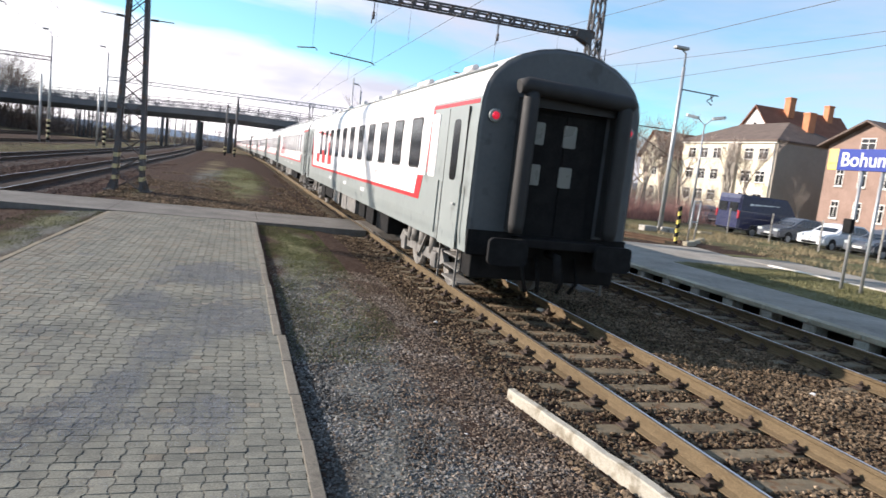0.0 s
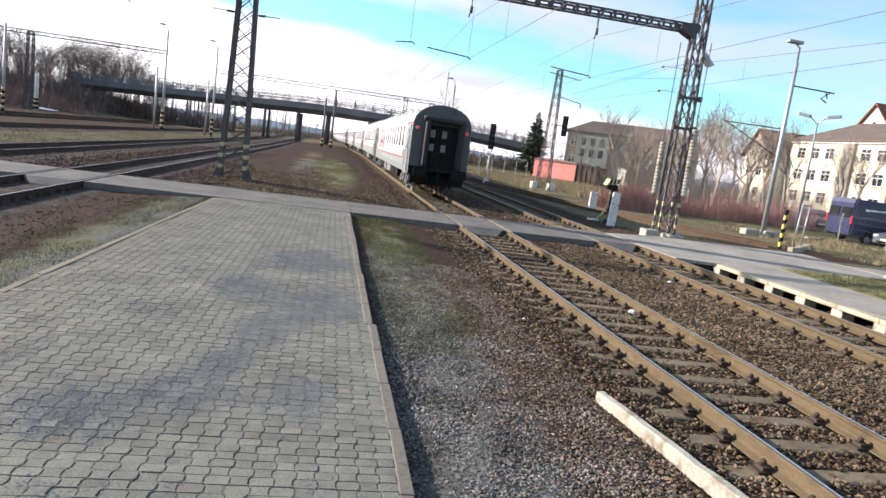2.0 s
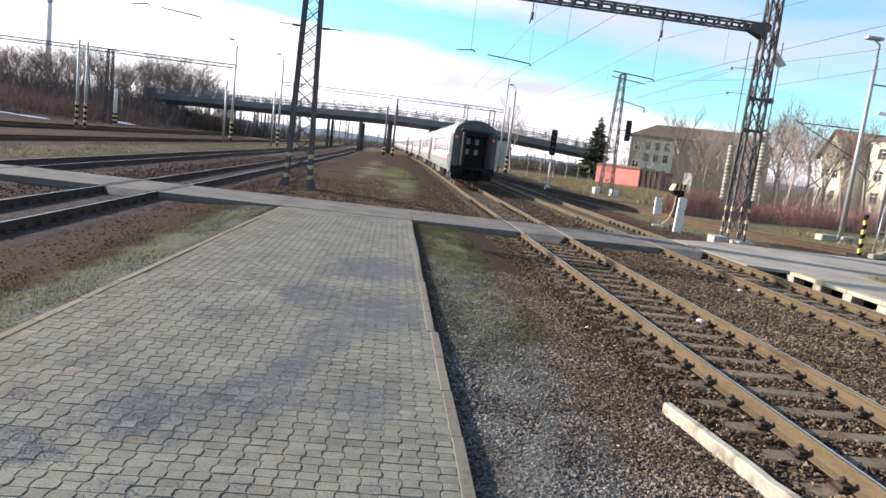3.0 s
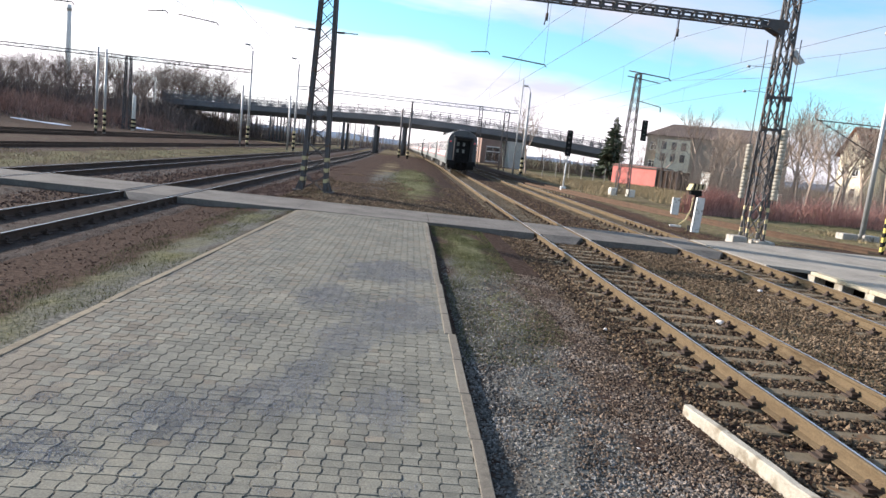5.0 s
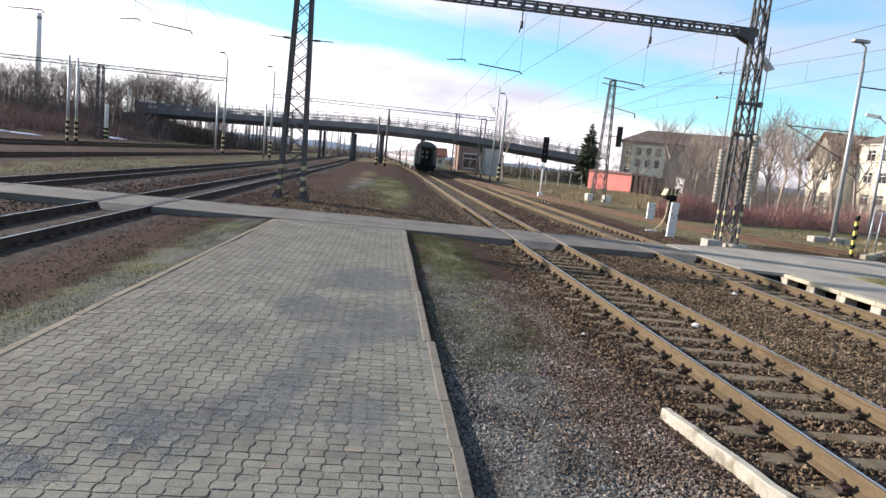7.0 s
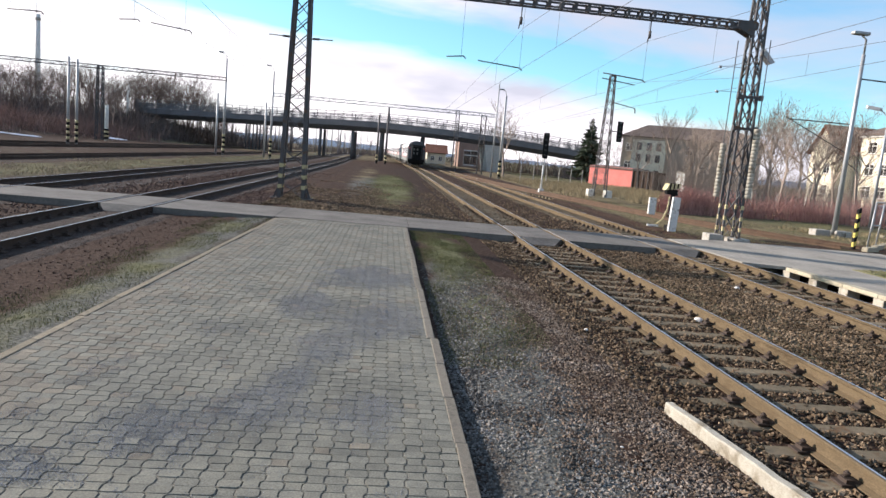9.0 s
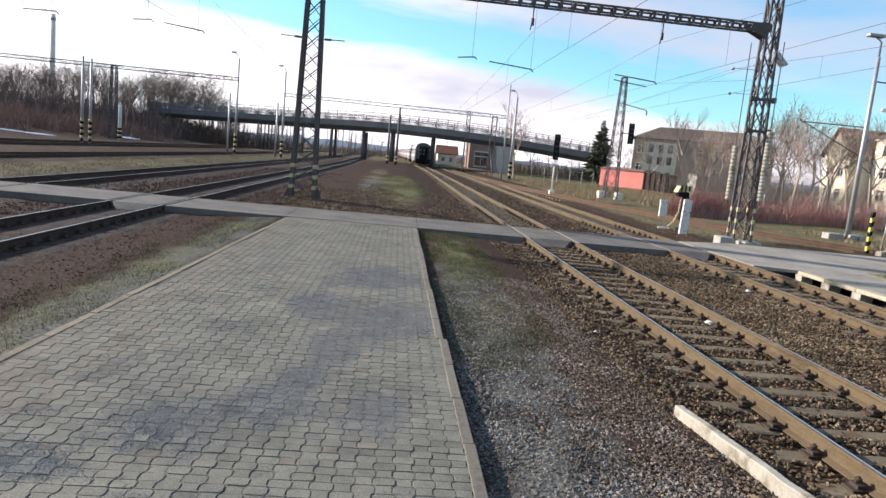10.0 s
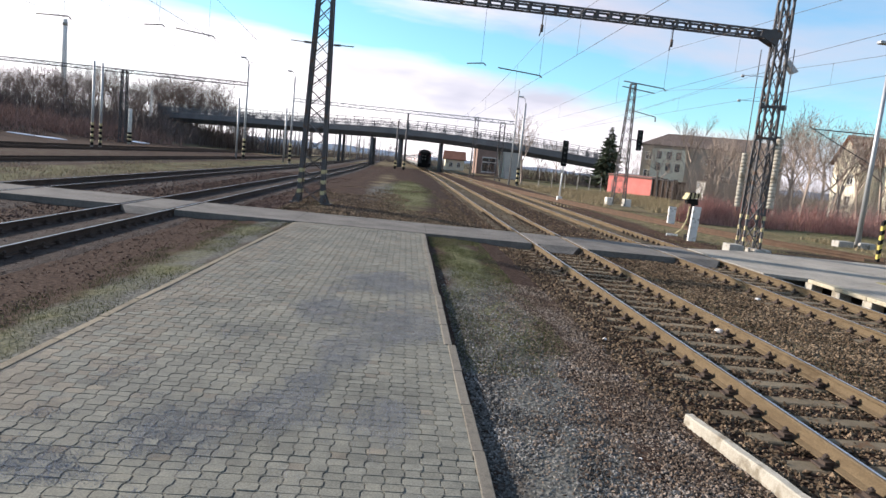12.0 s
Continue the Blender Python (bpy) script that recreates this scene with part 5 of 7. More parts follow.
        box(bm, -0.48, 0.02, y - s * 0.045, y - s * 0.021, 1.30, 3.16, bevel=0.008)
        box(bm, 0.05, 0.56, y - s * 0.045, y - s * 0.021, 1.30, 3.16, bevel=0.008)
        part("end_door", bm, "underframe", m)
        # panes with the light behind them put into their colour
        for x in (-0.42, 0.12):
            for z0, z1 in ((2.68, 3.02), (2.06, 2.38)):
                bm = bmesh.new()
                slab(bm, rounded(0.22, z1 - z0, 0.03, 3, x, (z0 + z1) / 2), 1, y - s * 0.056, y - s * 0.046)
                part("door_pane", bm, "pane_lit", m)
        for x in (-1.135, 1.135):
            bm = bmesh.new()
            tube(bm, [(x, y, 3.03), (x, y - s * 0.05, 3.03), (x, y - s * 0.055, 3.03)], [0.105, 0.10, 0.075], 16)
            part("lamp_ring", bm, "coach_grey", m)
            bm = bmesh.new()
            tube(bm, [(x, y - s * 0.05, 3.03), (x, y - s * 0.075, 3.03), (x, y - s * 0.085, 3.03)], [0.062, 0.055, 0.02], 14)
            part("tail_lamp", bm, "lamp_red", m, "glowing red tail lamp")
        for x in (-0.875, 0.875):
            bm = bmesh.new()
            tube(bm, [(x, y, 1.05), (x, y - s * 0.48, 1.05)], 0.13, 12)
            slab(bm, rounded(0.62, 0.40, 0.08, 4, x, 1.05), 1, y - s * 0.48, y - s * 0.56)
            part("buffer", bm, "black", m)
        bm = bmesh.new()
        slab(bm, [(-1.36, 0.92), (1.36, 0.92), (1.36, 1.30), (-1.36, 1.30)], 1, y - s * 0.001, y - s * 0.05)
        part("end_skirt", bm, "underframe", m)
        bm = bmesh.new()
        box(bm, -1.25, 1.25, min(y, y + s * 0.5), max(y, y + s * 0.5), 0.55, 0.93, bevel=0.03)
        part("headstock", bm, "underframe", m)
        bm = bmesh.new()
        tube(bm, [(0, y, 1.02), (0, y - s * 0.40, 1.0), (0, y - s * 0.50, 0.62)], 0.07, 8)
        part("coupling", bm, "underframe", m)
        for x in (-0.45, -0.2, 0.22, 0.48):
            bm = bmesh.new()
            tube(bm, [(x, y - s * 0.02, 0.98), (x, y - s * 0.24, 0.62), (x * 0.8, y - s * 0.18, 0.42)], 0.035, 6)
            part("brake_hose", bm, "underframe", m)
        for x in (-1.0, 1.0):
            bm = bmesh.new()
            for k in range(3):
                box(bm, x * 1.10 - 0.16, x * 1.10 + 0.16, y + s * 0.50, y + s * 1.35, 0.34 + 0.2 * k, 0.37 + 0.2 * k)
            bar(bm, (x * 1.32, y + s * 0.45, 0.30), (x * 1.32, y + s * 0.45, 0.95), 0.03)
            bar(bm, (x * 1.32, y + s * 1.4, 0.30), (x * 1.32, y + s * 1.4, 0.95), 0.03)
            part("steps", bm, "bogie", m)
        bm = bmesh.new()
        for z, w in ((2.34, 0.30), (2.26, 0.36), (2.52, 0.16)):     # plain bars for the data panel
            box(bm, 1.02 - w / 2, 1.02 + w / 2, y - s * 0.006, y - s * 0.001, z, z + 0.035)
        part("data_panel", bm, "bogie", m)
    # livery on both sides
    e = 0.004
    for sx in (-1, 1):
        def sheet(name, pts, mat, lift, label=""):
            bm = bmesh.new()
            vs = []
            for y, z in pts:
                x = float(np.interp(z, [w for _, w in side], [u for u, _ in side])) + lift
                vs.append(bm.verts.new((sx * x, y, z)))
            f = bm.faces.new(vs)
            r = bmesh.ops.extrude_face_region(bm, geom=[f])
            for v in r["geom"]:
                if isinstance(v, bmesh.types.BMVert):
                    v.co.x -= sx * lift
            bmesh.ops.recalc_face_normals(bm, faces=bm.faces[:])
            return part(name, bm, mat, m, label)
        ya, yb = 2.62, L - 2.62
        for z0, z1 in ((1.60, 2.85), (2.85, 3.298)):
            d0 = 0.75 * max(0, (1.96 - z0)) / 0.36
            if z0 < 2:
                sheet("white_band", [(ya + 0.70, 1.60), (yb, 1.60), (yb, 2.85), (ya, 2.85), (ya + 0.10, 2.0), (ya + 0.45, 1.96)], "coach_white", e)
            else:
                sheet("white_band", [(ya, 2.85), (yb, 2.85), (yb, 3.298), (ya - 0.02, 3.298)], "coach_white", e)
        sheet("red_stripe", [(ya + 0.75, 1.52), (yb, 1.52), (yb, 1.60), (ya + 0.75, 1.60)], "coach_red", e * 1.5)
        sheet("red_stripe", [(ya + 0.40, 1.52), (ya + 0.80, 1.52), (ya + 0.62, 1.98), (ya + 0.22, 1.98)], "coach_red", e * 2)
        sheet("red_stripe", [(ya - 0.14, 2.05), (ya, 2.05), (ya, 2.85), (ya - 0.14, 2.85)], "coach_red", e * 1.5)
        sheet("red_stripe", [(ya - 0.14, 2.85), (ya, 2.85), (ya - 0.02, 3.20), (ya - 0.14, 3.16)], "coach_red", e * 1.5)
        sheet("red_stripe", [(0.10, 3.20), (ya, 3.20), (ya, 3.26), (0.10, 3.26)], "coach_red", e * 1.5)
        sheet("red_stripe", [(yb - 0.55, 1.60), (yb, 1.60), (yb, 2.84), (yb - 0.25, 2.84)], "coach_red", e * 1.6)
        for k, (y0, z0, z1) in enumerate(((16.3, 1.78, 2.95), (18.2, 1.78, 3.02), (20.1, 1.78, 3.10))):   # plain red shapes
            sheet("red_emblem", [(y0, z0), (y0 + 1.15, z0), (y0 + 1.30, z1), (y0 + 0.15, z1)], "coach_red", e * 2)
        for y0, z0, y1, z1 in ((7.3, 1.86, 7.62, 1.90), (7.3, 2.12, 7.62, 2.16), (7.3, 1.90, 7.36, 2.12)):
            sheet("grey_emblem", [(y0, z0), (y1, z0), (y1, z1), (y0, z1)], "coach_grey", e * 2)
        for y0 in (8.9, 12.2, 15.8):
            sheet("lettering_bar", [(y0, 1.27), (y0 + 0.55, 1.27), (y0 + 0.55, 1.36), (y0, 1.36)], "coach_roof", e)

        def pane(name, y, z, w, h, mat, frame_mat, lift=0.008):
            bm = bmesh.new()
            slab(bm, rounded(w + 0.07, h + 0.07, 0.10, 4, y, z), 0, sx * 1.36, sx * (1.37 + lift))
            fr = part(name + "_frame", bm, frame_mat, m)
            bm = bmesh.new()
            slab(bm, rounded(w, h, 0.08, 4, y, z), 0, sx * 1.365, sx * (1.375 + lift))
            part("pane", bm, mat, fr)
        for i in range(11):
            pane("window", 3.65 + 1.62 * i, 2.60, 0.80, 0.92, "glass", "rubber")
        pane("window", 2.30, 2.55, 0.42, 1.05, "glass_pale", "coach_white")
        pane("window", L - 2.30, 2.55, 0.42, 0.95, "glass", "rubber")
        for y in (0.95, L - 0.95):
            bm = bmesh.new()
            slab(bm, rounded(0.98, 2.26, 0.05, 3, y, 2.04), 0, sx * 1.36, sx * 1.388)
            door = part("door", bm, "coach_grey", m)
            bm = bmesh.new()
            slab(bm, rounded(0.34, 0.98, 0.10, 4, y, 2.48), 0, sx * 1.38, sx * 1.396)
            part("pane", bm, "glass", door)
            bm = bmesh.new()
            bar(bm, (sx * 1.43, y - 0.62, 1.05), (sx * 1.43, y - 0.62, 1.95), 0.03)
            part("handrail", bm, "coach_grey", door)
            bm = bmesh.new()
            bar(bm, (sx * 1.43, y + 0.62, 1.05), (sx * 1.43, y + 0.62, 1.95), 0.03)
            part("handrail", bm, "coach_grey", door)
            bm = bmesh.new()
            bar(bm, (sx * 1.41, y - 0.30, 1.62), (sx * 1.41, y - 0.18, 1.62), 0.03)
            part("handle", bm, "galvanised", door)
            bm = bmesh.new()
            for q in (-0.50, 0.50):
                box(bm, min(sx * 1.372, sx * 1.391), max(sx * 1.372, sx * 1.391), y + q - 0.012, y + q + 0.012, 0.95, 3.16)
            part("door_seal", bm, "rubber", door)
    # roof vents and pipes
    for i, y in enumerate((1.6, 4.4, 4.9, 7.5, 9.8, 12.2, 15.0, 17.5, 20.0, 23.2)):
        bm = bmesh.new()
        tube(bm, [(-0.98, y, 3.92), (-0.98, y + 0.5, 3.92)], 0.06, 8)
        part("roof_pipe", bm, "coach_roof", m)
        bm = bmesh.new()
        box(bm, -0.25, 0.25, y + 0.4, y + 1.0, 4.12, 4.24, bevel=0.04)
        part("roof_vent", bm, "coach_roof", m)
    bm = bmesh.new()
    for sx in (-1, 1):
        tube(bm, [(sx * 1.12, 0.2, 3.79), (sx * 1.12, L - 0.2, 3.79)], 0.022, 6)
    part("rain_gutter", bm, "coach_grey", m)
    # bogies and gear below the floor
    for yc in (3.45, L - 3.45):
        bm = bmesh.new()
        for sx in (-1, 1):
            slab(bm, [(yc - 1.75, 0.50), (yc - 1.5, 0.72), (yc - 0.5, 0.62), (yc + 0.5, 0.62), (yc + 1.5, 0.72), (yc + 1.75, 0.50), (yc + 1.4, 0.40), (yc + 0.6, 0.42), (yc - 0.6, 0.42), (yc - 1.4, 0.40)], 0, sx * 1.02, sx * 1.12)
            for q in (-1.2, 1.2):
                box(bm, sx * 1.10 - 0.08, sx * 1.10 + 0.08, yc + q - 0.16, yc + q + 0.16, 0.32, 0.62, bevel=0.03)
                tube(bm, [(sx * 1.08, yc + q * 0.72, 0.55), (sx * 1.08, yc + q * 0.72, 0.90)], 0.09, 10)
            tube(bm, [(sx * 1.10, yc - 0.3, 0.62), (sx * 1.10, yc - 0.3, 0.95)], 0.13, 10)
            tube(bm, [(sx * 1.10, yc + 0.3, 0.62), (sx * 1.10, yc + 0.3, 0.95)], 0.13, 10)
            bar(bm, (sx * 1.2, yc - 0.8, 0.92), (sx * 1.16, yc - 0.2, 0.45), 0.05)
        box(bm, -1.08, 1.08, yc - 0.22, yc + 0.22, 0.50, 0.66)
        bg = part("bogie", bm, "bogie", m)
        for q in (-1.2, 1.2):
            for sx in (-1, 1):
                bm = bmesh.new()
                tube(bm, [(sx * 0.69, yc + q, 0.46), (sx * 0.72, yc + q, 0.46), (sx * 0.73, yc + q, 0.46), (sx * 0.82, yc + q, 0.46)], [0.485, 0.485, 0.458, 0.455], 24)
                part("wheel", bm, "bogie", bg)
            bm = bmesh.new()
            tube(bm, [(-0.9, yc + q, 0.46), (0.9, yc + q, 0.46)], 0.08, 8)
            part("axle", bm, "underframe", bg)
    r = random.Random(11)
    y = 6.0
    while y < L - 6.5:
        ln = r.uniform(0.8, 2.1)
        for sx in (-1, 1):
            bm = bmesh.new()
            box(bm, sx * 0.95 - 0.30, sx * 0.95 + 0.30, y, y + ln, r.uniform(0.38, 0.52), 0.93, bevel=0.03)
            part("equipment_box", bm, "bogie" if r.random() < 0.6 else "underframe", m)
        y += ln + r.uniform(0.1, 0.7)
    bm = bmesh.new()
    box(bm, -0.7, 0.7, 0.5, L - 0.5, 0.62, 0.92)
    part("centre_sill", bm, "underframe", m)
    return m


COACHES = [coach()]
for i in range(1, 12):
    COACHES.append(copy_thing(COACHES[0], pose(AXIS, 26.3 * i, 0)))


# ---------------------------------------------------------------- stones and grass
def scatter_stones(name, x, y, z, size, mat, crumbs=False):
    """Small angular stones, one closed shell of eight faces each."""
    n = len(x)
    base = np.array([(1, 0, 0), (-1, 0, 0), (0, 1, 0), (0, -1, 0), (0, 0, 1), (0, 0, -1)], float)
    v = base[None] * rng.uniform(0.55, 1.0, (n, 6, 1)) + rng.uniform(-0.28, 0.28, (n, 6, 3))
    v *= size[:, None, None] * rng.uniform(0.7, 1.25, (n, 1, 3)) * np.array([1, 1, 0.75])
    a = rng.uniform(0, 2 * math.pi, n)
    c, s = np.cos(a), np.sin(a)
    t = rng.uniform(-0.6, 0.6, n)
    vx, vz = v[..., 0] * np.cos(t)[:, None] - v[..., 2] * np.sin(t)[:, None], v[..., 0] * np.sin(t)[:, None] + v[..., 2] * np.cos(t)[:, None]
    out = np.stack([vx * c[:, None] - v[..., 1] * s[:, None] + x[:, None], vx * s[:, None] + v[..., 1] * c[:, None] + y[:, None], vz + z[:, None]], -1)
    tri = np.array([(0, 2, 4), (2, 1, 4), (1, 3, 4), (3, 0, 4), (2, 0, 5), (1, 2, 5), (3, 1, 5), (0, 3, 5)])[:4 if crumbs else 8]
    return bulk(name, out.reshape(-1, 3), (tri[None] + 6 * np.arange(n)[:, None, None]).reshape(-1, 3), mat)


def sown(n, x0, x1, y0, y1, power=1.0):
    """n places in a rectangle, denser towards y0 as the power grows."""
    return rng.uniform(x0, x1, n), y0 + (y1 - y0) * rng.uniform(0, 1, n) ** power


def ballast():
    xs, ys = [], []
    for n, a, b, c, d, p in ((26000, 2.9, 6.9, 3.2, 20.1, 1.5), (15000, 6.6, 8.4, 4.5, 20.1, 1.3), (15000, 8.2, 11.0, 6.5, 20.1, 1.2), (9000, 3.0, 11.0, 23.7, 60, 1.6),
                             (900, -6.0, -4.6, 8, 20.3, 1.0), (4500, -9.0, -6.0, 9, 20.3, 1.0), (34000, -5.6, 2.9, 23.7, 50, 1.8), (11000, -14.5, -9.0, 12, 60, 1.2), (7000, -6.5, -4.4, 23.7, 60, 1.4), (5000, -9.0, -6.4, 23.7, 60, 1.4)):
        x, y = sown(n, a, b, c, d, p)
        xs.append(x), ys.append(y)
    x, y = np.concatenate(xs), np.concatenate(ys)
    keep = np.ones(len(x), bool)
    for c in (4.82, 9.25, -7.55, -12.85):
        for r in (-0.752, 0.752):
            keep &= np.abs(x - c - r) > 0.085
        on = (np.abs(x - c) < 1.2) & (np.abs(((y + 8) + 0.31) % 0.62 - 0.31) < 0.115) & (y < 60)
        keep &= ~(on & (rng.uniform(0, 1, len(x)) < 0.90))
    keep &= ~((y > 20.2) & (y < 23.7))
    keep &= ~((np.abs(x - (3.02 + (6.42 - y) * 0.133)) < 0.14) & (y < 6.5))
    isle = (y > 23.6) & (x < 2.9) & (x > -5.6)
    fade = np.array([noise.noise((a * 0.5, b * 0.35, 5.0)) for a, b in zip(x, y)])
    keep &= ~(isle & (fade < rng.uniform(-0.45, 0.20, len(x)) + np.clip((y - 28) / 28, 0, 0.6)))
    x, y = x[keep], y[keep]
    size = rng.uniform(0.018, 0.042, len(x)) * (1 + 0.4 * (y > 24)) * np.where((x < -4.4) & (x > -6.2) & (y < 21), 0.75, 1.0) * np.where(x < -9, 1.4, 1.0)
    z = np.interp(x, [-14, -9, -6, -4.6, -4.4, 1.2, 2.9, 3.5, 6.2, 7.3, 8.2, 10.2, 10.6, 11], [-0.19, -0.205, -0.20, -0.12, -0.05, -0.05, -0.16, -0.19, -0.19, -0.17, -0.19, -0.22, -0.42, -0.43]) + rng.uniform(-0.015, 0.02, len(x))
    z = np.maximum(z, ground_z(x, y) + 0.005)
    dark = (x < -4.4)
    tagged(scatter_stones("dark_ballast", x[dark], y[dark], z[dark], size[dark], "stone_dark"), "dark red-brown ballast along the worn track", "ballast", kind="stuff")
    x, y, z, size = x[~dark], y[~dark], z[~dark], size[~dark]
    tagged(scatter_stones("ballast", x, y, z, size, "stone"), "brown and grey crushed ballast stones round the rails", "ballast", kind="stuff")
    # finer chippings on the strip beside the pavement
    x, y = sown(52000, 0.80, 3.15, 3.3, 13.5, 1.35)
    thin = rng.uniform(0, 1, len(x)) < np.clip(1.15 - np.maximum(0, (y - 8.5) / 4.5) * np.clip((2.4 - x) / 1.0, 0, 1), 0.12, 1)
    x, y = x[thin], y[thin]
    z = ground_z(x, y) + rng.uniform(-0.004, 0.010, len(x))
    size = rng.uniform(0.009, 0.025, len(x))
    pale = x + 0.35 * np.array([noise.noise((a * 1.3, b * 0.8, 7.0)) for a, b in zip(x, y)]) < rng.uniform(0.9, 2.3, len(x))
    for k, name, mat, label in ((pale, "grey_gravel", "chip_grey", "grey fine gravel along the pavement kerb"), (~pale, "gravel", "chip", "brown and grey fine gravel beside the pavement")):
        tagged(scatter_stones(name, x[k], y[k], z[k], size[k], mat), label, "gravel", kind="stuff")
    # pale grit swept over the pavement in patches
    x, y = sown(380000, -3.0, 0.6, 3.4, 13, 1.25)
    heaps = ((-1.05, 5.5, 0.40, 0.45), (-1.6, 4.85, 0.55, 0.40), (0.05, 8.9, 0.50, 1.1), (-0.55, 7.3, 0.30, 0.7), (0.0, 5.6, 0.32, 0.45), (-1.05, 9.3, 0.35, 0.8), (-0.2, 11.6, 0.7, 0.9), (-0.75, 6.3, 0.22, 0.5), (-2.2, 4.3, 0.5, 0.3))
    lie = np.maximum.reduce([np.exp(-((x - a) / c) ** 2 - ((y - b) / d) ** 2) for a, b, c, d in heaps])
    p = np.array([noise.noise((a * 1.6, b * 1.2, 3.7)) + 0.6 * noise.noise((a * 5.0, b * 4.0, 9.1)) for a, b in zip(x, y)])
    keep = lie * (0.85 + 0.05 * (y - 4)) + p * 0.5 > rng.uniform(0.15, 0.80, len(x))
    x, y = x[keep], y[keep]
    tagged(scatter_stones("grit", x, y, np.full(len(x), 0.002), rng.uniform(0.003, 0.0068, len(x)), "grit", True), "fine grey grit strewn over the pavement", "grit", kind="stuff")
    # single pale stones
    for sx, sy, r in ((5.45, 10.9, 0.075), (2.15, 5.35, 0.026), (8.1, 14.6, 0.06), (7.3, 6.6, 0.05), (3.1, 9.6, 0.03), (1.35, 7.1, 0.02)):
        bm = bmesh.new()
        bmesh.ops.create_icosphere(bm, subdivisions=2, radius=r)
        for v in bm.verts:
            v.co *= 1 + 0.25 * noise.noise(v.co * 14 / r * 0.08 + Vector((sx, sy, 0)))
            v.co.z *= 0.6
        ob = part("white_stone", bm, "pale_stone", smooth=False)
        ob.matrix_basis = pose(sx, sy, float(np.interp(sx, [1, 2.9, 3.5], [-0.08, -0.14, -0.165])), 0, 0, 40 * sx)
        tagged(ob, "pale white stone lying among the ballast", "stone", "white stones")


ballast()


def blades(name, x, y, z, h, w, mat, label, category="grass", lean=0.6):
    n = len(x)
    a = rng.uniform(0, 2 * math.pi, n)
    dx, dy = np.cos(a), np.sin(a)
    l1, l2 = rng.uniform(-lean, lean, n) * h, rng.uniform(-lean, lean, n) * h
    v = np.stack([np.c_[x - dx * w, y - dy * w, z - 0.01], np.c_[x + dx * w, y + dy * w, z - 0.01], np.c_[x + l1, y + l2, z + h]], 1)
    ob = bulk(name, v.reshape(-1, 3), np.arange(3 * n).reshape(-1, 3), mat)
    return tagged(ob, label, category, kind="stuff")


def patchy(n, x0, x1, y0, y1, level, scale=0.8, power=1.0):
    x, y = sown(n, x0, x1, y0, y1, power)
    p = np.array([noise.noise((a * scale, b * scale * 0.6, 1.3)) for a, b in zip(x, y)])
    k = p > rng.uniform(level - 0.2, level + 0.2, n)
    return x[k], y[k]


def grasses():
    x, y = patchy(44000, 0.8, 2.35, 7.2, 20.1, -0.12, 1.1)
    x2, y2 = patchy(24000, -4.9, -3.15, 4.5, 20.2, -0.04, 1.2)
    x3, y3 = patchy(30000, -1.8, 2.3, 26.5, 66.0, -0.10, 0.5)
    k3 = ((x3 - 0.3) / 1.9) ** 2 + ((y3 - 45) / 21) ** 2 < rng.uniform(0.35, 1.15, len(x3))
    x3, y3 = x3[k3], y3[k3]
    x, y = np.concatenate([x, x2, x3]), np.concatenate([y, y2, y3])
    blades("grass", x, y, ground_z(x, y), rng.uniform(0.015, 0.05, len(x)), 0.004 + 0.006 * (y > 20), "grass", "short green and yellow grass tufts beside the pavement")
    x, y = patchy(26000, 13.7, 18.1, 7, 18.3, -0.25, 0.5)
    blades("lawn_grass", x, y, np.full(len(x), 0.02), rng.uniform(0.03, 0.09, len(x)), 0.010, "lawn", "short olive lawn on the platform")
    x, y = patchy(30000, 11.2, 30, 24.8, 52, -0.1, 0.4)
    bed = np.interp(y, [q for _, q in SIDING], [p for p, _ in SIDING])
    keep = ~((x > 16) & (y < 26)) & (np.abs(x - bed) > 1.15)
    x, y = x[keep], y[keep]
    blades("meadow_grass", x, y, ground_z(x, y), rng.uniform(0.02, 0.08, len(x)), 0.012, "lawn", "rough grass between the siding and the fence")
    x, y = patchy(42000, 14.5, 34, 50, 92, -0.22, 0.25)
    blades("tall_grass", x, y, ground_z(x, y), rng.uniform(0.15, 0.5, len(x)), 0.022, "dry_grass", "tall dry yellow grass round the mast and hut")
    x, y = patchy(16000, 18.5, 29.2, 14, 36, -0.1, 0.5)
    keep = x > 21.3
    x, y = x[keep], y[keep]
    blades("verge_grass", x, y, ground_z(x, y), rng.uniform(0.06, 0.25, len(x)), 0.014, "dry_grass", "dry grass verge along the car park fence")
    x, y = patchy(15000, -21, -14.8, 15, 90, -0.02, 0.3)
    blades("yard_grass", x, y, ground_z(x, y), rng.uniform(0.03, 0.11, len(x)), 0.018, "dry_grass", "dry straw-coloured grass between the yard tracks")


grasses()


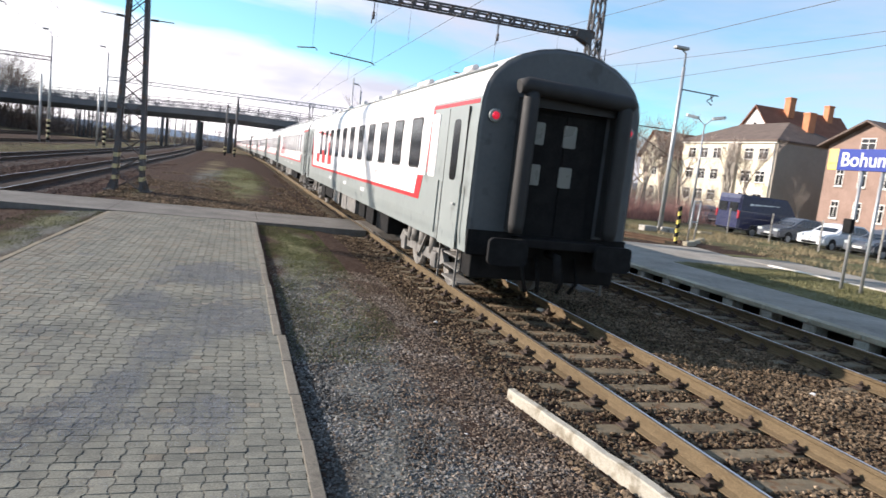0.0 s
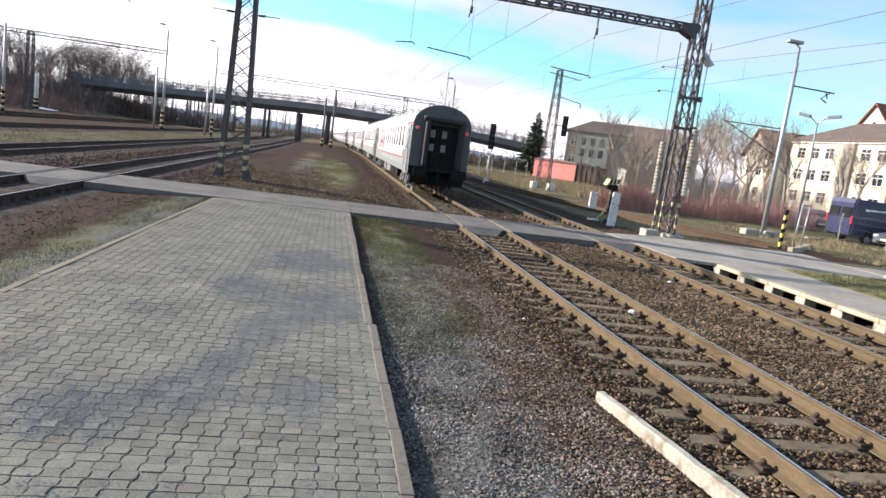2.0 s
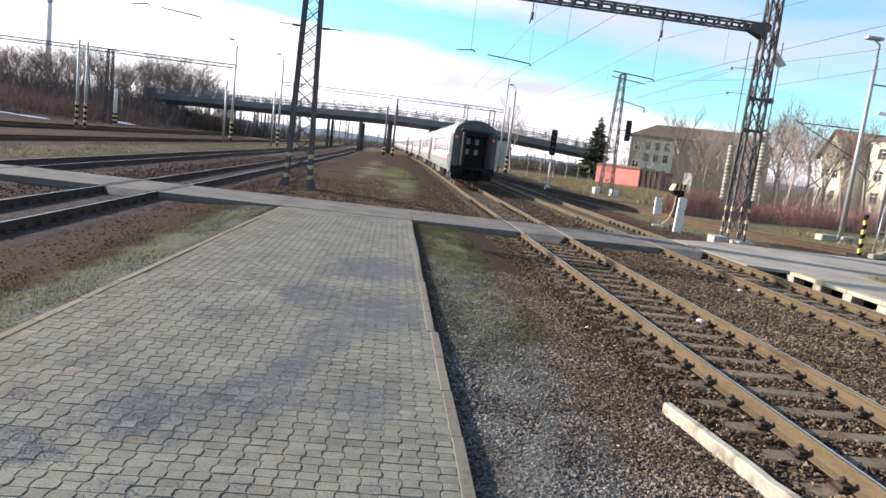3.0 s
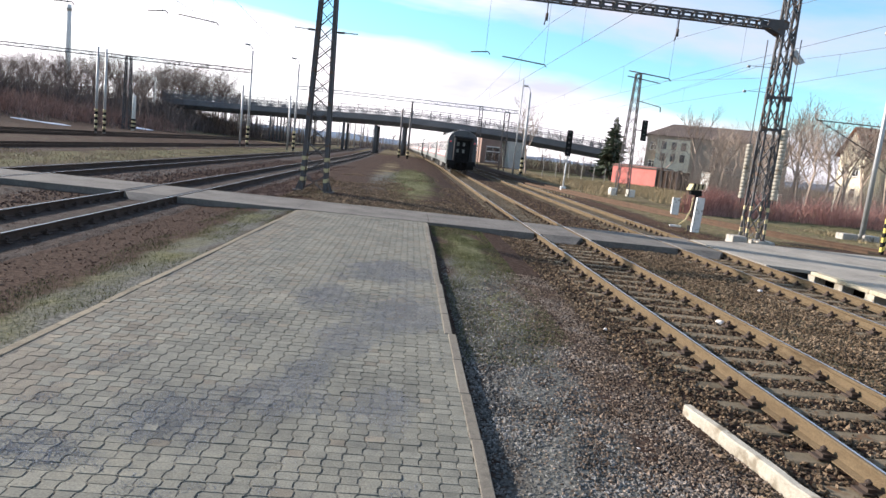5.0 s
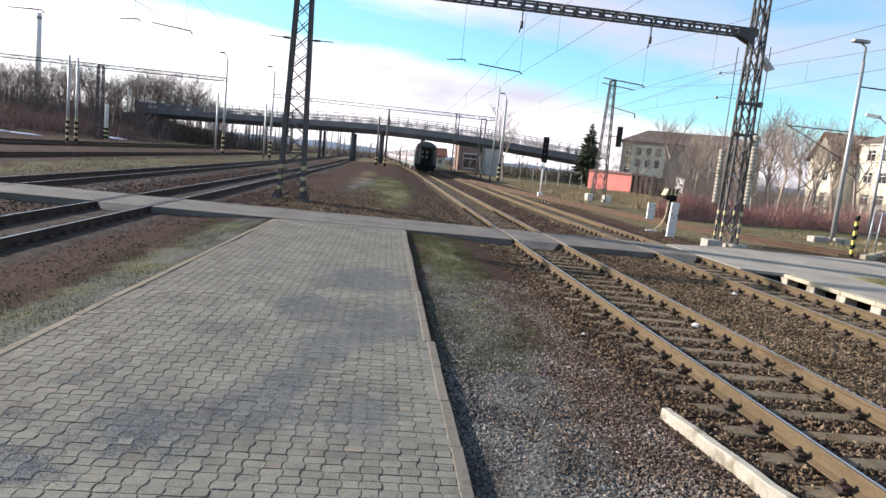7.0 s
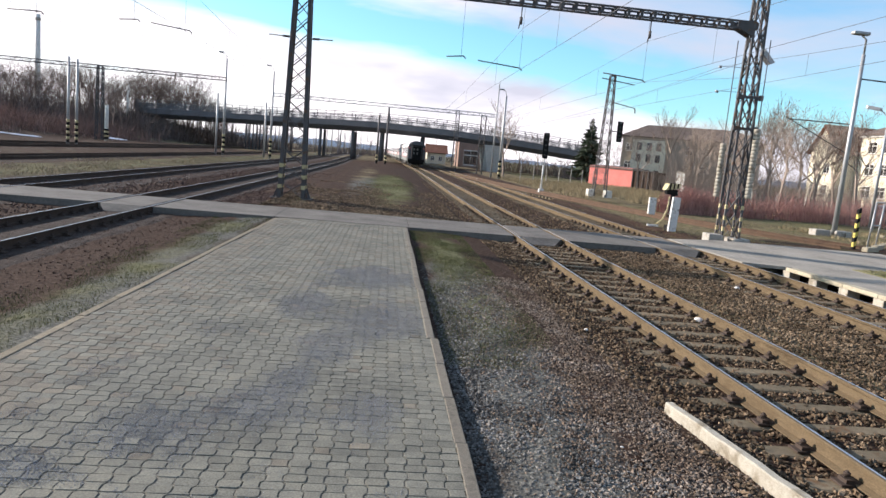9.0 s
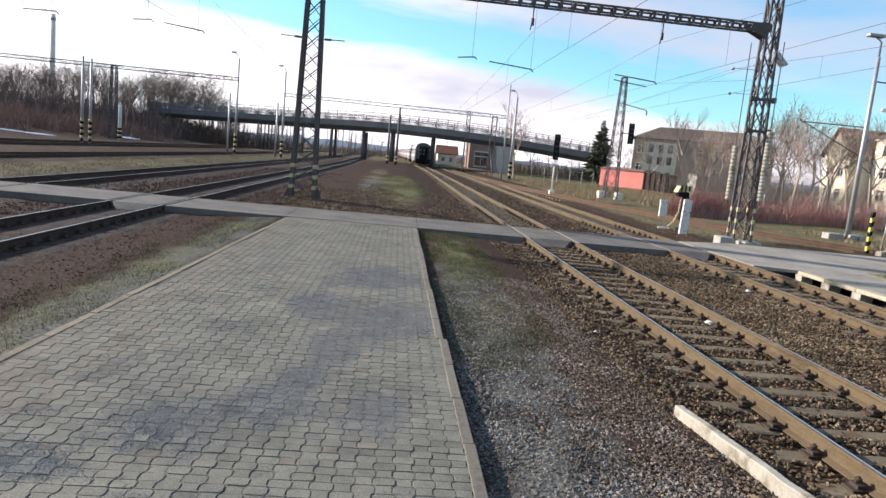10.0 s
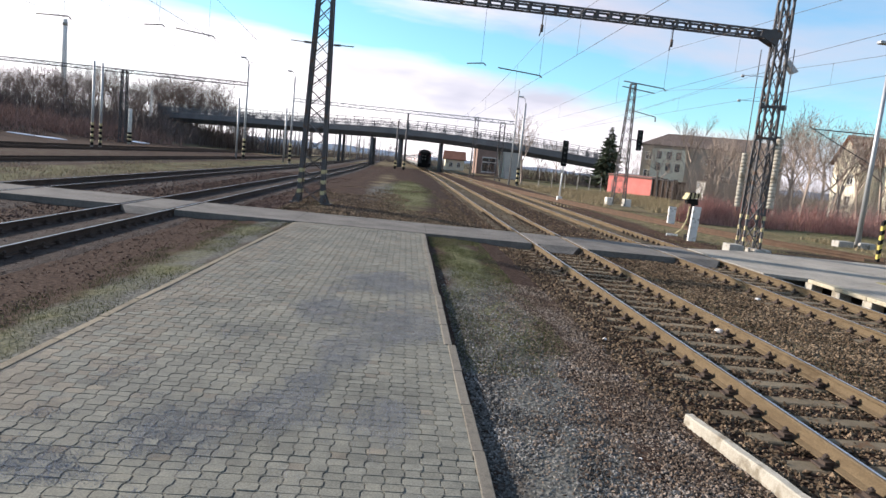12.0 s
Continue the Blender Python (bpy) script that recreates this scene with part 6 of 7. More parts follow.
# ---------------------------------------------------------------- bare trees and thickets
def twigs(name, segs, mat):
    """Segments (p, q, r0, r1) as three-sided tapering rods in one mesh."""
    p, q = np.array([s[0] for s in segs], float), np.array([s[1] for s in segs], float)
    r0, r1 = np.array([s[2] for s in segs]), np.array([s[3] for s in segs])
    d = q - p
    d /= np.linalg.norm(d, axis=1, keepdims=True) + 1e-9
    ref = np.where(np.abs(d[:, 2:]) < 0.9, np.array([[0, 0, 1.0]]), np.array([[1.0, 0, 0]]))
    a = np.cross(d, ref)
    a /= np.linalg.norm(a, axis=1, keepdims=True)
    b = np.cross(d, a)
    ring = [a * math.cos(k * 2.0944) + b * math.sin(k * 2.0944) for k in range(3)]
    v = np.stack([p + e * r0[:, None] for e in ring] + [q + e * r1[:, None] for e in ring], 1)
    f = np.array([(0, 1, 4, 3), (1, 2, 5, 4), (2, 0, 3, 5)])
    return bulk(name, v.reshape(-1, 3), (f[None] + 6 * np.arange(len(segs))[:, None, None]).reshape(-1, 4), mat)


def bare_tree(seed, h, spread, mat, levels=5, label="", slim=0.011):
    r = random.Random(seed)
    trunk, crown = [], []

    def grow(p, d, ln, rad, lev):
        n = 3 if lev < 2 else 2
        for i in range(n):
            e = (d + Vector((r.uniform(-1, 1), r.uniform(-1, 1), r.uniform(-0.3, 0.6))) * (0.10 if lev == 0 else 0.20)).normalized()
            q = p + e * (ln / n)
            rr = rad * (0.86 if lev else 0.90)
            (trunk if lev == 0 else crown).append((p, q, rad, rr))
            if lev < levels and (i > 0 or lev > 0):
                for _ in range(2 if lev < 3 else r.choice((2, 2, 3)) if lev < levels - 1 else 3):
                    s = Vector((r.uniform(-1, 1), r.uniform(-1, 1), r.uniform(-0.15, 0.9))).normalized()
                    grow(q, (e * (1.0 - spread * 0.5) + s * spread).normalized(), ln * r.uniform(0.52, 0.74), rr * (0.62 if lev == 0 else 0.50), lev + 1)
            p, d, rad = q, e, rr
    grow(Vector((0, 0, -0.1)), Vector((r.uniform(-0.05, 0.05), r.uniform(-0.05, 0.05), 1)), h * 0.42, h * 0.016, 0)
    top = max(q.z for _, q, _, _ in crown)
    k = h / top
    sc = lambda ss: [(a * k, b * k, c, max(d, slim)) for a, b, c, d in ss]
    m = empty("bare_tree", pose(0, 0, 0), label, "tree", "bare trees")
    for nm, ss in (("trunk", trunk), ("crown", crown)):
        twigs(nm, sc(ss), mat).parent = m
    return m


def ray_place(az, d):
    return d * math.sin(radians(az)), d * math.cos(radians(az))


FAR_TREES = [bare_tree(s, 10.0, sp, "bark_far", 4, "leafless brown tree on the wooded bank") for s, sp in ((1, 0.7), (2, 0.85), (3, 0.6), (4, 0.95), (5, 0.75))]
NEAR_TREES = [bare_tree(s, 9.0, sp, "bark", 4, "leafless tree with fine twigs behind the fence", 0.012) for s, sp in ((11, 0.55), (12, 0.72), (13, 0.48))]


def plant(kinds, spots):
    """The first spots take the originals, the rest copies."""
    used = set()
    for k, (x, y, s, turn) in enumerate(spots):
        src = kinds[k % len(kinds)]
        m = Matrix.Translation((x, y, float(ground_z(np.array(x), np.array(y))))) @ pose(0, 0, 0, 0, 0, turn)
        if src.name not in used:
            used.add(src.name)
            ob = src
            ob.matrix_basis = m
        else:
            ob = copy_thing(src, m)
        ob.scale = (s, s, s)


def wood():
    r = random.Random(21)
    spots = []
    for i in range(120):
        az = -43 + 30.0 * (i / 119) + r.uniform(-0.6, 0.6)
        d = r.uniform(138, 196) if az < -20 else r.uniform(176, 215)
        x, y = ray_place(az, d)
        z = float(ground_z(np.array(x), np.array(y)))
        want = (2.2 + d * np.interp(az, [-43, -32, -29, -24, -20, -16, -13], [0.060, 0.062, 0.066, 0.080, 0.072, 0.082, 0.040]) * r.uniform(0.75, 1.12)) - z
        spots.append((x, y, max(0.35, want / 10.0), r.uniform(0, 360)))
    for i in range(40):                              # a far line of trees behind the yard and the bridge
        az = -14 + 44 * i / 39 + r.uniform(-0.6, 0.6)
        x, y = ray_place(az, r.uniform(260, 420))
        spots.append((x, y, r.uniform(0.55, 1.1), r.uniform(0, 360)))
    plant(FAR_TREES, spots)
    spots = []
    for az, d, top in ((9.7, 102, 0.090), (20.6, 92, 0.070), (22.9, 100, 0.098), (25.7, 104, 0.085), (26.6, 92, 0.07), (24.9, 112, 0.075), (39.2, 68, 0.09), (33.0, 72, 0.10), (25.0, 86, 0.075), (27.3, 88, 0.075), (28.8, 70, 0.100), (29.9, 66, 0.121), (31.0, 62, 0.105), (32.4, 70, 0.112),
                       (33.4, 60, 0.090), (34.6, 74, 0.098), (36.0, 66, 0.110), (40.6, 70, 0.088), (44.6, 72, 0.040), (18.2, 118, 0.055), (12.5, 150, 0.048), (11.0, 160, 0.045), (30.4, 80, 0.080), (27.9, 80, 0.09), (24.3, 78, 0.07)):
        x, y = ray_place(az, d)
        spots.append((x, y, (2.2 + d * top) / 9.0, r.uniform(0, 360)))
    plant(NEAR_TREES, spots)


wood()


def thicket(name, spots, h, spread, mat, label, n, thick=0.012):
    """Dense upright shoots: spots is a list of (x0, y0, x1, y1, depth)."""
    segs = []
    r = random.Random(len(name) + n)
    for x0, y0, x1, y1, dep in spots:
        for _ in range(n):
            t = r.random()
            x, y = x0 + (x1 - x0) * t + r.uniform(-dep, dep), y0 + (y1 - y0) * t + r.uniform(-dep, dep)
            hh = h * r.uniform(0.45, 1.0) * (0.72 + 0.35 * noise.noise((x * 0.35, y * 0.35, 2.0)))
            p = Vector((x, y, float(ground_z(np.array(x), np.array(y))) - 0.05))
            d = Vector((r.uniform(-spread, spread), r.uniform(-spread, spread), 1))
            for k in range(3):
                q = p + d * (hh / 3)
                w = thick * (1 - k * 0.28)
                segs.append((p, q, w, w * 0.72))
                if k:
                    for _ in range(2):
                        e = (d + Vector((r.uniform(-0.8, 0.8), r.uniform(-0.8, 0.8), 0))).normalized()
                        segs.append((q, q + e * hh * r.uniform(0.15, 0.3), w * 0.6, w * 0.3))
                p, d = q, d + Vector((r.uniform(-0.25, 0.25), r.uniform(-0.25, 0.25), 0))
    return tagged(twigs(name, segs, mat), label, "bushes", kind="stuff")


thicket("red_bushes", [(19.0, 42.0, 25.0, 43.5, 1.3), (25.0, 43.5, 33.0, 45.0, 1.6), (17.6, 41.0, 19.6, 42.0, 0.8), (33.0, 45.0, 42.0, 52.0, 2.0)], 2.1, 0.30, "red_twig", "dense red-brown leafless bushes along the fence", 850, 0.017)
thicket("brown_bushes", [(37, 92, 54, 92, 2.5), (52, 112, 62, 108, 3.0), (44, 78, 56, 74, 3.5), (40, 62, 52, 66, 3.5), (28, 54, 40, 56, 2.5), (38, 72, 50, 66, 3.0), (26, 60, 34, 62, 2.0)], 4.4, 0.28, "bark", "tall brown leafless bushes behind the siding", 420, 0.011)
thicket("tall_scrub", [(36, 86, 50, 82, 2.5), (50, 82, 60, 72, 3.0), (40, 98, 60, 98, 3.0), (30, 70, 36, 74, 2.0)], 7.0, 0.35, "bark", "tall leafless scrub before the long house", 300, 0.016)
thicket("bank_bushes", [(-100, 112, -72, 122, 7.0), (-84, 112, -56, 126, 7.0), (-70, 128, -50, 150, 6.0), (-60, 147, -55, 158, 3.5), (-56, 150, -40, 178, 5.0), (-66, 176, -30, 190, 6.0), (-120, 92, -96, 112, 8.0)], 5.6, 0.4, "bark_far", "brown leafless scrub covering the bank", 1000, 0.07)
thicket("slope_bushes", [(-84, 74, -50, 92, 5.0), (-62, 84, -47, 112, 5.0), (-58, 108, -46, 132, 4.0), (-100, 66, -76, 84, 6.0), (-75, 90, -56, 112, 5.0)], 3.2, 0.45, "bank_twig", "reddish brown leafless bushes at the foot of the bank", 800, 0.05)
thicket("crest_scrub", [(-135, 118, -92, 140, 8.0), (-100, 128, -66, 160, 8.0), (-70, 150, -50, 168, 5.0)], 7.5, 0.45, "bark_far", "tangled leafless scrub on the crest of the bank", 900, 0.055)
thicket("far_bushes", [(-80, 235, -20, 262, 10.0), (-20, 270, 25, 295, 8.0), (36, 132, 48, 134, 4.0), (-30, 230, 30, 250, 8.0), (20, 150, 44, 150, 5.0), (44, 150, 80, 140, 6.0)], 4.0, 0.35, "bark_far", "brown scrub in the distance behind the bridge", 600, 0.05)
thicket("grass_bushes", [(20, 74, 30, 80, 2.5), (18.5, 60, 24, 66, 1.5)], 0.65, 0.4, "dry_grass", "dry reddish weeds and brambles before the hut", 500, 0.012)


def snow_patch(x, y, rx, ry, turn, seed):
    """A thin ragged sheet that follows the ground."""
    r = random.Random(seed)
    bm = bmesh.new()
    rim = [0.7 + 0.3 * r.random() for _ in range(18)]
    c, s = math.cos(radians(turn)), math.sin(radians(turn))
    rings = []
    for k, lift in ((1.0, -0.03), (0.93, 0.05), (0.4, 0.09)):
        ring = []
        for i, q in enumerate(rim):
            a = 2 * math.pi * i / 18
            u, v = rx * q * k * math.cos(a), ry * q * k * math.sin(a)
            px, py = u * c - v * s, u * s + v * c
            ring.append(bm.verts.new((px, py, float(ground_z(np.array(x + px), np.array(y + py))) + lift)))
        rings.append(ring)
    for a, b in zip(rings, rings[1:]):
        for i in range(18):
            bm.faces.new((a[i], a[(i + 1) % 18], b[(i + 1) % 18], b[i]))
    bm.faces.new(rings[-1])
    ob = part("snow_patch", bm, "old_snow", smooth=True)
    ob.matrix_basis = pose(x, y, 0)
    tagged(ob, "thin patch of old snow at the foot of the bank", "snow", "snow patches")


for spot in ((-45.0, 89.5, 2.6, 0.9, 70, 1), (-47.0, 86.5, 2.0, 0.8, 60, 2), (-45.6, 119.0, 3.5, 1.5, 80, 3)):
    snow_patch(*spot)


def fir_tree(x, y, h):
    m = empty("fir_tree", pose(x, y, 0), "dark green conical fir tree", "tree")
    bm = bmesh.new()
    tube(bm, [(0, 0, -0.2), (0, 0, h)], [0.22, 0.03], 7)
    part("trunk", bm, "bark", m)
    r = random.Random(5)
    vs, fs = [], []
    for i in range(520):
        z = h * (0.08 + 0.92 * (i / 520) ** 0.85)
        ln = (1 - z / h) ** 0.75 * h * 0.33 * r.uniform(0.35, 1.25) + 0.25
        a = r.uniform(0, 6.283)
        d = Vector((math.cos(a), math.sin(a), r.uniform(-0.55, 0.25)))
        e = Vector((-math.sin(a), math.cos(a), 0)) * ln * 0.13
        p, q = Vector((0, 0, z)), Vector((0, 0, z)) + d * ln
        k = len(vs)
        vs += [p, p.lerp(q, 0.55) + e, q, p.lerp(q, 0.55) - e, p.lerp(q, 0.5) + Vector((0, 0, -0.18 * ln))]
        fs += [(k, k + 1, k + 2), (k, k + 2, k + 3), (k, k + 4, k + 1), (k, k + 3, k + 4), (k + 1, k + 4, k + 2), (k + 4, k + 3, k + 2)]
    ob = bulk("crown", [tuple(v) for v in vs], fs, "fir")
    ob.parent = m


fir_tree(33.6, 113.0, 10.6)


# ---------------------------------------------------------------- houses beyond the station
def house(name, x0, x1, y0, y1, eave, ridge, axis, wall, roof, label, windows=(), over=0.5, hip=0.0, win_mat="plaster_white", chimneys=(), turn=0.0):
    """axis: 0, the ridge runs along x; 1, along y. windows: (face, u, z, w, h) with face 'w' (x = x0) or 's' (y = y0)."""
    pivot = Vector((x0, y0, 0))
    m = empty(name, Matrix.Translation(pivot) @ pose(0, 0, 0, 0, 0, turn) @ Matrix.Translation(-pivot), label, "house", "houses by the station")
    bm = bmesh.new()
    if axis == 0:
        slab(bm, [(y0, -0.5), (y1, -0.5), (y1, eave)] + ([((y0 + y1) / 2, ridge - 0.15)] if not hip else []) + [(y0, eave)], 0, x0, x1)
    else:
        slab(bm, [(x0, -0.5), (x1, -0.5), (x1, eave)] + ([((x0 + x1) / 2, ridge - 0.15)] if not hip else []) + [(x0, eave)], 1, y0, y1)
    part("wall", bm, wall, m)
    bm = bmesh.new()
    a0, a1, b0, b1 = (x0 - over, x1 + over, y0 - over, y1 + over)
    if axis == 0:
        mid = (b0 + b1) / 2
        base_pts, top_pts = [(a0, b0), (a1, b0), (a1, b1), (a0, b1)], [(a0 + hip, mid), (a1 - hip, mid)]
        faces = [(0, 1, 5, 4), (2, 3, 4, 5), (1, 2, 5), (3, 0, 4)]
    else:
        mid = (a0 + a1) / 2
        base_pts, top_pts = [(a0, b0), (a1, b0), (a1, b1), (a0, b1)], [(mid, b0 + hip), (mid, b1 - hip)]
        faces = [(0, 1, 4), (1, 2, 5, 4), (2, 3, 5), (3, 0, 4, 5)]
    up = [bm.verts.new((x, y, eave - 0.05)) for x, y in base_pts] + [bm.verts.new((x, y, ridge)) for x, y in top_pts]
    lo = [bm.verts.new((x, y, eave - 0.27)) for x, y in base_pts] + [bm.verts.new((x, y, ridge - 0.22)) for x, y in top_pts]
    for f in faces:
        if hip or len(f) == 4:
            bm.faces.new([up[i] for i in f])
            bm.faces.new([lo[i] for i in f[::-1]])
    edges = {}
    for f in faces:
        if hip or len(f) == 4:
            for i, j in zip(f, f[1:] + f[:1]):
                edges[frozenset((i, j))] = edges.get(frozenset((i, j)), 0) + 1
    for e, c in edges.items():
        if c == 1:
            i, j = tuple(e)
            bm.faces.new((up[i], up[j], lo[j], lo[i]))
    bmesh.ops.recalc_face_normals(bm, faces=bm.faces[:])
    roof_ob = part("roof", bm, roof, m)
    for cx, cy, z0, z1, w in chimneys:
        bm = bmesh.new()
        box(bm, cx - w / 2, cx + w / 2, cy - w / 2, cy + w / 2, z0, z1, bevel=0.03)
        box(bm, cx - w / 2 - 0.08, cx + w / 2 + 0.08, cy - w / 2 - 0.08, cy + w / 2 + 0.08, z1 - 0.25, z1 - 0.10)
        part("chimney", bm, "chimney_brick", roof_ob)
    for face, u, z, w, h in windows:
        axis_w, at, s = (0, x0, -1) if face == "w" else (1, y0, -1)
        bm = bmesh.new()
        slab(bm, [(u - w / 2, z), (u + w / 2, z), (u + w / 2, z + h), (u - w / 2, z + h)], axis_w, at + 0.02, at - 0.05)
        win = part("window", bm, win_mat, m)
        nx = 2 if w > 0.9 else 1
        for i in range(nx):
            for j, (za, zb) in enumerate(((0.07, 0.64), (0.69, 0.94))):
                pw = (w - 0.08 * (nx + 1)) / nx
                ua = u - w / 2 + 0.08 + i * (pw + 0.08)
                bm = bmesh.new()
                slab(bm, [(ua, z + h * za), (ua + pw, z + h * za), (ua + pw, z + h * zb), (ua, z + h * zb)], axis_w, at - 0.045, at - 0.056)
                part("pane", bm, "glass", win)
        bm = bmesh.new()
        slab(bm, [(u - w / 2 - 0.1, z - 0.1), (u + w / 2 + 0.1, z - 0.1), (u + w / 2 + 0.1, z), (u - w / 2 - 0.1, z)], axis_w, at + 0.02, at - 0.14)
        part("sill", bm, "concrete", win)
    return m


wins = [("w", y, z, 1.7, 1.6) for y in (73.9, 76.6, 83.0, 85.8, 88.6) for z in (1.7, 4.7, 7.7)] + [("s", 70.5, 8.6, 1.8, 0.7)]
flats = house("apartment_house", 65.5, 77.5, 71.8, 91.0, 10.4, 13.4, 1, "plaster", "roof_dark", "pale yellow plastered three-storey apartment house with brown roof", wins, hip=5.5,
              chimneys=((73.0, 75.0, 10.8, 14.8, 1.1), (75.2, 77.4, 10.8, 14.6, 0.9)))
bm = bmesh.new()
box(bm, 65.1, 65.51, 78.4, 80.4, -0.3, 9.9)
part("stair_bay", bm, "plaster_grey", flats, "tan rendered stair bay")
# darker sheet over the gable: the shade of this side as colour
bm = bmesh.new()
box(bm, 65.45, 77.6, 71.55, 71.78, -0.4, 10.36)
part("gable_shade", bm, "plaster_grey", flats, "grey-brown end wall with its shade put into the colour")
bm = bmesh.new()
box(bm, 65.2, 65.49, 71.6, 91.1, 9.9, 10.15, bevel=0.03)
part("cornice", bm, "plaster_white", flats)
bm = bmesh.new()
tube(bm, [(65.35, 71.95, 0), (65.35, 71.95, 10.1)], 0.09, 8)
part("drainpipe", bm, "galvanised", flats)

house("gabled_house", 81.0, 98.0, 90.5, 98.5, 13.2, 18.0, 0, "plaster_white", "roof_tile", "white gabled house with red-brown tiled roof and chimneys", [("w", 94.5, 14.0, 0.9, 1.2)],
      chimneys=((86.5, 93.5, 16.5, 19.8, 1.2), (95.0, 93.8, 16.5, 19.6, 1.1)))
wins = [("w", y, z, 1.05, 2.1) for y in (62.0, 59.0, 56.2) for z in (1.3, 5.0)] + [("w", 59.0, 8.8, 1.9, 1.7)]
house("brick_house", 66.0, 80.0, 53.8, 64.2, 9.7, 12.4, 0, "brick_wall", "roof_dark", "brown brick house with white window frames", wins, over=0.9)
wins = [("w", y, z, 1.2, 1.4) for y in (93.2, 95.8) for z in (1.6, 4.6)]
house("tiled_house", 62.5, 73.0, 91.6, 97.4, 7.6, 11.6, 0, "plaster", "roof_tile", "pale house with steep red tiled roof", wins)
wins = [("s", x, z, 1.5, 1.6) for x in (48.5, 51.5, 60, 63, 66, 69) for z in (3.0, 6.6)]
hall = house("long_house", 47.0, 73.0, 136.0, 148.0, 9.7, 12.4, 0, "plaster_grey", "roof_dark", "long brown house with low dark roof behind trees", wins, hip=5.0, turn=-22)
bm = bmesh.new()
box(bm, 49.0, 55.5, 134.6, 136.1, -0.3, 8.9)
part("bay", bm, "plaster", hall, "pale plastered projecting bay")
for x in (50.4, 52.3, 54.1):
    for z in (1.6, 4.6, 6.9):
        bm = bmesh.new()
        box(bm, x - 0.45, x + 0.45, 134.52, 134.598, z, z + 1.5)
        part("bay_window", bm, "glass", hall)
house("brick_works", 17.2, 26.5, 168.0, 178.0, 7.0, 8.6, 1, "brick_wall", "roof_dark", "red brick workshop seen under the bridge", [("s", 20.2, 0.4, 3.4, 3.8)], over=0.3, win_mat="plaster_white")
house("small_house", 10.8, 16.0, 190.0, 197.0, 3.0, 5.2, 0, "plaster", "roof_tile", "small pale house with red roof under the bridge", [("s", 12.3, 0.8, 1.0, 1.2), ("s", 14.5, 0.8, 1.0, 1.2)])
hut = house("red_hut", 31.4, 39.0, 104.5, 108.0, 2.85, 3.05, 0, "red_hut", "roof_dark", "flat-roofed red painted hut in dry grass", (), over=0.12, turn=-52)
bm = bmesh.new()
box(bm, 39.02, 42.6, 104.6, 107.8, -0.1, 2.6, bevel=0.03)
part("lean_to", bm, "dark_wood", hut, "dark wooden lean-to")
bm = bmesh.new()
for i in range(5):
    bar(bm, (39.1 + i * 0.85, 104.5, 0), (39.1 + i * 0.85, 104.5, 2.7), 0.09)
bar(bm, (39.05, 104.5, 2.66), (42.55, 104.5, 2.66), 0.12)
part("lean_to_frame", bm, "steel_mast", hut)

# the chimney beyond the wooded bank
stack = empty("chimney_stack", pose(-146.0, 300.0, 0), "tall pale grey factory chimney beyond the trees", "chimney")
bm = bmesh.new()
tube(bm, [(0, 0, 0), (0, 0, 25), (0, 0, 44.5)], [1.25, 1.05, 0.85], 16)
part("shaft", bm, "plaster_white", stack)
bm = bmesh.new()
tube(bm, [(0, 0, 42.0), (0, 0, 43.2)], 1.0, 16)
part("rim", bm, "concrete", stack)

# kiosk-like cabinet behind the bushes
cab = empty("equipment_cabin", pose(36.4, 81.0, 0), "grey metal equipment cabin with pale end panel", "cabin")
bm = bmesh.new()
box(bm, 0, 3.6, 0, 2.6, -0.1, 2.75, bevel=0.03)
part("body", bm, "plaster_grey", cab)
bm = bmesh.new()
box(bm, -0.06, 0, 0.05, 2.55, 0, 2.85, bevel=0.01)
part("end_panel", bm, "white_paint", cab)
bm = bmesh.new()
box(bm, -0.12, 3.75, -0.12, 2.72, 2.75, 2.9, bevel=0.02)
part("roof_slab", bm, "concrete", cab)


# ---------------------------------------------------------------- car park
def fence(x0, y0, x1, y1, step, h, label):
    m = empty("wire_fence", pose(0, 0, 0), label, "fence", "wire fences")
    p, q = Vector((x0, y0, 0)), Vector((x1, y1, 0))
    n = int((q - p).length / step)
    for i in range(n + 1):
        c = p.lerp(q, i / n)
        bm = bmesh.new()
        box(bm, -0.04, 0.04, -0.04, 0.04, -0.2, h, bevel=0.008)
        ob = part("post", bm, "concrete", m)
        ob.matrix_basis = pose(c.x, c.y, 0, 2.0 * math.sin(i * 3.1), 2.5 * math.cos(i * 1.7), 10 * i)
    bm = bmesh.new()
    for k in range(5):
        z = 0.15 + (h - 0.25) * k / 4
        bar(bm, p + Vector((0, 0, z)), q + Vector((0, 0, z)), 0.006)
    L = (q - p).length
    for i in range(int(L / 0.30)):
        a, b = p.lerp(q, i * 0.30 / L), p.lerp(q, min(1, (i * 0.30 + 0.45) / L))
        bar(bm, a + Vector((0, 0, 0.12)), b + Vector((0, 0, h - 0.1)), 0.003)
        bar(bm, a + Vector((0, 0, h - 0.1)), b + Vector((0, 0, 0.12)), 0.003)
    tagged(part("mesh_wire", bm, "wire", m), kind="stuff")


fence(29.3, 14.0, 29.3, 56.0, 3.3, 1.65, "wire mesh fence on pale posts along the car park")
fence(16.5, 84.0, 31.0, 96.0, 2.6, 2.0, "old wire mesh fence on pale posts near the hut")


def wheel_mesh(bm, x, y, r, w):
    tube(bm, [(x, y - w / 2, r), (x, y - w / 2 + 0.02, r), (x, y + w / 2 - 0.02, r), (x, y + w / 2, r)], [r * 0.9, r, r, r * 0.9], 18)


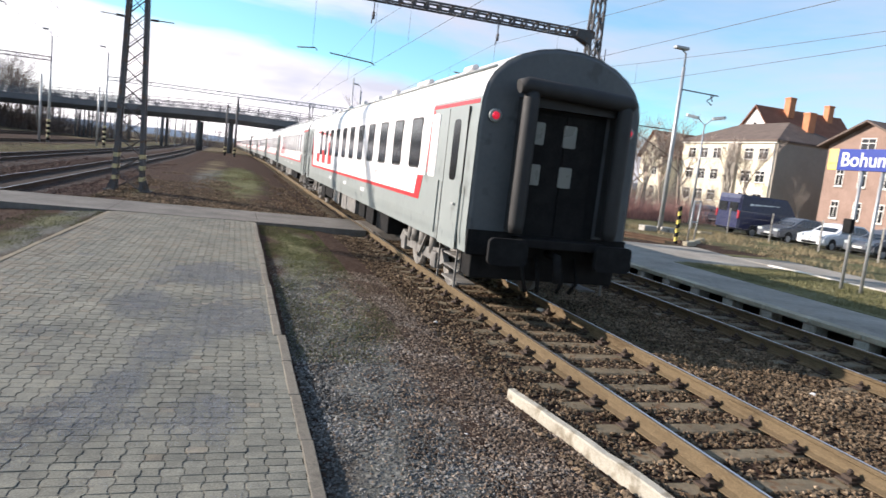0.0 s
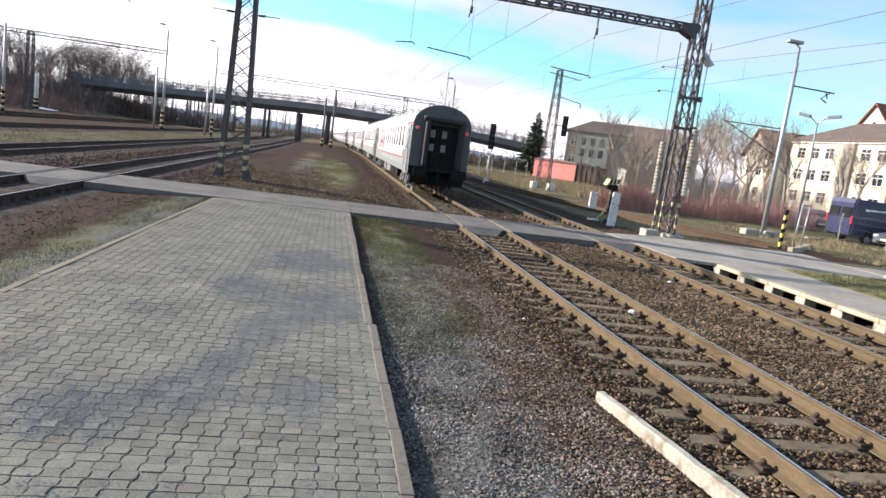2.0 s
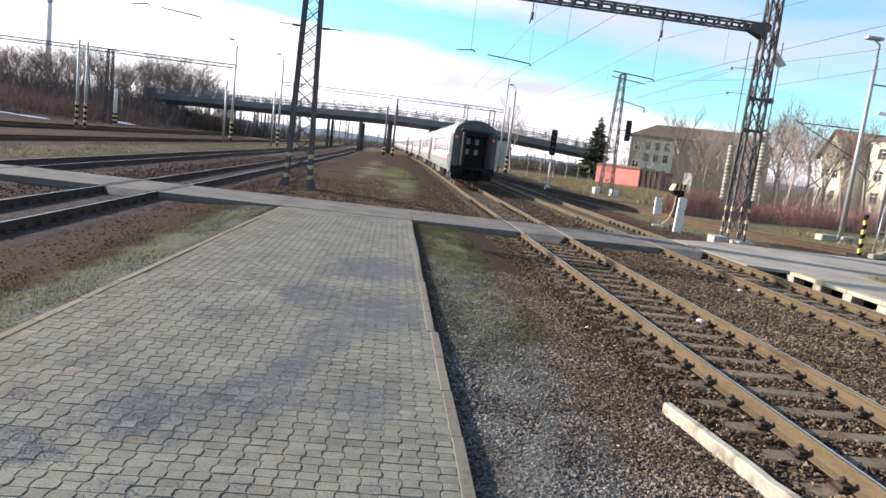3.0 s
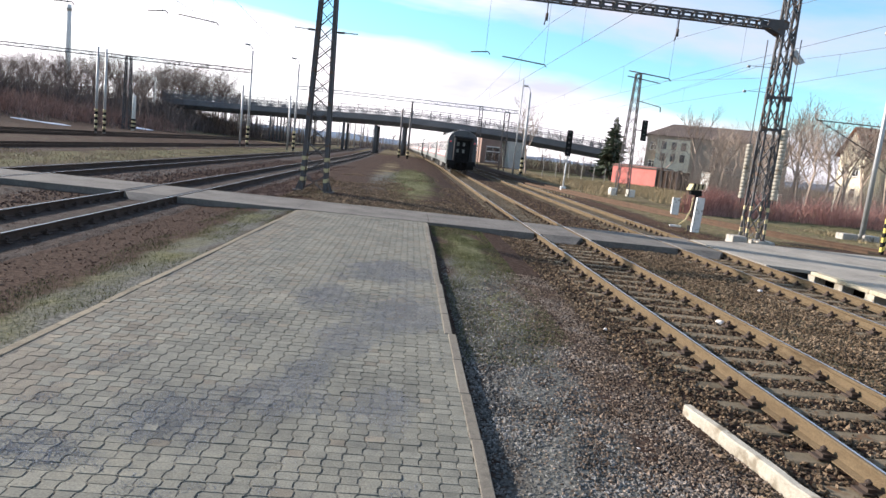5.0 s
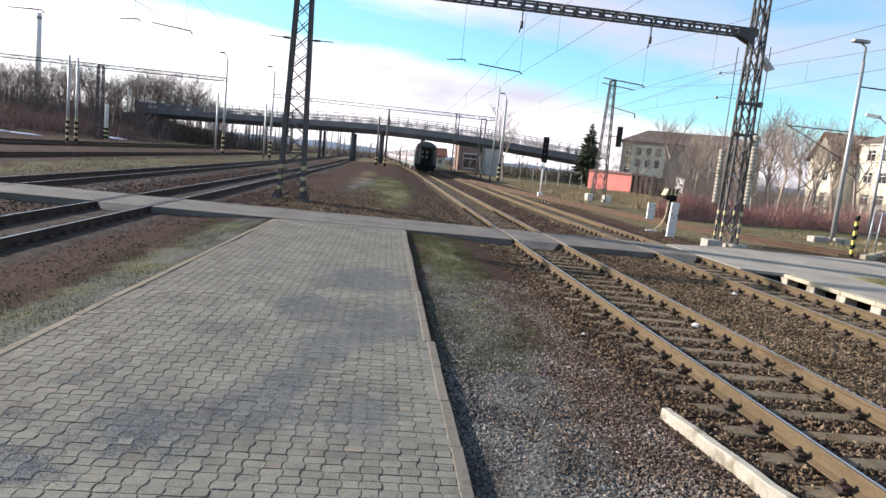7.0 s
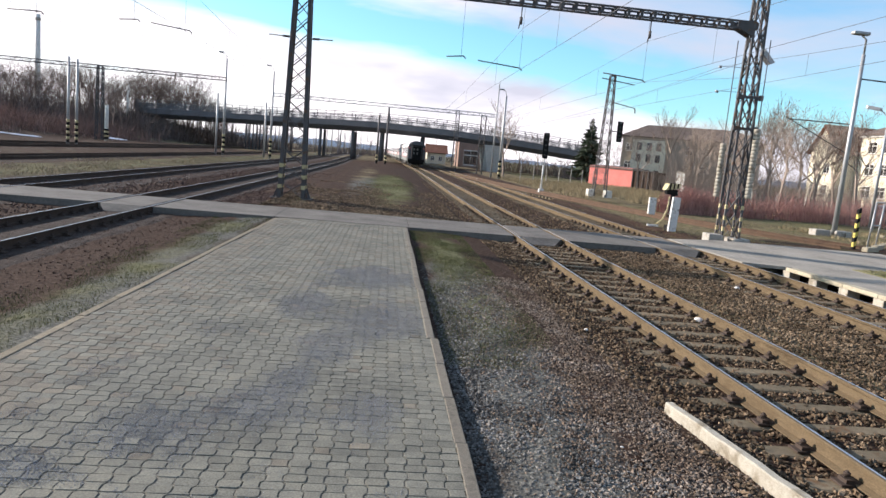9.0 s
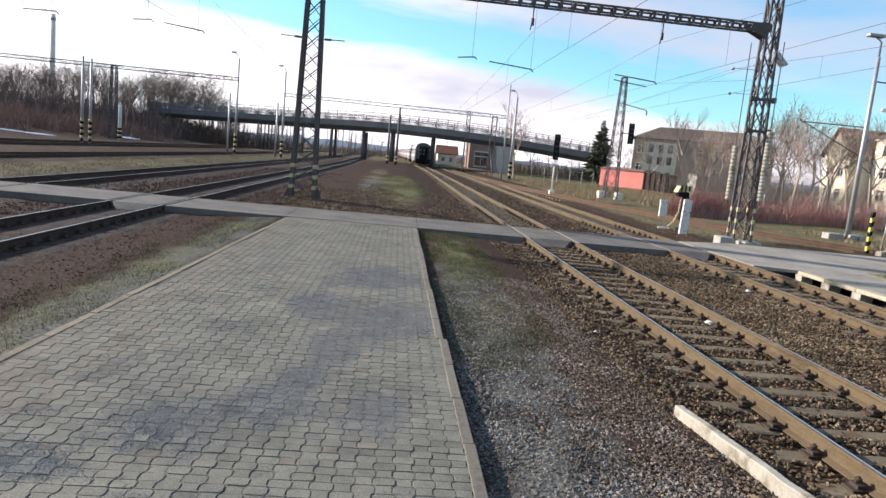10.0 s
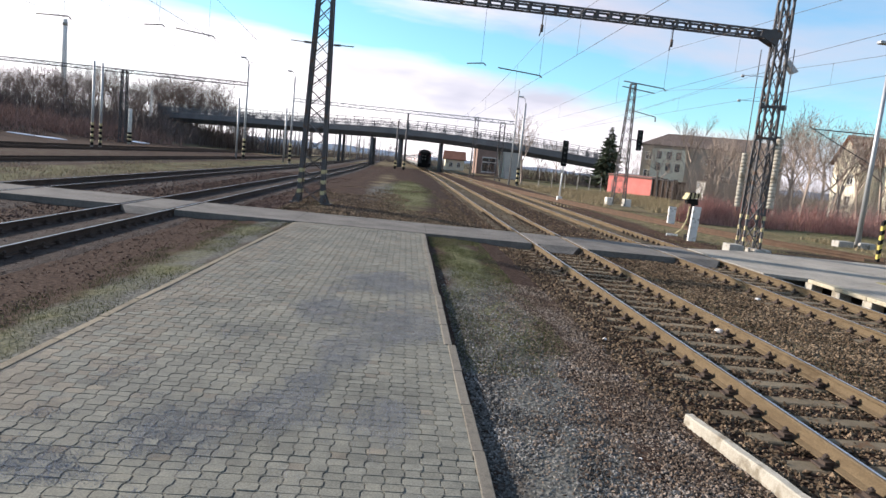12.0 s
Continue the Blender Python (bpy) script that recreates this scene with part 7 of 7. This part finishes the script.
def vehicle(name, m, L, W, side, roof_from, roof_to, paint, label, category, glass, r=0.32, axles=(0.8, 3.4)):
    """side: the body's outline (x along, z up); glass: outlines of the side windows. The front is at x = 0."""
    car = empty(name, m, label, category, "parked vehicles")
    bm = bmesh.new()
    fs = slab(bm, side, 1, -W / 2, W / 2)
    bmesh.ops.bevel(bm, geom=[e for e in bm.edges if abs(e.verts[0].co.y - e.verts[1].co.y) < 1e-4], offset=0.09, segments=3, affect="EDGES")
    for v in bm.verts:
        if v.co.z > 0.95:
            v.co.y *= 1 - 0.14 * min(1, (v.co.z - 0.95) / 0.6) * (1 if L < 5 else 0.35)
    part("body", bm, paint, car, smooth=False)
    for g in glass:
        for s in (-1, 1):
            zc = sum(z for _, z in g) / len(g)
            bm = bmesh.new()
            vs = []
            for x, z in g:
                k = 1 - 0.14 * min(1, max(0, (z - 0.95) / 0.6)) * (1 if L < 5 else 0.35)
                vs.append(bm.verts.new((x, s * (W / 2 * k + 0.004), z)))
            bm.faces.new(vs)
            r2 = bmesh.ops.extrude_face_region(bm, geom=bm.faces[:])
            for v in r2["geom"]:
                if isinstance(v, bmesh.types.BMVert):
                    v.co.y -= s * 0.02
            bmesh.ops.recalc_face_normals(bm, faces=bm.faces[:])
            part("side_window", bm, "glass", car)
    for xa in axles:
        for s in (-1, 1):
            bm = bmesh.new()
            wheel_mesh(bm, xa, s * (W / 2 - 0.09), r, 0.21)
            wh = part("wheel", bm, "tyre", car)
            bm = bmesh.new()
            wheel_mesh(bm, xa, s * (W / 2 - 0.085), r * 0.62, 0.215)
            part("rim", bm, "galvanised", wh)
    return car


HATCH = [(0.0, 0.25), (0.02, 0.62), (0.25, 0.78), (1.05, 0.92), (1.85, 1.40), (2.5, 1.48), (3.3, 1.44), (3.95, 1.05), (4.15, 0.85), (4.15, 0.28), (3.9, 0.22), (0.2, 0.20)]
GLASS = [[(1.30, 0.96), (1.92, 1.34), (2.42, 1.40), (2.42, 0.96)], [(2.50, 0.96), (2.50, 1.40), (3.25, 1.36), (3.60, 1.02), (3.55, 0.96)]]


def hatchback(x, y, turn, paint, label):
    car = vehicle("parked_car", pose(x, y, 0, 0, 0, turn), 4.15, 1.76, HATCH, 0, 0, paint, label, "car", GLASS, axles=(0.80, 3.35))
    bm = bmesh.new()
    slab(bm, [(-0.68, 0), (0.68, 0), (0.56, 0.42), (-0.56, 0.42)], 0, -0.01, 0.01)
    ws = part("windscreen", bm, "glass", car)
    ws.matrix_basis = pose(1.13, 0, 0.985, 0, 58, 0)
    for s in (-1, 1):
        bm = bmesh.new()
        slab(bm, rounded(0.36, 0.15, 0.06, 3, s * 0.62, 0.66), 0, -0.01, 0.16)
        part("headlight", bm, "glass_pale", car)
    bm = bmesh.new()
    box(bm, -0.015, 0.03, -0.26, 0.26, 0.40, 0.51)
    part("number_plate", bm, "white_paint", car)
    bm = bmesh.new()
    box(bm, -0.012, 0.05, -0.5, 0.5, 0.26, 0.38, bevel=0.01)
    part("grille", bm, "black", car)
    return car


hatchback(31.2, 30.6, 4, "car_white", "white hatchback parked behind the fence")
hatchback(31.3, 33.9, 2, "car_dark", "dark grey car parked beside a blue van")
hatchback(31.4, 27.6, 3, "car_dark", "dark blue-grey car parked beside the white one")
hatchback(31.2, 24.4, 2, "car_dark", "dark car parked behind the fence")
hatchback(36.5, 45.5, 70, "car_dark", "dark car parked beyond the van")

VAN = [(0.0, 0.35), (0.05, 0.85), (0.75, 1.15), (1.45, 2.05), (1.9, 2.50), (5.75, 2.58), (5.85, 2.3), (5.90, 0.45), (5.7, 0.32), (0.3, 0.28)]
van = vehicle("delivery_van", pose(36.2, 36.9, 0, 0, 0, 184), 5.9, 2.0, VAN, 0, 0, "van_blue", "dark blue high-roofed delivery van with pale lettering", "van", [[(1.0, 1.25), (1.58, 1.95), (2.05, 1.98), (2.05, 1.25)]], r=0.36, axles=(1.0, 4.6))
for s in (-1, 1):
    for x, w in ((2.6, 0.34), (3.0, 0.55), (3.6, 0.40), (4.05, 0.62), (4.72, 0.35)):
        bm = bmesh.new()
        box(bm, x, x + w, s * 0.958 - 0.004, s * 0.958 + 0.004, 1.86, 2.04)
        part("lettering_bar", bm, "car_white", van)
    bm = bmesh.new()
    box(bm, 5.80, 5.93, s * 0.92 - 0.06, s * 0.92 + 0.06, 1.05, 1.55, bevel=0.02)
    part("tail_lamp", bm, "lamp_red_off", van)
    bm = bmesh.new()
    box(bm, 5.70, 5.915, s * 0.45 - 0.36, s * 0.45 + 0.36, 1.45, 2.05, bevel=0.02)
    part("rear_window", bm, "glass", van)

dl = empty("street_lamp", pose(32.5, 43.0, 0), "grey street lamp with two arms", "street lamp")
bm = bmesh.new()
tube(bm, [(0, 0, -0.2), (0, 0, 4), (0, 0, 7.4)], [0.11, 0.09, 0.06], 10)
part("shaft", bm, "galvanised", dl)
for s in (-1, 1):
    bm = bmesh.new()
    tube(bm, [(0, 0, 7.3), (s * 0.35, -s * 0.3, 7.75)], 0.04, 6)
    part("arm", bm, "galvanised", dl)
    bm = bmesh.new()
    slab(bm, rounded(0.95, 0.30, 0.13, 4), 2, -0.10, 0.10)
    ob = part("lamp_head", bm, "galvanised", dl)
    ob.matrix_basis = pose(s * 0.72, -s * 0.55, 7.88, 0, -s * 10, -40)


# ---------------------------------------------------------------- platform furniture
def striped_post(x, y, h):
    m = empty("marker_post", pose(x, y, 0, 0, 0, 0), "black and yellow striped warning post", "post")
    z, k = -0.1, 0
    while z < h:
        bm = bmesh.new()
        v = box(bm, -0.06, 0.06, -0.06, 0.06, z, min(z + 0.19, h))
        for q in v:
            q.co.z += 0.6 * q.co.x
        part("stripe", bm, "yellow" if k % 2 else "black", m)
        z, k = z + 0.19, k + 1


striped_post(18.95, 25.8, 1.6)
gate = empty("gate_frame", pose(20.9, 27.6, 0, 0, 0, 20), "bent grey tubular gate frame", "gate")
for a, b in (((0, 0, -0.1), (0.15, 0, 1.9)), ((0.55, 0, -0.1), (0.7, 0, 1.9)), ((0.15, 0, 1.9), (0.7, 0, 1.9)), ((0.08, 0, 0.9), (0.62, 0, 0.9))):
    bm = bmesh.new()
    tube(bm, [a, b], 0.035, 8)
    part("tube", bm, "galvanised", gate)
for i, (x, y, turn) in enumerate(((19.4, 25.4, 30), (20.6, 26.6, 38), (21.9, 27.9, 42), (26.5, 33.5, 10))):
    bm = bmesh.new()
    box(bm, -0.5, 0.5, -0.12, 0.12, -0.1, 0.13, bevel=0.03)
    ob = part("kerb_block", bm, "edge_concrete")
    ob.matrix_basis = pose(x, y, 0, 0, 0, turn)
    tagged(ob, "loose pale concrete kerb block on the grass", "block", "kerb blocks")


def station_sign():
    m = empty("station_sign", pose(16.55, 14.5, 0), "blue station name sign with white letters on two posts", "sign")
    for dy in (-0.32, 0.32):
        bm = bmesh.new()
        tube(bm, [(0.03, dy, -0.1), (0.03, dy, 3.4)], 0.045, 10)
        part("post", bm, "galvanised", m)
    bm = bmesh.new()
    box(bm, -0.05, 0.05, -1.45, 1.13, 3.36, 3.96, bevel=0.012)
    part("board", bm, "sign_blue", m)
    bm = bmesh.new()
    box(bm, -0.054, 0.054, 1.131, 1.45, 3.36, 3.96, bevel=0.012)
    part("end_panel", bm, "sign_yellow", m)
    cu = bpy.data.curves.new("name_letters", "FONT")
    cu.body, cu.size, cu.extrude, cu.align_x, cu.align_y = "Bohumín", 0.56, 0.003, "LEFT", "CENTER"
    cu.materials.append(M["car_white"])
    ob = new("name_letters", cu)
    ob.parent = m
    ob.matrix_basis = Matrix.Translation((-0.056, 1.02, 3.645)) @ pose(0, 0, 0, 90, 0, -90)
    cu.offset = 0.006
    bm = bmesh.new()
    box(bm, -0.14, 0.02, 0.22, 0.50, 1.62, 2.02, bevel=0.03)
    part("clock_box", bm, "black", m)


station_sign()


def point_machine():
    m = empty("point_lever", pose(12.2, 28.4, 0), "point lever with striped weight beside a white marker", "point lever")
    bm = bmesh.new()
    slab(bm, [(-0.33, 1.62), (0.26, 1.72), (0.30, 1.92), (-0.20, 1.90)], 1, -0.22, 0.22)
    part("cap", bm, "cream", m, "cream-yellow cap with black stripes")
    for k in range(3):
        bm = bmesh.new()
        x = -0.20 + 0.17 * k
        slab(bm, [(x, 1.645 + 0.03 * k), (x + 0.07, 1.66 + 0.03 * k), (x + 0.09, 1.924), (x + 0.02, 1.922)], 1, -0.224, 0.224)
        part("cap_stripe", bm, "black", m)
    bm = bmesh.new()
    slab(bm, [(-0.22, 1.45), (0.26, 1.40), (0.22, 1.66), (-0.26, 1.62)], 1, -0.14, 0.14)
    tube(bm, [(0.1, 0, 1.45), (0.05, 0, 0.9), (0.12, 0, 0.05)], [0.09, 0.06, 0.07], 8)
    box(bm, -0.05, 0.28, -0.2, 0.2, -0.15, 0.12, bevel=0.02)
    part("stand", bm, "black", m)
    bm = bmesh.new()
    tube(bm, [(-0.08, -0.1, 1.35), (-0.12, -0.12, 0.8), (-0.30, -0.14, 0.35), (-0.55, -0.15, 0.14)], [0.025, 0.032, 0.032, 0.03], 8)
    part("lever", bm, "cream", m, "cream painted lever")
    bm = bmesh.new()
    box(bm, -0.95, -0.45, -0.19, -0.10, 0.02, 0.11, bevel=0.02)
    part("weight", bm, "white_paint", m)
    bm = bmesh.new()
    box(bm, -0.17, 0.17, -0.07, 0.07, -0.15, 1.36, bevel=0.015)
    mk = part("marker", bm, "white_paint", m, "white concrete marker")
    mk.matrix_basis = pose(0.02, -0.5, 0, 0, 2, 0)
    bm = bmesh.new()
    box(bm, -0.2, 0.2, -0.08, 0.08, -0.1, 0.95, bevel=0.015)
    ob = part("marker_stone", bm, "white_paint")
    ob.matrix_basis = pose(14.9, 37.0, 0)
    tagged(ob, "white marker stone on the grass by the siding", "marker")


point_machine()


# ---------------------------------------------------------------- wires
def wire_run(name, pts, r, label, droppers=()):
    m = empty(name, pose(0, 0, 0), label, "overhead wire", "overhead wires")
    for k, line in enumerate(pts):
        bm = bmesh.new()
        tube(bm, line, r, 5, caps=False)
        part("wire", bm, "wire", m)
    if droppers:
        for a, b in droppers:
            bm = bmesh.new()
            tube(bm, [a, b], r * 0.7, 4, caps=False)
            part("dropper", bm, "wire", m)
    return m


def catenary(off, z_low=5.6, z_high=7.0):
    """Contact wire and a sagging messenger wire, carried at 24.9, 94.5 and on."""
    low = [along(s, off, z_low)[0] for i, s in enumerate((-40, 24.9, 94.5, 160))]
    high, drops = [], []
    for a, b in ((-40, 24.9), (24.9, 94.5), (94.5, 160)):
        for i in range(13):
            t = i / 12
            s = a + (b - a) * t
            z = z_high - 0.9 * 4 * t * (1 - t)
            p = along(s, off, z)[0]
            high.append(p)
            if 0 < i < 12 and i % 2 and -5 < s < 120:
                q = along(s, off, z_low)[0]
                drops.append((p, q))
    wire_run("catenary_wire", [low, high], 0.0065, "thin grey overhead contact and messenger wires", drops)


for off, low, high in ((4.46, 5.52, 7.0), (9.08, 5.54, 7.0), (-7.15, 5.60, 7.0), (-12.05, 5.74, 7.0), (11.93, 5.48, 6.37)):
    catenary(off, low, high)
wire_run("feeder_wire", [[(13.1, 24.9, 6.1), (18.0, 56.5, 9.4)], [(13.0, 24.9, 6.7), (18.0, 56.5, 7.6)]], 0.0075, "thin feeder wires strung from the masts")


# ---------------------------------------------------------------- the far yard
def far_yard():
    r = random.Random(8)
    for i in range(84):
        az = -15.5 + 14.5 * r.random()
        x, y = ray_place(az, r.uniform(165, 380))
        pole(x, y, r.uniform(6.5, 10.5), 0.14, 0.10, "thin grey catenary pole far down the yard", 0, mat=r.choice(("galvanised", "steel_mast", "concrete")))
    for i in range(9):
        az = 2.5 + 5.0 * r.random()
        x, y = ray_place(az, r.uniform(170, 300))
        pole(x, y, r.uniform(6.0, 9.0), 0.14, 0.10, "thin grey catenary pole far down the yard", 0, mat="concrete_white")
    # low hills on the skyline, distance haze painted in as blue
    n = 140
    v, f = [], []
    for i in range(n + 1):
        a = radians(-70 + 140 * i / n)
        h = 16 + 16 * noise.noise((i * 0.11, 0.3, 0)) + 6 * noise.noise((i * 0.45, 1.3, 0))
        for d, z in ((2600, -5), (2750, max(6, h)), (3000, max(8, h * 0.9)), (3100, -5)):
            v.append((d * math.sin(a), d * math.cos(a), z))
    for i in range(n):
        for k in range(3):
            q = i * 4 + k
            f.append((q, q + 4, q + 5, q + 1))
    tagged(bulk("backdrop_hills", v, f, "hills_haze", True), "low hills on the skyline with haze blue in their colour", "hills", kind="structure")


far_yard()


# ---------------------------------------------------------------- what moves
TRAIN_ROWS = [(0, 9.7), (0.5, 14.95), (1, 20.3), (1.5, 25.65), (2, 31.1), (2.5, 36.5), (3, 42.0), (4, 53.1), (5, 64.4), (6, 75.7), (7, 87.1), (8, 98.6), (9, 110.2), (10, 121.9), (11, 133.8), (12, 145.8)]


def motions():
    for i, car in enumerate(COACHES):
        rows = []
        for t, s in TRAIN_ROWS:
            a, _ = along(s + i * 26.3, AXIS)
            b, _ = along(s + i * 26.3 + 25.6, AXIS)
            rows.append((t, pose(a.x, a.y, 0, 0, 0, math.degrees(math.atan2(-(b.x - a.x), b.y - a.y)))))
        walk(car, rows)


motions()
